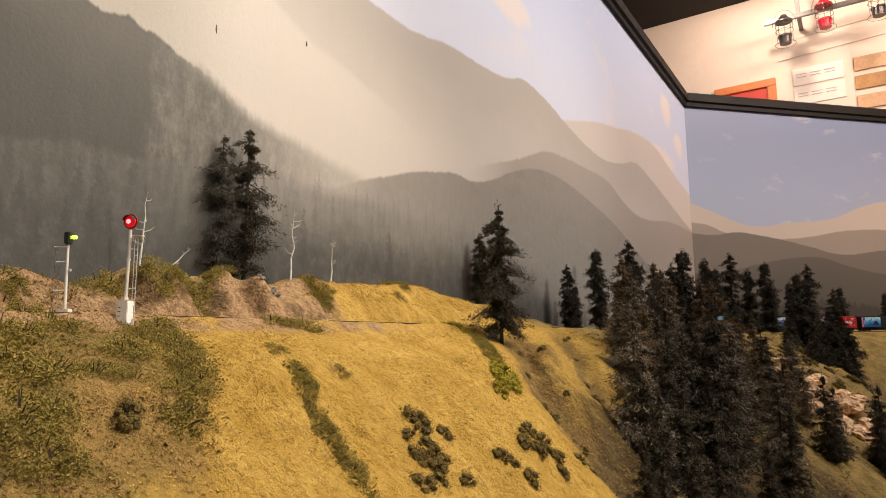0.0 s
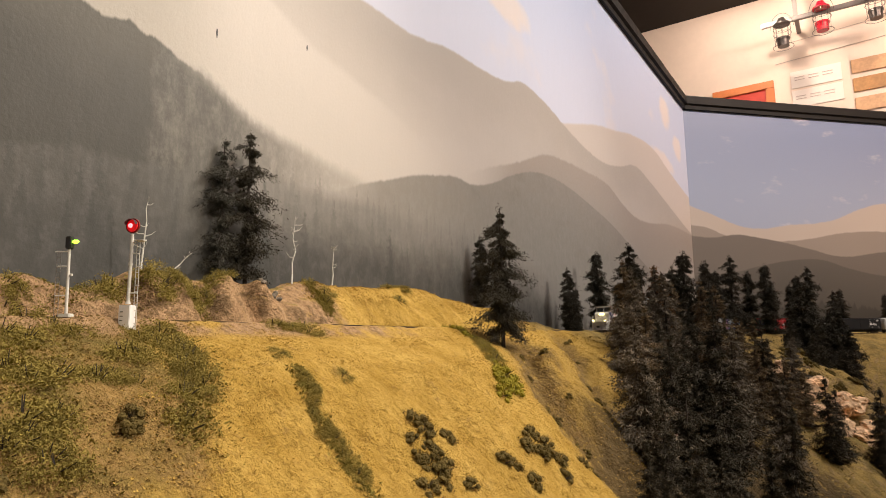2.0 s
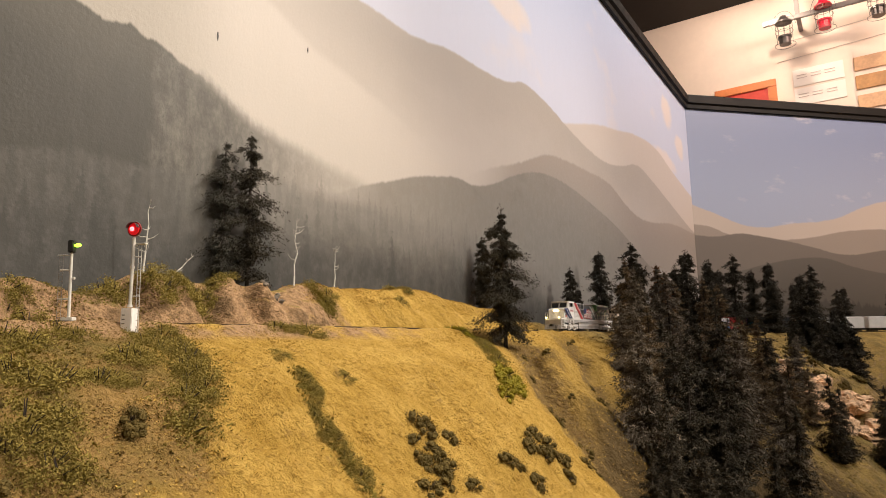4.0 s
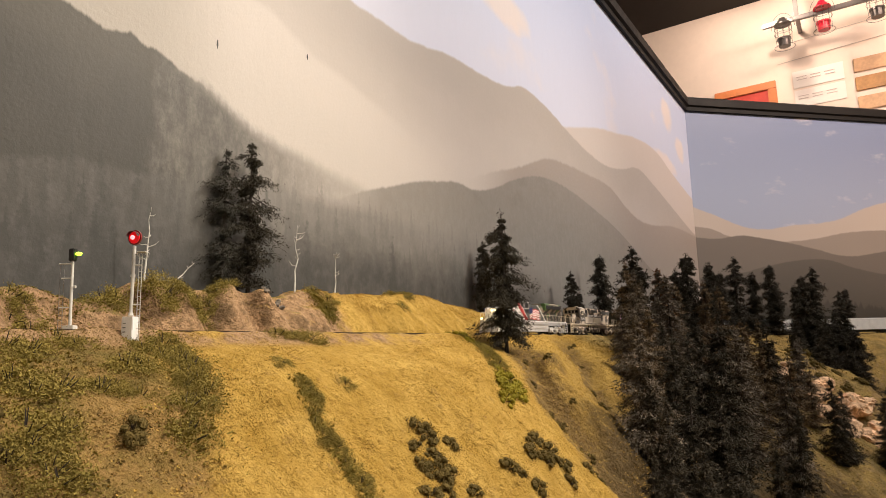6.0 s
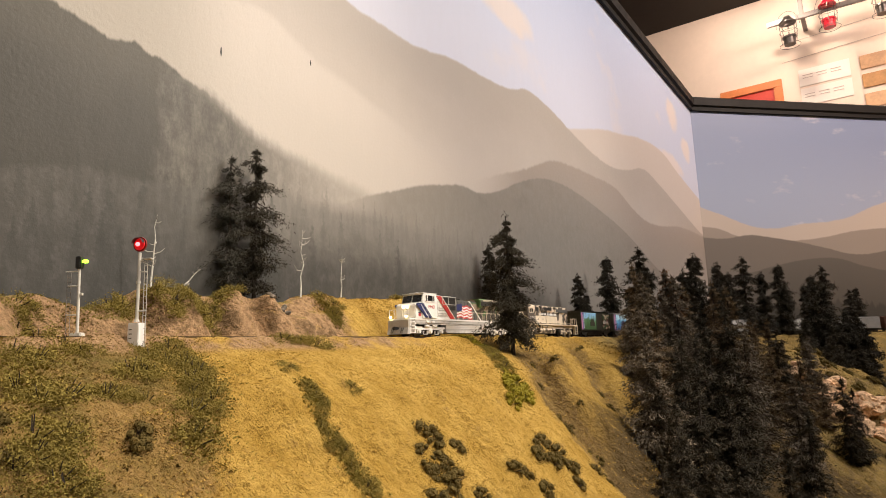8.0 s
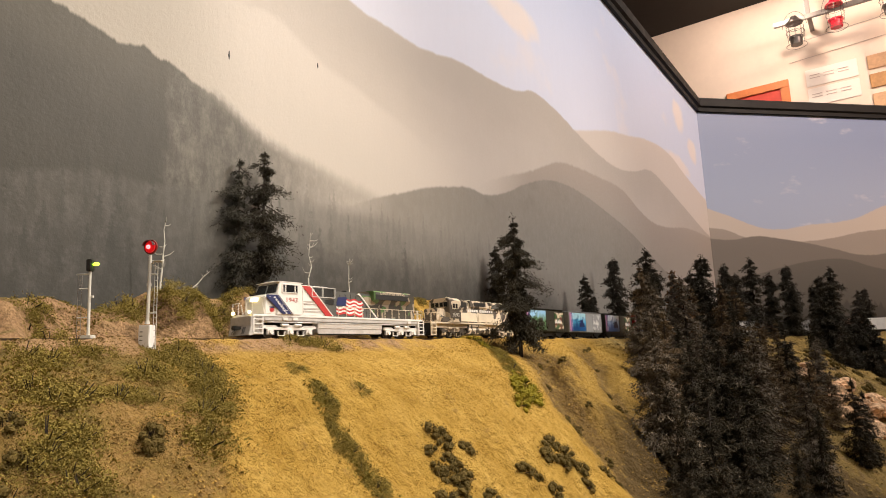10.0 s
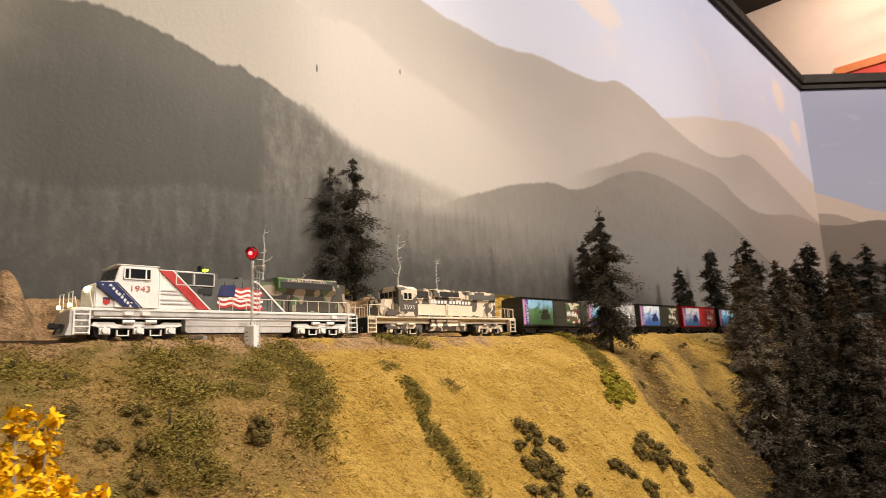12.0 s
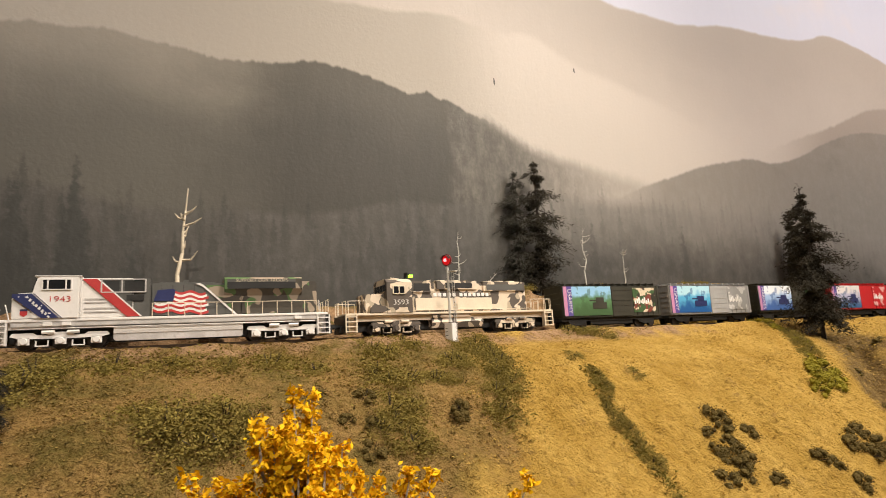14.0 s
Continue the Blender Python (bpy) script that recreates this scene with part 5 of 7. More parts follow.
def engine_truck(loco, x, frame, length=0.052, pitch=0.0200):
    bm = bmesh.new()
    for side in (-1, 1):
        y0, y1 = side * 0.0115, side * 0.0140
        h = length / 2
        prism(bm, [(x - h, 0.0098), (x - h * 0.95, 0.0122), (x - h * 0.55, 0.0122), (x - h * 0.48, 0.0106), (x - h * 0.28, 0.0106), (x - h * 0.20, 0.0126), (x + h * 0.20, 0.0126), (x + h * 0.28, 0.0106), (x + h * 0.48, 0.0106), (x + h * 0.55, 0.0122), (x + h * 0.95, 0.0122), (x + h, 0.0098), (x + h * 0.82, 0.0082), (x + h * 0.18, 0.0078), (x - h * 0.18, 0.0078), (x - h * 0.82, 0.0082)], y0, y1)
        for k in (-1, 0, 1):
            c = x + k * pitch
            rod(bm, (c, side * 0.0140, 0.0062), (c, side * 0.0158, 0.0062), 0.0026, 0.0022, 12)
            box(bm, c - 0.0036, c + 0.0036, min(y0, y1), max(y0, y1), 0.0036, 0.0090)
        for k in (-0.5, 0.5):
            c = x + k * pitch
            box(bm, c - 0.0042, c + 0.0042, side * 0.0146 - 0.0008, side * 0.0146 + 0.0008, 0.0022, 0.0030)
            box(bm, c - 0.0042, c - 0.0034, side * 0.0146 - 0.0008, side * 0.0146 + 0.0008, 0.0030, 0.0066)
            box(bm, c + 0.0034, c + 0.0042, side * 0.0146 - 0.0008, side * 0.0146 + 0.0008, 0.0030, 0.0066)
        rod(bm, (x - 0.012, side * 0.0150, 0.0125), (x - 0.004, side * 0.0150, 0.0125), 0.0014, 0.0014, 8)
        rod(bm, (x + 0.004, side * 0.0150, 0.0125), (x + 0.012, side * 0.0150, 0.0125), 0.0014, 0.0014, 8)
    t = part("truck_frame", bm, frame, loco)
    # solid black motor block that also stands in for the shade between the wheels
    part("traction_motors", boxes([(x - length / 2 + 0.002, x + length / 2 - 0.002, -0.0062, 0.0062, 0.0028, 0.0145)], 0.0008), M_BLACK, t)
    for k in (-1, 0, 1):
        wheelset(t, x + k * pitch, 0.0061, M_WHEEL)


def railing(parent, xs, y, z0, z1, material, r=0.00034):
    bm = bmesh.new()
    for x in xs:
        rod(bm, (x, y, z0), (x, y, z1), r, None, 6)
    for a, b in zip(xs, xs[1:]):
        rod(bm, (a, y, z1), (b, y, z1), r, None, 6)
    return part("handrail", bm, material, parent)


def end_rails(parent, x, z0, z1, material):
    bm = bmesh.new()
    for y in (-0.0150, -0.006, 0.006, 0.0150):
        rod(bm, (x, y, z0), (x, y, z1), 0.00034, None, 6)
    rod(bm, (x, -0.0150, z1), (x, -0.004, z1), 0.00034, None, 6)
    rod(bm, (x, 0.004, z1), (x, 0.0150, z1), 0.00034, None, 6)
    return part("handrail", bm, material, parent)


def steps(parent, x, face, material):
    """Corner steps: side plates with open treads, at both sides of one end."""
    for side in (-1, 1):
        bm = bmesh.new()
        y0, y1 = sorted((side * 0.0118, side * 0.0168))
        for s in (-0.0050, 0.0050):
            box(bm, x + s - 0.0005, x + s + 0.0005, y0, y1, 0.0035, 0.0205)
        box(bm, x - 0.0045, x + 0.0045, y0 if side > 0 else y1 - 0.0005, y0 + 0.0005 if side > 0 else y1, 0.0035, 0.0205)
        well = part("step_well", bm, material, parent)
        for z in (0.0042, 0.0085, 0.0128, 0.0171):
            part("step", boxes([(x - 0.0045, x + 0.0045, y0, y1, z, z + 0.0009)]), material, well)


def coupler(parent, x, sign):
    bm = boxes([(x - 0.006, x + 0.006, -0.0016, 0.0016, 0.0085, 0.0115)], 0.0005)
    box(bm, x + sign * 0.004, x + sign * 0.0085, -0.0026, 0.0022, 0.0078, 0.0120, 0.0007)
    part("coupler", bm, M_BLACK, parent)


def hose_set(parent, x):
    bm = bmesh.new()
    for y in (-0.009, -0.0065, 0.0065, 0.009):
        rod(bm, (x, y, 0.0105), (x + 0.0015, y, 0.0062), 0.0005, None, 6)
        rod(bm, (x + 0.0015, y, 0.0062), (x + 0.0022, y, 0.0045), 0.0004, None, 6)
    part("air_hoses", bm, M_BLACK, parent)


def build_white_engine():
    e = empty("diesel_locomotive", "white six-axle model diesel locomotive with red and navy stripes", "locomotive")
    frame = boxes([(-0.122, 0.122, -0.0162, 0.0162, 0.0200, 0.0222)], 0.0004)
    box(frame, -0.118, 0.118, -0.0120, 0.0120, 0.0150, 0.0200)
    part("walkway_frame", frame, M_WHITE, e)
    # added black block that stands in for the shade beneath the frame
    part("keel", boxes([(-0.119, 0.119, -0.0060, 0.0060, 0.0045, 0.0155)], 0.0004), M_BLACK, e)
    part("side_sill", boxes([(-0.1135, 0.109, s * 0.0150 - 0.0006, s * 0.0150 + 0.0006, 0.0165, 0.0200) for s in (-1, 1)], 0.0002), M_SILVER, e)
    part("pilot", prism(bmesh.new(), [(0.1205, 0.0200), (0.1240, 0.0200), (0.1240, 0.0110), (0.1262, 0.0030), (0.1205, 0.0030)], -0.0160, 0.0160), M_SILVER, e)
    part("pilot", prism(bmesh.new(), [(-0.1205, 0.0200), (-0.1240, 0.0200), (-0.1240, 0.0110), (-0.1255, 0.0040), (-0.1205, 0.0040)], -0.0160, 0.0160), M_BLACK, e)
    # nose and cab
    nose = bmesh.new()
    prism(nose, [(0.1090, 0.0222), (0.1090, 0.0385), (0.1060, 0.0412), (0.0930, 0.0422), (0.0930, 0.0222)], -0.0158, 0.0158)
    bmesh.ops.bevel(nose, geom=nose.edges[:], offset=0.0008, segments=2, affect="EDGES", clamp_overlap=True)
    part("nose", nose, M_WHITE, e)
    cab = bmesh.new()
    prism(cab, [(0.0965, 0.0222), (0.0965, 0.0415), (0.0938, 0.0520), (0.0925, 0.0535), (0.0665, 0.0535), (0.0665, 0.0222)], -0.0170, 0.0170)
    bmesh.ops.bevel(cab, geom=cab.edges[:], offset=0.0006, segments=2, affect="EDGES", clamp_overlap=True)
    cab = part("cab", cab, M_WHITE, e)
    roof = boxes([(0.0650, 0.0955, -0.0172, 0.0172, 0.0535, 0.0543)], 0.0003)
    part("cab_roof", roof, M_WHITE, cab)
    part("roof_antenna", boxes([(0.086, 0.094, -0.006, 0.006, 0.0543, 0.0552), (0.068, 0.078, -0.008, 0.010, 0.0543, 0.0553), (0.080, 0.0815, -0.001, 0.001, 0.0543, 0.0556)], 0.0003), M_WHITE, cab)
    for side in (-1, 1):
        win = boxes([(0.0720, 0.0900, side * 0.0171 - 0.0003, side * 0.0171 + 0.0003, 0.0440, 0.0512)], 0.0002)
        w = part("side_window", win, M_GLASS_DARK, cab)
        fr = boxes([(x - 0.0005, x + 0.0005, side * 0.0174 - 0.0004, side * 0.0174 + 0.0004, 0.0436, 0.0516) for x in (0.0716, 0.0752, 0.0868, 0.0904)] + [(0.0716, 0.0904, side * 0.0174 - 0.0004, side * 0.0174 + 0.0004, z - 0.0004, z + 0.0004) for z in (0.0437, 0.0515)])
        part("window_frame", fr, M_WHITE, w)
    shield = bmesh.new()
    for y0, y1 in ((-0.0150, -0.0010), (0.0010, 0.0150)):
        prism(shield, [(0.0966, 0.0430), (0.0971, 0.0432), (0.0945, 0.0517), (0.0938, 0.0517)], y0, y1)
    part("windshield", shield, M_GLASS_DARK, cab)
    # hood sections
    part("electrical_cabinet", boxes([(0.0300, 0.0665, -0.0150, 0.0150, 0.0222, 0.0525)], 0.0006), M_WHITE, e)
    part("filter_housing", boxes([(0.0180, 0.0300, -0.0148, 0.0148, 0.0222, 0.0523)], 0.0005), M_GREY, e)
    part("engine_hood", boxes([(-0.0500, 0.0180, -0.0108, 0.0108, 0.0222, 0.0490)], 0.0012), M_GREY, e)
    part("roof_hatch", boxes([(-0.030, 0.012, -0.0080, 0.0080, 0.0490, 0.0500), (-0.010, -0.006, -0.004, 0.004, 0.05, 0.0525)], 0.0004), M_GREY, e)
    rear = boxes([(-0.1138, -0.0500, -0.0108, 0.0108, 0.0222, 0.0500)], 0.0010)
    rear = part("radiator_hood", rear, M_GREENCAMO, e, "woodland camouflage radiator hood")
    flare = bmesh.new()
    for v in ((-0.100, -0.0370),):
        a, b = v
        ring = [(-0.0108, 0.0380), (-0.0168, 0.0430), (-0.0168, 0.0512), (-0.0140, 0.0530), (0.0140, 0.0530), (0.0168, 0.0512), (0.0168, 0.0430), (0.0108, 0.0380)]
        va = [flare.verts.new((a, y, z)) for y, z in ring]
        vb = [flare.verts.new((b, y, z)) for y, z in ring]
        flare.faces.new(va)
        flare.faces.new(vb[::-1])
        for k in range(8):
            flare.faces.new((va[k], vb[k], vb[(k + 1) % 8], va[(k + 1) % 8]))
        bmesh.ops.recalc_face_normals(flare, faces=flare.faces)
    fl = part("radiator_flare", flare, M_GREENCAMO, e, "flared camouflage radiator housing")
    for s in (-1, 1):
        part("radiator_grille", boxes([(-0.0945, -0.0390, s * 0.0169 - 0.0003, s * 0.0169 + 0.0003, 0.0432, 0.0488)]), M_BLACK, fl)
    part("radiator_fan", boxes([(-0.100 + 0.018 * k, -0.088 + 0.018 * k, -0.006, 0.006, 0.0530, 0.0540) for k in range(3)], 0.0003), M_CREAM, fl)
    part("name_board", boxes([(-0.0945, -0.0390, s * 0.0170 - 0.0002, s * 0.0170 + 0.0002, 0.0488, 0.0511) for s in (1,)]), M_GREY, fl)
    text_on("SUPPORT OUR TROOPS", 0.0036, M_CREAM, fl, (-0.0668, 0.01735, 0.0500), 1.1, label="cream raised capital lettering")
    # inertial filter screens and louvres on the aisle and far sides
    for side in (-1, 1):
        y = side * 0.0152
        part("filter_screen", boxes([(0.0395, 0.0505, y - 0.0003, y + 0.0003, 0.0420, 0.0505), (0.0225, 0.0365, y - 0.0003, y + 0.0003, 0.0420, 0.0505)], 0.0002), M_BLACK, e, "dark filter screen")
        trim = [(x - 0.0005, x + 0.0005, y - 0.0008, y + 0.0008, 0.0415, 0.0515) for x in (0.0520, 0.0380, 0.0215)] + [(0.0215, 0.0520, y - 0.0008, y + 0.0008, z - 0.0004, z + 0.0004) for z in (0.0415, 0.0515)]
        part("screen_frame", boxes(trim), M_SILVER, e)
        part("louvre", boxes([(0.0225, 0.0350, y - 0.0003, y + 0.0003, 0.0345, 0.0395)], 0.0002), M_BLACK, e)
        lv = [(0.0400, 0.0630, side * 0.0152 - 0.0003, side * 0.0152 + 0.0003, z, z + 0.0010) for z in (0.0262, 0.0290, 0.0335, 0.0360)]
        part("door_vents", boxes(lv), M_SILVER, e)
        doors = [(x - 0.00015, x + 0.00015, side * 0.0109 - 0.0002, side * 0.0109 + 0.0002, 0.0235, 0.0470) for x in (0.010, 0.002, -0.006, -0.014, -0.022, -0.030, -0.038, -0.046)]
        part("door_seams", boxes(doors), M_BLACK, e)
        # livery: diagonal red band, white edging, navy nose band
        yy = side * 0.0155
        part("red_band", slab([(0.0650, 0.0518), (0.0550, 0.0518), (0.0250, 0.0226), (0.0340, 0.0226)], yy, 0.0004), M_RED, e, "diagonal red band")
        part("white_band_edge", slab([(0.0550, 0.0518), (0.0535, 0.0518), (0.0235, 0.0226), (0.0250, 0.0226)], yy, 0.00045), M_WHITE, e)
        part("grey_panel", slab([(0.0535, 0.0518), (0.0305, 0.0518), (0.0305, 0.0296)], side * 0.0152, 0.00025), M_GREY, e)
        band = part("navy_band", slab([(0.1088, 0.0385), (0.1085, 0.0405), (0.0968, 0.0410), (0.0790, 0.0228), (0.0900, 0.0228)], side * 0.0173, 0.0003), M_NAVY, e, "diagonal navy band with white stars")
        stars = bmesh.new()
        for k in range(9):
            a, b = 0.1045 - 0.0025 * k - 0.0018 * (k % 2), 0.0395 - 0.0020 * k + 0.0018 * (k % 3) - 0.001
            box(stars, a - 0.0004, a + 0.0004, side * 0.0177 - 0.0001, side * 0.0177 + 0.0001, b - 0.0004, b + 0.0004)
        part("stars", stars, M_WHITE, band)
        script = bmesh.new()
        for k in range(14):
            row, j = k % 2, k // 2
            a, b = 0.0985 - 0.0020 * j + 0.0016 * row, 0.0372 - 0.0020 * j - 0.0026 * (1 - row) + 0.0012
            prism(script, [(a, b), (a - 0.0012, b - 0.0012), (a - 0.0019, b - 0.0002), (a - 0.0007, b + 0.0010)], side * 0.0177 - 0.0001, side * 0.0177 + 0.0001)
        part("script_marks", script, M_WHITE, band, "white illegible script marks")
        for a, b in ((0.0907, 0.0775),):
            part("navy_pinstripe", slab([(0.0955, 0.0410), (0.0950, 0.0410), (0.0768, 0.0226), (0.0773, 0.0226)], side * 0.0173, 0.0003), M_NAVY, e)
        shield_mark = part("emblem", slab([(0.1035, 0.0282), (0.0990, 0.0282), (0.0990, 0.0256), (0.1012, 0.0242), (0.1035, 0.0256)], side * 0.0160, 0.0002), M_RED, e, "small red and navy emblem")
        part("emblem_band", slab([(0.1036, 0.0296), (0.0989, 0.0296), (0.0989, 0.0282), (0.1036, 0.0282)], side * 0.0160, 0.00025), M_NAVY, shield_mark)
        part("diagonal_stripe", slab([(-0.0150, 0.0482), (-0.0180, 0.0490), (-0.0215, 0.0468), (-0.0475, 0.0226), (-0.0453, 0.0226), (-0.0205, 0.0458)], side * 0.0112, 0.0003), M_WHITE, e)
        part("camouflage_panel", slab([(-0.0217, 0.0470), (-0.0500, 0.0470), (-0.0500, 0.0226), (-0.0477, 0.0226)], side * 0.0110, 0.0003), M_GREENCAMO, e)
        # waving flag painted on the hood: stripes and canton
        flag = tagged(new("flag"), "waving striped flag painted on the hood")
        flag.parent = e
        for k in range(9):
            st = bmesh.new()
            start = 0.0020 if k < 5 else 0.0145 + 0.0006 * (k - 5)
            start += 0.0006 * (k % 2)
            stop = -0.0225 - 0.0012 * (k % 3)
            pts = []
            for j in range(13):
                x = start + (stop - start) * j / 12
                pts.append((x, 0.0425 - 0.00195 * k + 0.0011 * math.sin(x * 420) + 0.06 * (x - 0.0)))
            prism(st, pts + [(x, z - 0.00195) for x, z in reversed(pts)], side * 0.0111 - 0.00022, side * 0.0111 + 0.00022)
            part("stripe", st, M_RED if k % 2 == 0 else M_WHITE, flag)
        part("canton", slab([(0.0130, 0.0432), (0.0020, 0.0442), (0.0000, 0.0432), (0.0015, 0.0345), (0.0158, 0.0345)], side * 0.0112, 0.0003), M_NAVY, flag)
        # fuel tank and piping
        tank = bmesh.new()
        prism(tank, [(0.0430, 0.0165), (0.0430, 0.0060), (0.0415, 0.0045), (-0.0500, 0.0045), (-0.0515, 0.0060), (-0.0515, 0.0165)], side * 0.0006, side * 0.0135)
        part("fuel_tank", tank, M_SILVER, e, "long silver fuel tank")
        lip = boxes([(-0.0515, 0.0430, side * 0.0137 - 0.0004, side * 0.0137 + 0.0004, 0.0100, 0.0155)], 0.0002)
        part("tank_panel", lip, M_WHITE, e)
        part("air_pipe", rods([((0.105, side * 0.0158, 0.0150), (-0.110, side * 0.0158, 0.0150))], 0.0005, 6), M_SILVER, e)
        railing(e, [0.0165, 0.005, -0.007, -0.019, -0.031, -0.043, -0.055, -0.067, -0.079, -0.091, -0.102, -0.1125], side * 0.0158, 0.0222, 0.0325, M_CREAM)
        for a, b in (((0.0650, side * 0.0168, 0.024), (0.0650, side * 0.0168, 0.050)), ((-0.1145, side * 0.0150, 0.0205), (-0.1145, side * 0.0150, 0.0330)), ((0.1100, side * 0.0164, 0.0222), (0.1125, side * 0.0164, 0.0330))):
            part("grab_iron", rods([(a, b)], 0.0004, 6), M_WHITE, e)
        for x in (0.086, 0.074, -0.096):
            part("sill_box", boxes([(x - 0.003, x + 0.003, side * 0.0162 - 0.0010, side * 0.0162 + 0.0010, 0.0168, 0.0196)], 0.0003), M_WHITE, e)
    text_on("1943", 0.0062, M_RED, e, (0.0790, 0.01725, 0.0365), 1.25, label="red road number")
    steps(e, 0.1165, 1, M_WHITE)
    steps(e, -0.1180, -1, M_WHITE)
    end_rails(e, 0.1225, 0.0222, 0.0330, M_WHITE)
    end_rails(e, -0.1225, 0.0222, 0.0330, M_CREAM)
    coupler(e, 0.1240, 1)
    coupler(e, -0.1240, -1)
    hose_set(e, 0.1250)
    hose_set(e, -0.1265)
    engine_truck(e, 0.0775, M_WHITE, 0.064, 0.0232)
    engine_truck(e, -0.0845, M_WHITE, 0.060, 0.0225)
    for y in (-0.0030, 0.0030):
        bm = bmesh.new()
        rod(bm, (0.1085, y, 0.0368), (0.1102, y, 0.0368), 0.0017, 0.0019, 14)
        part("headlight", bm, M_HEADLIGHT, e, "lit warm headlight")
    for y in (-0.0125, 0.0125):
        bm = bmesh.new()
        rod(bm, (0.1225, y, 0.0240), (0.1245, y, 0.0240), 0.0012, 0.0014, 12)
        part("ditch_light", bm, M_HEADLIGHT, e, "lit warm ditch light")
    return e


M_BROWNPATCH = paint("dark_camo_brown", (0.11, 0.09, 0.075), 0.55, 0.15, 90)


def build_camo_engine():
    e = empty("diesel_locomotive", "tan and brown desert camouflage model diesel locomotive", "locomotive")
    frame = boxes([(-0.1130, 0.1130, -0.0160, 0.0160, 0.0185, 0.0207)], 0.0004)
    box(frame, -0.108, 0.108, -0.0115, 0.0115, 0.0135, 0.0185)
    part("walkway_frame", frame, M_CREAM, e)
    # black block added in place of the shade under this engine
    part("keel", boxes([(-0.109, 0.109, -0.0055, 0.0055, 0.0045, 0.0140)], 0.0004), M_BLACK, e)
    for sign in (-1, 1):
        part("pilot", prism(bmesh.new(), [(sign * 0.1110, 0.0190), (sign * 0.1142, 0.0190), (sign * 0.1142, 0.0040), (sign * 0.1110, 0.0040)], -0.0155, 0.0155), M_BLACK, e)
    nose = boxes([(0.0735, 0.0940, -0.0105, 0.0105, 0.0207, 0.0385)], 0.0010)
    part("nose", nose, M_DESERT, e)
    cab = bmesh.new()
    bmx = [(-0.0168, 0.0207), (-0.0168, 0.0490), (-0.0120, 0.0525), (0.0120, 0.0525), (0.0168, 0.0490), (0.0168, 0.0207)]
    a = [cab.verts.new((0.0735, y, z)) for y, z in bmx]
    b = [cab.verts.new((0.0480, y, z)) for y, z in bmx]
    cab.faces.new(a)
    cab.faces.new(b[::-1])
    for k in range(6):
        cab.faces.new((a[k], b[k], b[(k + 1) % 6], a[(k + 1) % 6]))
    bmesh.ops.recalc_face_normals(cab, faces=cab.faces)
    cab = part("cab", cab, M_DESERT, e)
    for s in (-1, 1):
        w = part("side_window", boxes([(0.0560, 0.0670, s * 0.0170 - 0.0003, s * 0.0170 + 0.0003, 0.0385, 0.0450)]), M_GLASS_DARK, cab)
        part("window_frame", boxes([(x - 0.0005, x + 0.0005, s * 0.0172 - 0.0004, s * 0.0172 + 0.0004, 0.0380, 0.0455) for x in (0.0557, 0.0615, 0.0673)] + [(0.0557, 0.0673, s * 0.0172 - 0.0004, s * 0.0172 + 0.0004, z - 0.0004, z + 0.0004) for z in (0.0382, 0.0453)]), M_CREAM, w)
    part("windshield", boxes([(0.0736, 0.0741, y0, y1, 0.0410, 0.0470) for y0, y1 in ((-0.0135, -0.0075), (-0.006, -0.001), (0.001, 0.006), (0.0075, 0.0135))]), M_GLASS_DARK, cab)
    hood = part("long_hood", boxes([(-0.0855, 0.0480, -0.0105, 0.0105, 0.0207, 0.0495)], 0.0009), M_DESERT, e)
    part("inertial_filter", boxes([(0.0250, 0.0460, -0.0120, 0.0120, 0.0395, 0.0510)], 0.0006), M_DESERT, hood)
    part("dynamic_brake", boxes([(-0.0260, 0.0200, -0.0125, 0.0125, 0.0420, 0.0512)], 0.0008), M_DESERT, hood)
    part("radiator", boxes([(-0.0840, -0.0330, -0.0122, 0.0122, 0.0405, 0.0505)], 0.0006), M_DESERT, hood)
    for s in (-1, 1):
        part("screen", boxes([(0.0270, 0.0440, s * 0.0121 - 0.0002, s * 0.0121 + 0.0002, 0.0415, 0.0485)]), M_BLACK, hood, "dark intake screen")
        part("brake_grille", boxes([(-0.0200, 0.0100, s * 0.0126 - 0.0002, s * 0.0126 + 0.0002, 0.0440, 0.0490)]), M_BLACK, hood, "dark brake grille")
        part("radiator_grille", boxes([(-0.0810, -0.0370, s * 0.0123 - 0.0002, s * 0.0123 + 0.0002, 0.0420, 0.0475)]), M_GREY, hood)
        part("battery_box", boxes([(0.0740, 0.0900, s * 0.0135 - 0.0030, s * 0.0135 + 0.0030, 0.0207, 0.0270)], 0.0004), M_DESERT, e)
        for a, b in ((0.0010, 0.0420), (-0.0430, -0.0030)):
            part("door_panel", boxes([(a, b, s * 0.0107 - 0.0003, s * 0.0107 + 0.0003, 0.0225, 0.0345)], 0.0002), M_CREAM, hood)
        tank = bmesh.new()
        ring = [(s * 0.0006, 0.0150), (s * 0.0120, 0.0150), (s * 0.0138, 0.0110), (s * 0.0120, 0.0055), (s * 0.0006, 0.0050)]
        va = [tank.verts.new((0.0270, y, z)) for y, z in ring]
        vb = [tank.verts.new((-0.0300, y, z)) for y, z in ring]
        tank.faces.new(va)
        tank.faces.new(vb[::-1])
        for k in range(5):
            tank.faces.new((va[k], vb[k], vb[(k + 1) % 5], va[(k + 1) % 5]))
        bmesh.ops.recalc_face_normals(tank, faces=tank.faces)
        part("fuel_tank", tank, M_DESERT, e, "camouflage fuel tank")
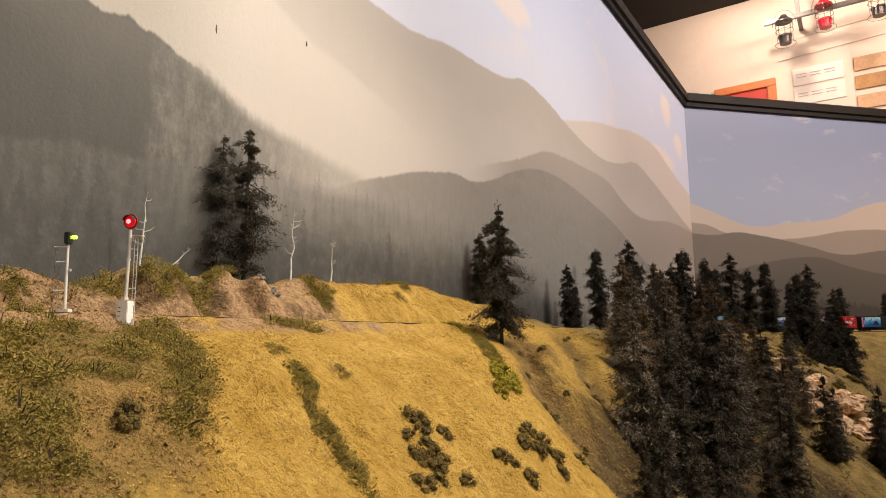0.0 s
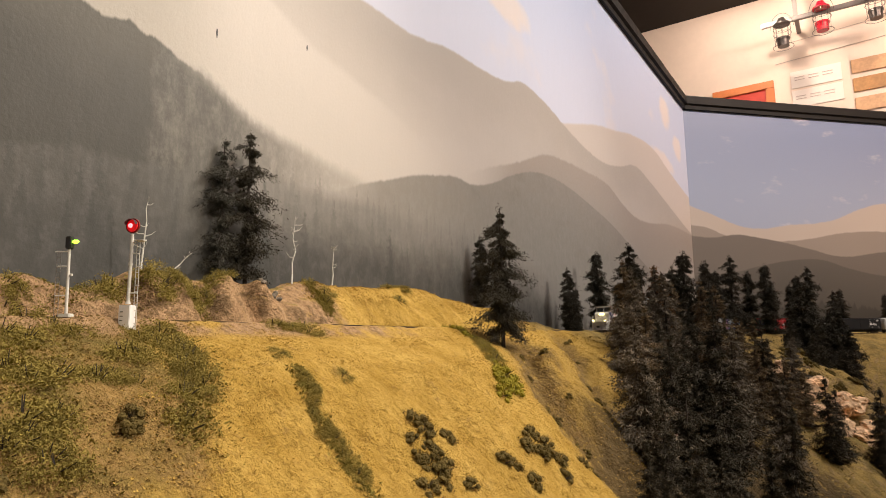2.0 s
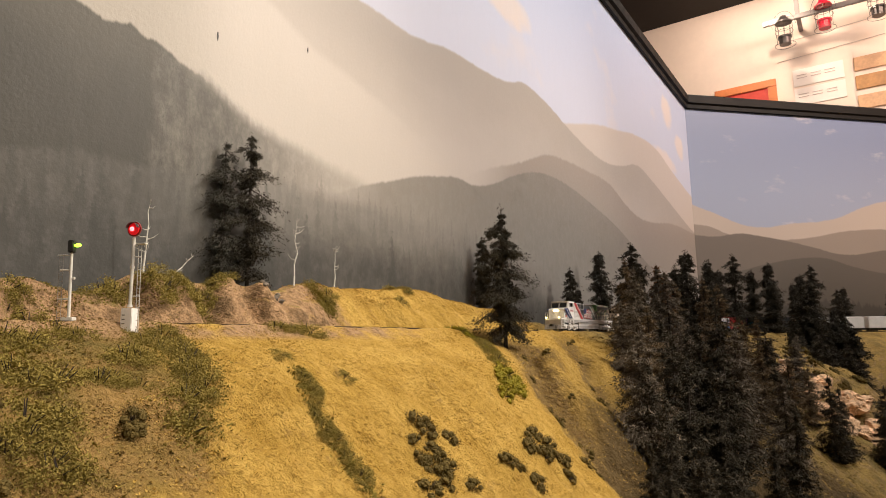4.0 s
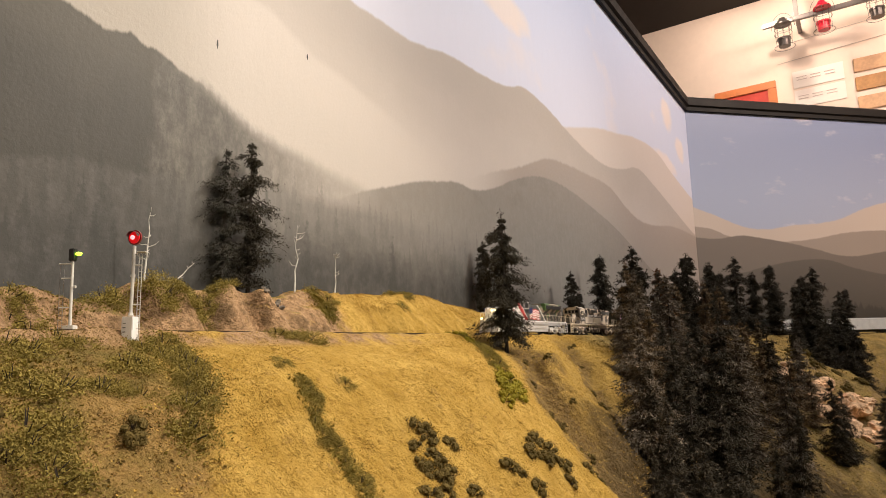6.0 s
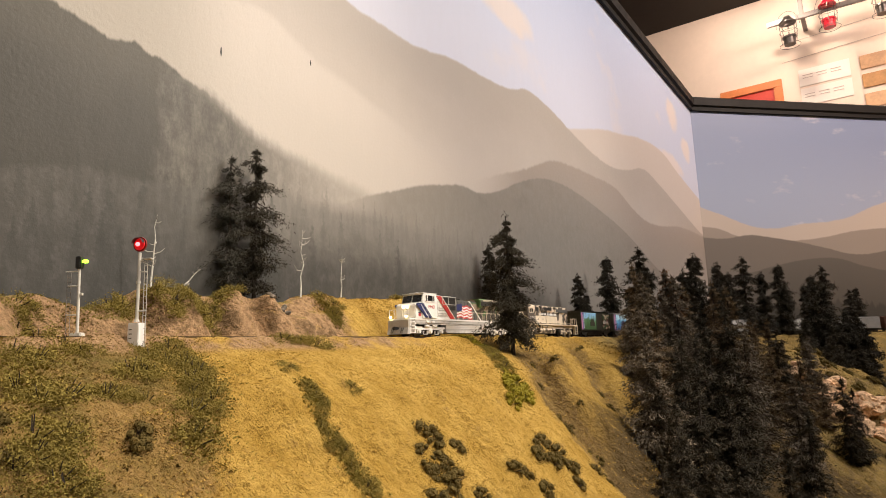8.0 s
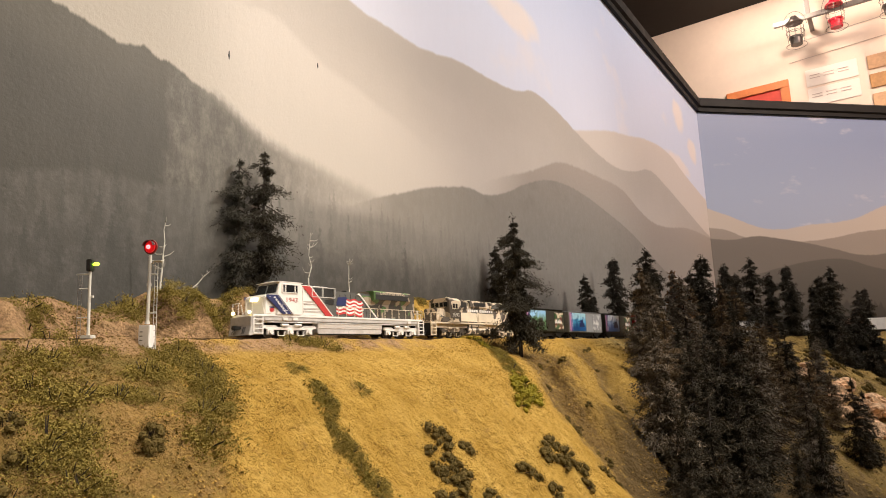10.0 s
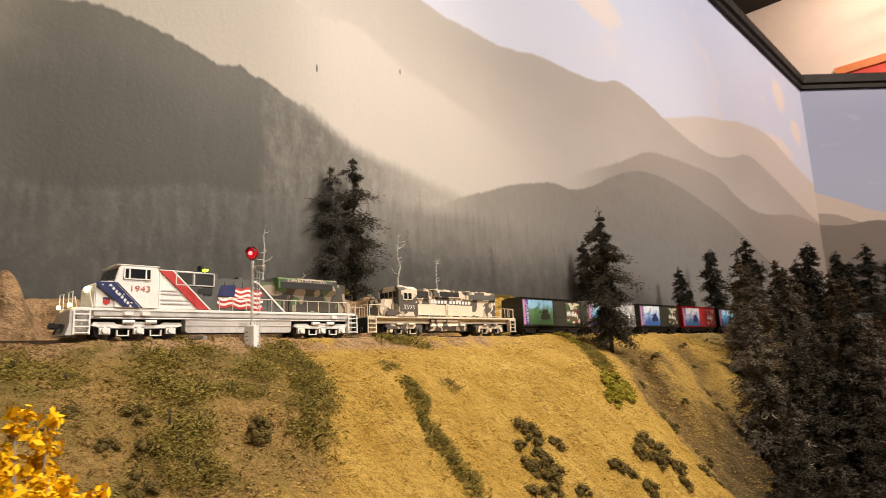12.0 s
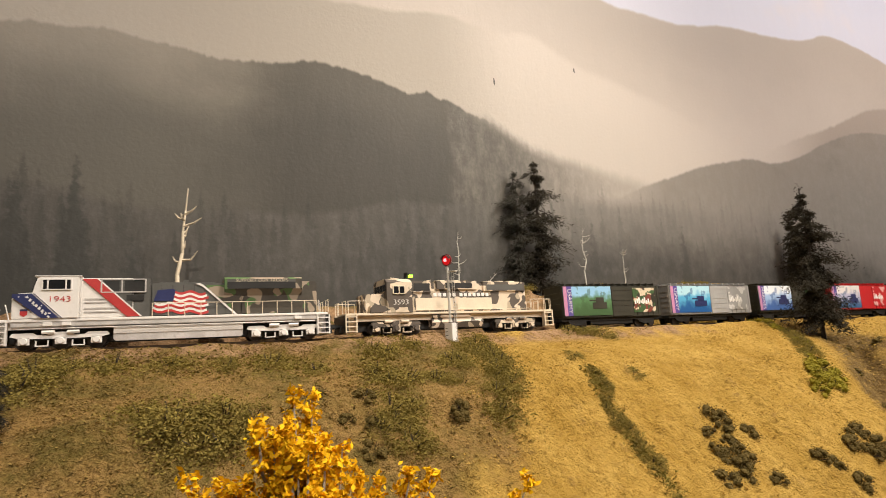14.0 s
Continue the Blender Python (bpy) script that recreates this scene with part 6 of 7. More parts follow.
        part("air_reservoir", rods([((0.0260, s * 0.0125, 0.0165), (-0.0150, s * 0.0125, 0.0165))], 0.0019, 10), M_DESERT, e)
        railing(e, [0.0455, 0.030, 0.014, -0.002, -0.018, -0.034, -0.050, -0.066, -0.0850], s * 0.0156, 0.0207, 0.0225, M_CREAM)
        railing(e, [-0.0870, -0.0960, -0.1040, -0.1110], s * 0.0156, 0.0207, 0.0318, M_CREAM)
        railing(e, [0.0940, 0.1000, 0.1110], s * 0.0156, 0.0207, 0.0318, M_CREAM)
        marks = [(0.0230 - 0.0052 * k, 0.0195 - 0.0052 * k, s * 0.0110 - 0.0002, s * 0.0110 + 0.0002, 0.0358, 0.0392) for k in range(5)] + [(-0.0060 - 0.0050 * k, -0.0094 - 0.0050 * k, s * 0.0110 - 0.0002, s * 0.0110 + 0.0002, 0.0358, 0.0392) for k in range(7)]
        part("name_bars", boxes(marks), M_WHITE, hood, "white block name bars")
    part("number_patch", boxes([(0.0490, 0.0725, 0.0168, 0.0170, 0.0255, 0.0350)], 0.0001), M_BROWNPATCH, cab)
    text_on("3593", 0.0068, M_WHITE, cab, (0.0600, 0.0172, 0.0300), 1.2, label="white road number")
    caps = bmesh.new()
    for k in range(3):
        rod(caps, (-0.045 - 0.014 * k, 0, 0.0505), (-0.045 - 0.014 * k, 0, 0.0522), 0.0055, 0.0052, 18)
    for k in range(2):
        rod(caps, (0.010 - 0.016 * k, 0, 0.0512), (0.010 - 0.016 * k, 0, 0.0526), 0.0060, 0.0056, 18)
    part("roof_fans", caps, M_CREAM, hood)
    part("exhaust_stack", boxes([(0.0205, 0.0240, -0.0022, 0.0022, 0.0495, 0.0530)], 0.0003), M_CREAM, hood)
    part("horn", rods([((0.056, 0.004, 0.0530), (0.064, 0.004, 0.0545)), ((0.056, 0.006, 0.0530), (0.062, 0.006, 0.0540)), ((0.060, 0.002, 0.0525), (0.060, 0.002, 0.0540))], 0.0006, 6), M_CREAM, cab)
    steps(e, 0.1085, 1, M_CREAM)
    steps(e, -0.1085, -1, M_CREAM)
    end_rails(e, 0.1130, 0.0207, 0.0318, M_CREAM)
    end_rails(e, -0.1130, 0.0207, 0.0318, M_CREAM)
    coupler(e, 0.1150, 1)
    coupler(e, -0.1150, -1)
    hose_set(e, 0.1145)
    hose_set(e, -0.1165)
    engine_truck(e, 0.0640, M_DESERT, 0.050)
    engine_truck(e, -0.0680, M_DESERT, 0.050)
    return e


def car_truck(car, x):
    bm = bmesh.new()
    for s in (-1, 1):
        prism(bm, [(x - 0.0125, 0.0075), (x - 0.0105, 0.0095), (x + 0.0105, 0.0095), (x + 0.0125, 0.0075), (x + 0.0105, 0.0050), (x + 0.0045, 0.0030), (x - 0.0045, 0.0030), (x - 0.0105, 0.0050)], s * 0.0108, s * 0.0130)
    box(bm, x - 0.0025, x + 0.0025, -0.0115, 0.0115, 0.0050, 0.0085)
    t = part("car_truck", bm, M_BLACK, car)
    part("truck_bolster", boxes([(x - 0.012, x + 0.012, -0.0060, 0.0060, 0.0022, 0.0085)], 0.0006), M_BLACK, t)
    for k in (-1, 1):
        wheelset(t, x + k * 0.0100, 0.0048, M_WHEEL)


def panel_art(name, kind):
    """Printed billboard: sky, sea or field with soft shapes."""
    g = Nodes(name)
    v = g.objc()
    x, _, z = g.xyz(v)
    n = g.noise(v, 60, 3)
    m = g.noise(v, 130, 2)
    low, mid, high = {"field": ((0.06, 0.12, 0.05), (0.10, 0.22, 0.10), (0.30, 0.55, 0.80)), "sea": ((0.02, 0.10, 0.30), (0.10, 0.40, 0.65), (0.45, 0.72, 0.85)), "air": ((0.05, 0.12, 0.35), (0.35, 0.50, 0.75), (0.80, 0.85, 0.92)), "red": ((0.05, 0.12, 0.25), (0.45, 0.45, 0.60), (0.75, 0.70, 0.70))}[kind]
    f = g.math("ADD", z, g.math("MULTIPLY", g.math("SUBTRACT", n, 0.5), 0.03))
    col = g.mix(g.ramp(f, 0.018, 0.028), low, mid)
    col = g.mix(g.ramp(f, 0.030, 0.038), col, high)
    col = g.mix(g.math("MULTIPLY", g.ramp(m, 0.56, 0.62), 0.6), col, low)
    return g.done(col, 0.35)


def blotch_art(name, back, colours):
    g = Nodes(name)
    v = g.objc()
    col = back
    for k, c in enumerate(colours):
        w = g.noise(g.node("VectorMath", v, (0.4 * k, 0.1, 0.9 * k), operation="ADD"), 110, 1.5, 0.5, 0.6)
        col = g.mix(g.ramp(w, 0.52, 0.54), col, c)
    return g.done(col, 0.45)


M_SKYBLUE = paint("pale_blue_print", (0.45, 0.62, 0.80), 0.4, 0.1, 60)
M_PURPLE = paint("purple_print_strip", (0.10, 0.07, 0.30), 0.4, 0.1, 60)
M_PINK = paint("pink_print_strip", (0.55, 0.25, 0.42), 0.4, 0.2, 400)
BODY = {"olive": paint("olive_drab_car_paint", (0.035, 0.033, 0.022), 0.5, 0.15, 60), "grey": paint("light_grey_car_paint", (0.36, 0.36, 0.36), 0.5, 0.1, 60), "red": paint("bright_red_car_paint", (0.52, 0.02, 0.025), 0.4, 0.08, 60), "white": paint("white_car_paint", (0.75, 0.74, 0.72), 0.5, 0.08, 60, grime=0.15), "brown": paint("brown_car_paint", (0.13, 0.06, 0.04), 0.6, 0.2, 60, grime=0.2), "black": paint("black_car_paint", (0.02, 0.02, 0.022), 0.5, 0.15, 60), "concrete": paint("weathered_grey_car_paint", (0.30, 0.29, 0.28), 0.6, 0.12, 60, grime=0.25)}


def boxcar(colour, art, strip, blotch, label):
    e = empty("boxcar", label, "boxcar", "freight cars of the train")
    L = SPAN / 2 - 0.0075
    body = part("body", boxes([(-L, L, -0.0162, 0.0162, 0.0105, 0.0455)], 0.0006), BODY[colour], e)
    roof = bmesh.new()
    ring = [(-0.0166, 0.0455), (0, 0.0480), (0.0166, 0.0455)]
    va = [roof.verts.new((-L - 0.0006, y, z)) for y, z in ring]
    vb = [roof.verts.new((L + 0.0006, y, z)) for y, z in ring]
    roof.faces.new(va)
    roof.faces.new(vb[::-1])
    for k in range(3):
        roof.faces.new((va[k], vb[k], vb[(k + 1) % 3], va[(k + 1) % 3]))
    bmesh.ops.recalc_face_normals(roof, faces=roof.faces)
    roof = part("roof", roof, BODY[colour], e)
    rib = mesh_of(boxes([(-0.0006, 0.0006, -0.0150, 0.0150, 0.0460, 0.0484)]), BODY[colour])
    for k in range(14):
        ob = new("roof_rib", rib)
        ob.parent = roof
        ob.location.x = -L + 0.006 + k * (2 * L - 0.012) / 13
    part("underframe", boxes([(-L, L, -0.0125, 0.0125, 0.0072, 0.0105), (-0.030, 0.030, -0.0110, 0.0110, 0.0034, 0.0072)], 0.0003), M_BLACK, e)
    for s in (-1, 1):
        part("end_ribs", boxes([(s * (L + 0.0004) - 0.0006, s * (L + 0.0004) + 0.0006, -0.0145, 0.0145, z, z + 0.0016) for z in (0.014, 0.020, 0.026, 0.032, 0.038)], 0.0004), BODY[colour], e)
        y = s * 0.0164
        door = part("sliding_door", boxes([(-0.0260, 0.0020, y - 0.0006, y + 0.0006, 0.0115, 0.0440)], 0.0003), BODY[colour], e)
        part("door_ribs", boxes([(-0.0250, 0.0010, s * 0.0171 - 0.0002, s * 0.0171 + 0.0002, z, z + 0.0008) for z in (0.0170, 0.0230, 0.0290, 0.0350, 0.0400)]), BODY[colour], door)
        part("side_ribs", boxes([(x - 0.0003, x + 0.0003, y - 0.0003, y + 0.0003, 0.0115, 0.0450) for x in (-0.066, -0.058, -0.050, -0.042, -0.034)]), BODY[colour], e)
        part("ladder", rods([((s * x, y + s * 0.0006, 0.0105), (s * x, y + s * 0.0006, 0.0455)) for x in (L - 0.0005, L - 0.0050)] + [((s * (L - 0.0005), y + s * 0.0006, 0.012 + 0.0047 * k), (s * (L - 0.0050), y + s * 0.0006, 0.012 + 0.0047 * k)) for k in range(8)], 0.00022, 4), BODY[colour], e)
    if art:
        card = part("billboard", boxes([(0.0030, L - 0.0015, 0.0166, 0.0172, 0.0130, 0.0447)]), art, e, "printed picture panel")
        part("picture_shape", boxes([(0.0100, 0.0300, 0.0172, 0.0175, 0.0200, 0.0270), (0.0140, 0.0250, 0.0172, 0.0175, 0.0270, 0.0325), (0.0250, 0.0340, 0.0172, 0.0175, 0.0285, 0.0300)], 0.0012), BODY["olive"] if colour == "olive" and strip == "USARMY" else M_NAVY, card)
        side = part("name_strip", boxes([(L - 0.0125, L - 0.0060, 0.0172, 0.0176, 0.0130, 0.0447)]), M_PURPLE, card)
        part("pink_strip", boxes([(L - 0.0060, L - 0.0015, 0.0172, 0.0176, 0.0130, 0.0447)]), M_PINK, card)
        text_on(strip, 0.0070, M_WHITE, side, (L - 0.0093, 0.01765, 0.0288), 1.0, False, label="white capital lettering down the panel")
    if blotch:
        part("painted_emblem", boxes([(-0.0620, -0.0290, 0.0163, 0.0167, 0.0150, 0.0430)], 0.0002), blotch, e, "irregular cream and brown blotches")
        bars = [(-0.0310 - 0.0028 * k, -0.0330 - 0.0028 * k, 0.0167, 0.0169, 0.0245 + 0.0012 * (k % 2), 0.0285 + 0.0018 * (k % 3)) for k in range(8)]
        part("script_marks", boxes(bars), M_WHITE, e, "white illegible script marks")
    car_truck(e, -0.049)
    car_truck(e, 0.049)
    coupler(e, -0.0720, -1)
    coupler(e, 0.0720, 1)
    return e


SPAN = 0.1545
ART = {k: panel_art(k + "_print", k) for k in ("field", "sea", "air", "red")}
CAMO_BLOTCH = blotch_art("camo_emblem_print", (0.035, 0.033, 0.022), [(0.62, 0.50, 0.36), (0.20, 0.05, 0.035), (0.70, 0.60, 0.45), (0.05, 0.11, 0.04)])
GREY_BLOTCH = blotch_art("white_emblem_print", (0.36, 0.36, 0.36), [(0.62, 0.61, 0.60)])
RED_BLOTCH = blotch_art("pink_emblem_print", (0.52, 0.02, 0.025), [(0.70, 0.38, 0.36)])
DARK_BLOTCH = blotch_art("pale_emblem_print", (0.02, 0.02, 0.022), [(0.70, 0.68, 0.62), (0.02, 0.02, 0.022)])

CARS = [
    ("olive", ART["field"], "USARMY", CAMO_BLOTCH, "olive drab model boxcar with a printed picture panel"),
    ("grey", ART["sea"], "USNAVY", GREY_BLOTCH, "light grey model boxcar with a blue picture panel"),
    ("olive", ART["air"], "MARINES", CAMO_BLOTCH, "olive model boxcar with a pale blue picture panel"),
    ("red", ART["red"], "USA", RED_BLOTCH, "bright red model boxcar with a picture panel"),
    ("black", ART["sea"], "USA", DARK_BLOTCH, "dark model boxcar with a blue picture panel"),
    ("black", None, "", DARK_BLOTCH, "dark model boxcar with pale emblem blotches"),
    ("white", None, "", None, "plain white model boxcar in the freight train"),
    ("white", None, "", None, "plain white model boxcar in the freight train"),
    ("white", None, "", None, "plain white model boxcar in the freight train"),
    ("concrete", None, "", None, "weathered grey model boxcar in the freight train"),
    ("brown", None, "", None, "brown model boxcar in the freight train"),
    ("white", None, "", None, "plain white model boxcar in the freight train"),
    ("concrete", None, "", None, "weathered grey model boxcar in the freight train"),
]
TRAIN = [(build_white_engine(), 0.130, 0.150), (build_camo_engine(), 0.261 + 0.1205, 0.132)]
for n, row in enumerate(CARS):
    TRAIN.append((boxcar(*row), 0.5025 + SPAN * (n + 0.5), 0.098))

# ---- line-side signals ----
M_MAST = paint("silver_mast_paint", (0.62, 0.60, 0.56), 0.45, 0.12, 150, grime=0.1)


def ladder_bits(bm, x, y, z0, z1, w):
    for s in (-1, 1):
        rod(bm, (x + s * w, y, z0), (x + s * w, y, z1), 0.00028, None, 5)
    n = int((z1 - z0) / 0.0042)
    for k in range(n):
        z = z0 + 0.003 + k * 0.0042
        rod(bm, (x - w, y, z), (x + w, y, z), 0.0002, None, 4)


def red_signal():
    x, y = -0.4311, 0.2225
    e = empty("searchlight_signal", "silver model searchlight signal mast showing red", "signal")
    e.matrix_basis = pose(x, y, ground_z(x, y) - 0.0005, 0, 0, 22)
    part("base_cabinet", boxes([(-0.0045, 0.0045, -0.0034, 0.0030, -0.002, 0.0150)], 0.0004), M_WHITE, e, "white relay cabinet")
    part("cabinet_vents", boxes([(-0.003, -0.0008, -0.0037, -0.0034, z, z + 0.0006) for z in (0.004, 0.007, 0.010)] + [(-0.0048, -0.0045, -0.0032, 0.0032, 0.0108, 0.0112)]), M_GREY, e)
    mast = bmesh.new()
    rod(mast, (0, 0, 0.0145), (0, 0, 0.0600), 0.0012, 0.0011, 12)
    rod(mast, (0, 0, 0.0145), (0, 0, 0.0165), 0.0019, 0.0014, 12)
    rod(mast, (0, 0, 0.0395), (0, 0, 0.0412), 0.0016, 0.0016, 12)
    part("mast", mast, M_MAST, e)
    lad = bmesh.new()
    for y0 in (0.0048,):
        for s in (-1, 1):
            rod(lad, (0.0055 + s * 0.0012, 0.001, -0.002), (0.0047 + s * 0.0012, 0.001, 0.0545), 0.00026, None, 5)
        for k in range(13):
            z = 0.002 + 0.0041 * k
            c = 0.0055 - 0.0008 * z / 0.0545
            rod(lad, (c - 0.0012, 0.001, z), (c + 0.0012, 0.001, z), 0.0002, None, 4)
    part("ladder", lad, M_MAST, e)
    for row in (((0, 0, 0.0215), (0.0065, 0.001, 0.0215)), ((0, 0, 0.0475), (0.0060, 0.001, 0.0470)), ((0.002, 0, 0.0560), (0.0095, 0.001, 0.0550)), ((0, 0, 0.0545), (0.003, 0, 0.0545))):
        part("bracket", rods([row], 0.0005, 6), M_MAST, e)
    part("platform", boxes([(0.0035, 0.0100, -0.0015, 0.0025, 0.0552, 0.0560)], 0.0002), M_MAST, e)
    head = bmesh.new()
    rod(head, (0, -0.0008, 0.0655), (0, 0.0006, 0.0655), 0.0062, 0.0062, 28)
    rod(head, (0, 0.0006, 0.0655), (0, 0.0045, 0.0655), 0.0030, 0.0024, 16)
    h = part("target_disc", head, M_REDLAMP_RIM, e, "round target glowing red")
    lens = bmesh.new()
    rod(lens, (0, -0.0016, 0.0655), (0, -0.0008, 0.0655), 0.0048, 0.0052, 24)
    part("lens", lens, M_REDLAMP, h, "glowing red lens")
    core = bmesh.new()
    bmesh.ops.create_uvsphere(core, u_segments=14, v_segments=8, radius=0.0019, matrix=Matrix.Translation((-0.0010, -0.0018, 0.0655)))
    part("bulb", core, M_REDCORE, h, "bright lamp core")
    hood = bmesh.new()
    for k in range(9):
        a, b = math.pi * (0.05 + 0.1 * k), math.pi * (0.05 + 0.1 * (k + 1))
        if k < 9:
            q = [hood.verts.new((0.0052 * math.cos(t), d, 0.0655 + 0.0052 * math.sin(t))) for t, d in ((a, -0.0012), (b, -0.0012), (b, -0.0046), (a, -0.0046))]
            hood.faces.new(q)
    part("hood", hood, M_BLACK, h)
    for o in e.children:
        if o.name.split('.')[0] in ('mast', 'ladder', 'bracket', 'platform', 'target_disc'):
            o.scale = (1, 1, 1.09)
    h.scale, h.location = (0.86, 0.86, 0.86), (0, 0, 0.0059 + 0.14 * 0.0655)


M_REDLAMP_RIM = paint("dark_red_lit_disc", (0.22, 0.012, 0.012), 0.4, 0.15, 100)
red_signal()


def green_signal():
    x, y = -0.530, 0.2285
    e = empty("searchlight_signal", "small silver model signal mast showing green", "signal")
    e.matrix_basis = pose(x, y, 1.4185, 0, 1.5, 214)
    part("foot", boxes([(-0.0045, 0.0045, -0.0035, 0.0035, -0.006, 0.0070)], 0.0006), M_MAST, e)
    mast = bmesh.new()
    rod(mast, (0, 0, 0.0070), (0, 0, 0.0590), 0.0012, 0.0010, 12)
    part("mast", mast, M_MAST, e)
    lad = bmesh.new()
    for s in (-1, 1):
        rod(lad, (0.0075 + s * 0.0016, 0.001, 0.0), (0.0075 + s * 0.0016, 0.001, 0.0560), 0.00022, None, 5)
    for k in range(13):
        rod(lad, (0.0059, 0.001, 0.003 + 0.0041 * k), (0.0091, 0.001, 0.003 + 0.0041 * k), 0.00018, None, 4)
    part("ladder", lad, M_STEEL, e)
    for row in (((0, 0, 0.0215), (0.0088, 0.001, 0.0215)), ((0, 0, 0.0450), (0.0080, 0.001, 0.0450)), ((-0.001, 0, 0.0570), (0.0105, 0.001, 0.0570))):
        part("bracket", rods([row], 0.0006, 6), M_MAST, e)
    part("side_lamp", boxes([(-0.0035, -0.0015, -0.001, 0.001, 0.0370, 0.0390)], 0.0003), M_MAST, e)
    head = part("signal_head", boxes([(-0.0022, 0.0022, -0.0028, 0.0028, 0.0590, 0.0690)], 0.0006), M_BLACK, e, "black signal head")
    lamp = bmesh.new()
    bmesh.ops.create_uvsphere(lamp, u_segments=14, v_segments=8, radius=0.0019, matrix=Matrix.Translation((-0.0046, 0, 0.0648)) @ Matrix.Diagonal((1.4, 1, 0.8, 1)))
    part("lens", lamp, M_GREENLAMP, head, "glowing yellow-green lens")


green_signal()

# ---- gallery wall beyond the backdrop ----
M_ORANGE_FRAME = paint("orange_wood_frame", (0.62, 0.20, 0.06), 0.5, 0.1, 20)
M_POSTER_RED = paint("red_poster", (0.55, 0.05, 0.03), 0.5, 0.1, 8)
M_PAPER = paint("white_paper_panel", (0.80, 0.74, 0.68), 0.7, 0.03, 6)
M_WOODSIGN = paint("tan_wood_sign", (0.45, 0.24, 0.09), 0.6, 0.25, 9)
M_WOODPALE = paint("pale_wood_sign", (0.58, 0.36, 0.20), 0.6, 0.2, 9)
M_PRINT = paint("grey_print", (0.52, 0.44, 0.40), 0.7, 0.1, 20)
M_LANTERN = paint("dark_lantern_metal", (0.09, 0.08, 0.075), 0.35, 0.2, 15, metal=0.7)
M_LANTERN_RED = paint("red_lantern_enamel", (0.55, 0.01, 0.03), 0.3, 0.1, 15)
M_BARGREY = paint("grey_steel_bar", (0.20, 0.18, 0.17), 0.4, 0.1, 15, metal=0.6)
FACE = 4.3


def lantern(x, y, z, metal, label):
    e = empty("railroad_lantern", label, "lantern", "hanging lanterns")
    e.matrix_basis = pose(x, y, z)
    cap = bmesh.new()
    for a, b, r0, r1 in ((0.115, 0.135, 0.030, 0.024), (0.085, 0.115, 0.055, 0.034), (0.075, 0.085, 0.062, 0.062)):
        rod(cap, (0, 0, a), (0, 0, b), r0, r1, 20)
    part("cap", cap, metal, e)
    fount = bmesh.new()
    rod(fount, (0, 0, -0.11), (0, 0, -0.055), 0.042, 0.046, 20)
    rod(fount, (0, 0, -0.055), (0, 0, -0.04), 0.052, 0.052, 20)
    part("oil_fount", fount, metal, e)
    cage = bmesh.new()
    for k in range(8):
        a = 6.2832 * k / 8
        rod(cage, (0.055 * math.cos(a), 0.055 * math.sin(a), -0.10), (0.062 * math.cos(a), 0.062 * math.sin(a), 0.08), 0.0016, None, 5)
    for z0, r in ((-0.115, 0.075), (0.0, 0.066), (0.04, 0.064)):
        for k in range(20):
            a, b = 6.2832 * k / 20, 6.2832 * (k + 1) / 20
            rod(cage, (r * math.cos(a), r * math.sin(a), z0), (r * math.cos(b), r * math.sin(b), z0), 0.0018, None, 5)
    part("wire_cage", cage, M_LANTERN, e)
    bail = bmesh.new()
    for k in range(12):
        a, b = math.pi * k / 12, math.pi * (k + 1) / 12
        rod(bail, (0.085 * math.cos(a), 0, 0.05 + 0.13 * math.sin(a)), (0.085 * math.cos(b), 0, 0.05 + 0.13 * math.sin(b)), 0.0018, None, 5)
    part("bail", bail, M_LANTERN, e)
    e.scale = (0.74, 0.74, 0.74)


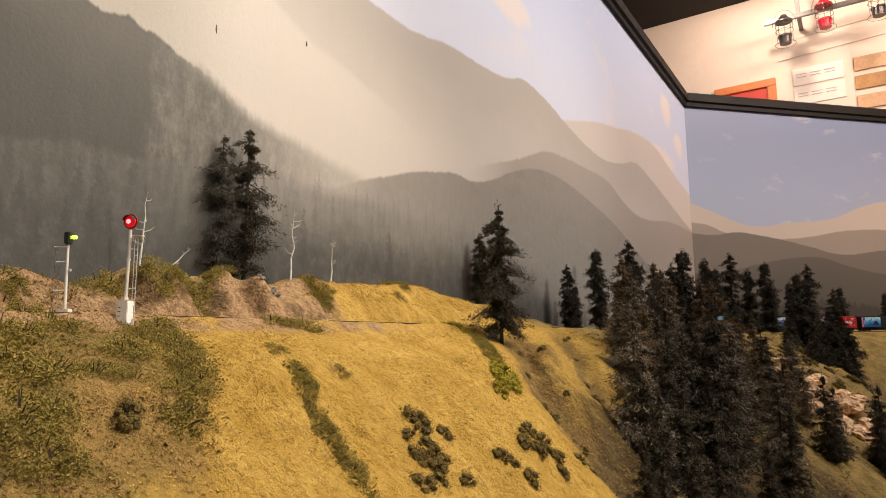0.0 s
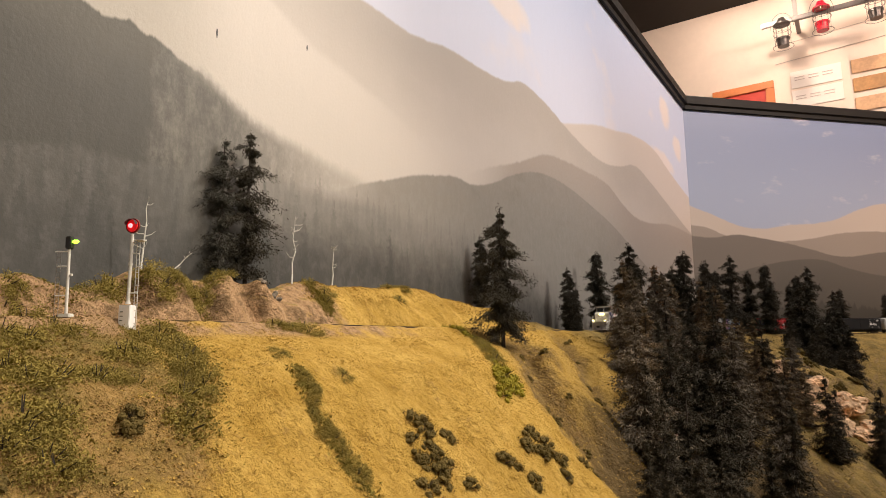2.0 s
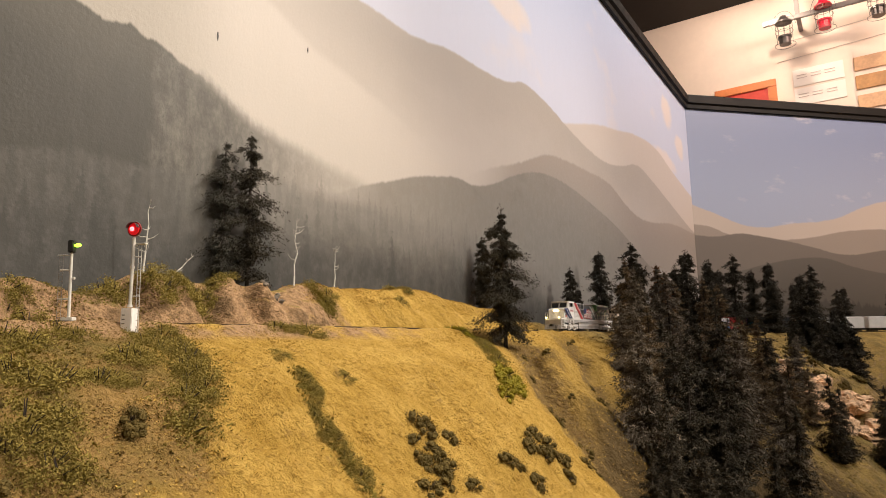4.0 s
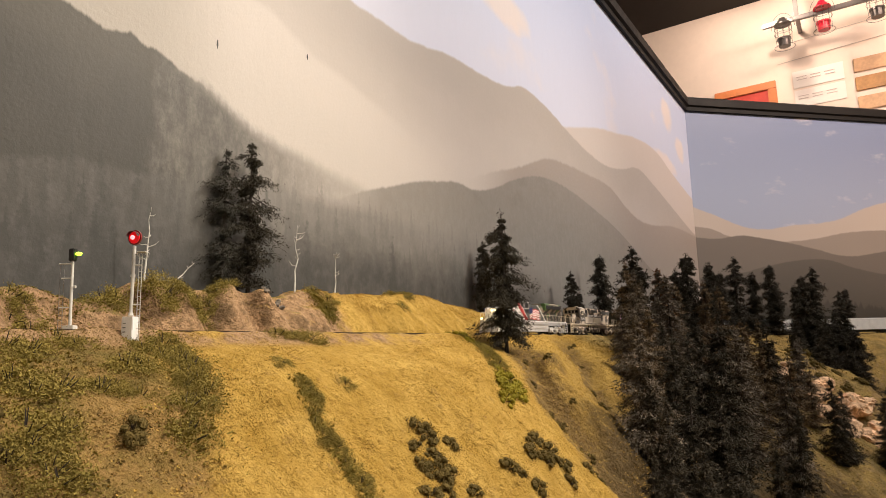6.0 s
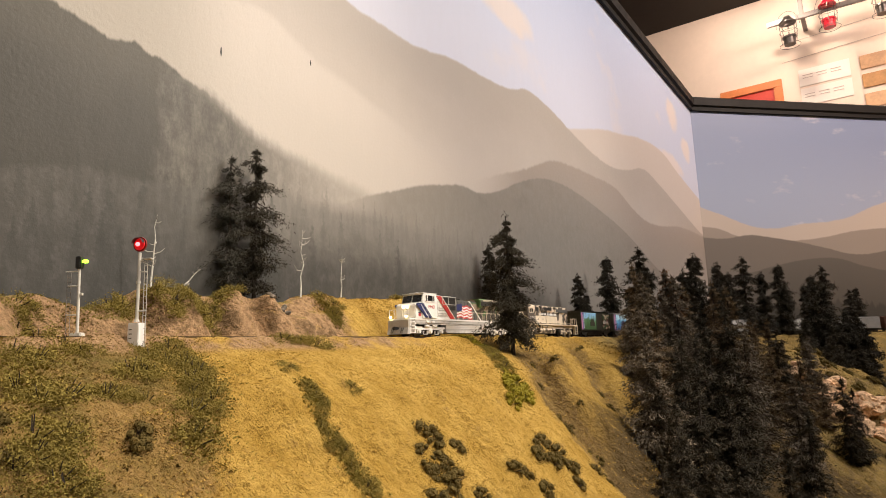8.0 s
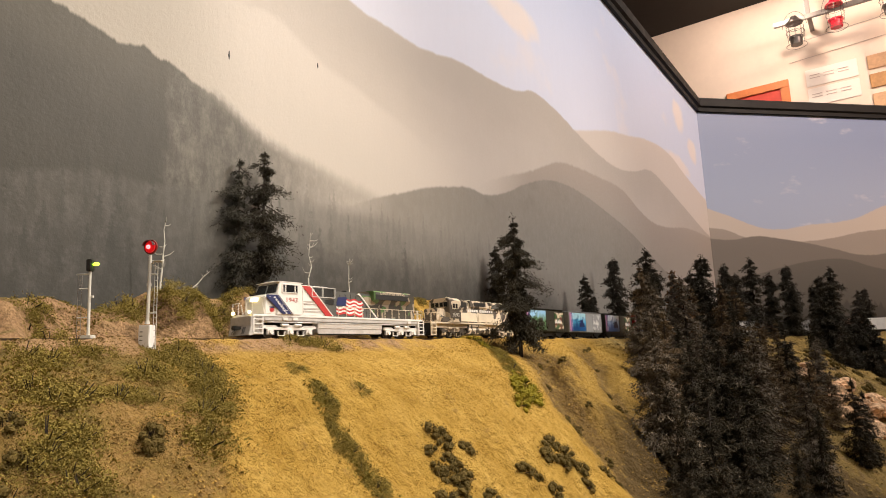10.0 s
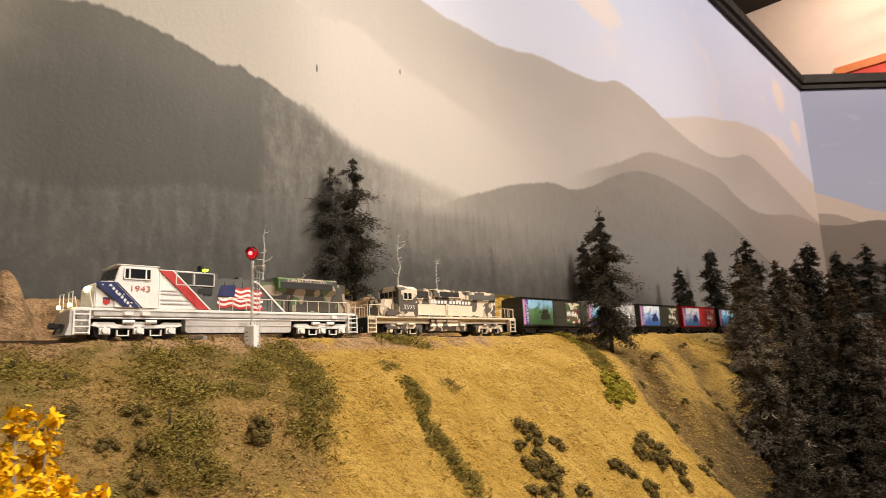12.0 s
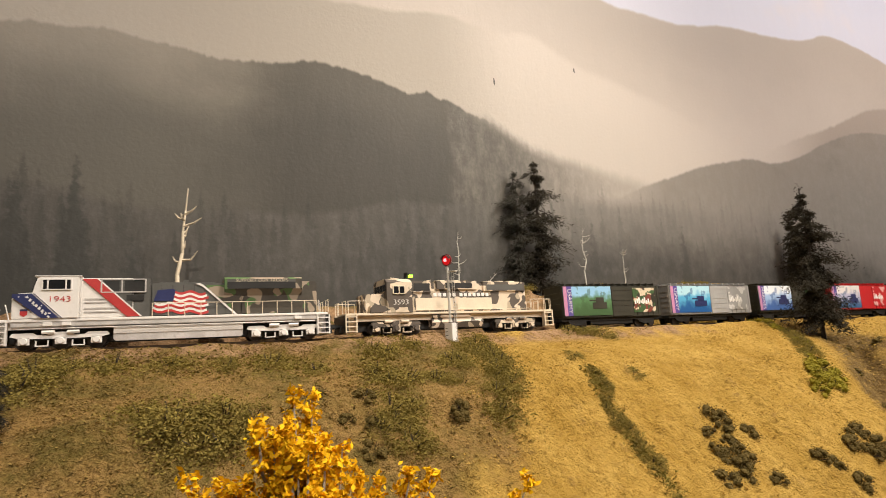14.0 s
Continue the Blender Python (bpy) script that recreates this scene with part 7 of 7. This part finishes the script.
def gallery():
    rail = empty("lantern_rail", "grey steel rail that carries lanterns on the wall", "rail")
    part("bar", boxes([(-0.34, 1.4, 4.08, 4.10, 3.315, 3.345)], 0.003), M_BARGREY, rail)
    part("arm", boxes([(x - 0.012, x + 0.012, 4.10, 4.3, 3.320, 3.340) for x in (-0.15, 0.85)], 0.002), M_BARGREY, rail)
    part("post", boxes([(-0.165, -0.14, 4.08, 4.10, 3.345, 3.62)], 0.002), M_BARGREY, rail)
    lantern(-0.228, 4.05, 3.235, M_LANTERN, "dark steel railroad lantern hanging from the rail")
    lantern(-0.02, 4.05, 3.275, M_LANTERN_RED, "red enamelled railroad lantern hanging from the rail")
    lantern(0.238, 4.05, 3.27, M_LANTERN, "dark steel railroad lantern hanging from the rail")
    pic = empty("framed_poster", "orange wooden frame round a red poster", "picture")
    x0, x1, z0, z1 = -0.68, -0.315, 2.62, 3.045
    part("frame", boxes([(x0, x1, FACE - 0.025, FACE - 0.001, z1 - 0.05, z1), (x0, x1, FACE - 0.025, FACE - 0.001, z0, z0 + 0.05), (x0, x0 + 0.05, FACE - 0.025, FACE - 0.001, z0 + 0.05, z1 - 0.05), (x1 - 0.05, x1, FACE - 0.025, FACE - 0.001, z0 + 0.05, z1 - 0.05)], 0.003), M_ORANGE_FRAME, pic)
    part("poster", boxes([(x0 + 0.05, x1 - 0.05, FACE - 0.012, FACE - 0.002, z0 + 0.05, z1 - 0.05)]), M_POSTER_RED, pic)
    disc = bmesh.new()
    rod(disc, (-0.52, FACE - 0.014, 2.86), (-0.52, FACE - 0.011, 2.86), 0.085, 0.085, 28)
    part("white_disc", disc, M_PAPER, pic)
    for n, (z0, z1) in enumerate(((2.985, 3.075), (2.86, 2.95))):
        p = tagged(new("caption_panel", mesh_of(boxes([(-0.22, 0.05, FACE - 0.006, FACE - 0.001, z0 - 0.02, z1)], 0.001), M_PAPER)), "white caption panel with small print fixed to wall", "panel")
        bars = [(-0.20 + 0.075 * k, -0.145 + 0.075 * k, FACE - 0.009, FACE - 0.006, z0 + 0.03, z0 + 0.034) for k in range(3)] + [(-0.20 + 0.075 * k, -0.145 + 0.075 * k, FACE - 0.009, FACE - 0.006, z0 + 0.048, z0 + 0.052) for k in range(3)]
        part("print_marks", boxes(bars), M_PRINT, p, "grey illegible print marks")
    for n, z in enumerate((2.995, 2.878, 2.755)):
        s = tagged(new("wooden_sign", mesh_of(boxes([(0.10, 0.95, FACE - 0.010, FACE - 0.001, z - 0.012, z + 0.075)], 0.003), (M_WOODPALE, M_WOODSIGN, M_WOODPALE)[n])), "long tan wooden sign board fixed to wall", "sign", "wooden sign boards")
    for z in (3.30, 3.18):
        tagged(new("wall_wire", mesh_of(rods([((-0.30, FACE - 0.004, z - 0.03), (0.9, FACE - 0.004, z + 0.03))], 0.0018, 5), M_PRINT)), "thin grey wire strung along the wall", "wire")
    lamp = empty("ceiling_light", "glowing white ceiling light strip", "light")
    part("housing", boxes([(-0.42, -0.22, 3.70, 3.86, 3.60, 3.625)], 0.004), M_BARGREY, lamp)
    part("diffuser", boxes([(-0.41, -0.23, 3.71, 3.85, 3.585, 3.60)], 0.003), glow("lamp_diffuser_glow", (1.0, 0.93, 0.85), 6), lamp)


gallery()


def paint_chips():
    for y, z, h in ((0.549, 1.808, 0.0075), (0.406, 1.769, 0.011)):
        bm = bmesh.new()
        prism(bm, [(-0.0004, 0.0), (0.0006, 0.0005), (0.0011, -h * 0.6), (0.0004, -h), (-0.0009, -h * 0.55)], 0.0, 0.0006)
        ob = new("paint_chip", mesh_of(bm, M_BLACK))
        ob.matrix_basis = pose(WALL_X + 0.0006, y, z, 0, 0, 90)
        tagged(ob, "small dark chip in the mural paint", "paint chip")


paint_chips()


def front_run(t):
    """Run of the leading coupler along the line: the train rolls on at a steady 0.114 m/s."""
    return float(np.interp(t, [-1, 3.0, 6.5, 7.5, 10.5, 11.0, 12.0, 13.2, 15.0], [1.7646, 1.3114, 0.9148, 0.8010, 0.4520, 0.3960, 0.2755, 0.1355, -0.0702]))


def motions():
    for car, mid, base in TRAIN:
        rows = []
        for k in range(29):
            t = k * 0.5
            s = front_run(t) + mid
            a, b = on_line(s - base / 2), on_line(s + base / 2)
            c, h = (a + b) / 2, a - b
            rows.append((t, pose(c.x, c.y, RAIL, 0, 0, math.degrees(math.atan2(h.y, h.x)))))
        walk(car, rows)


motions()
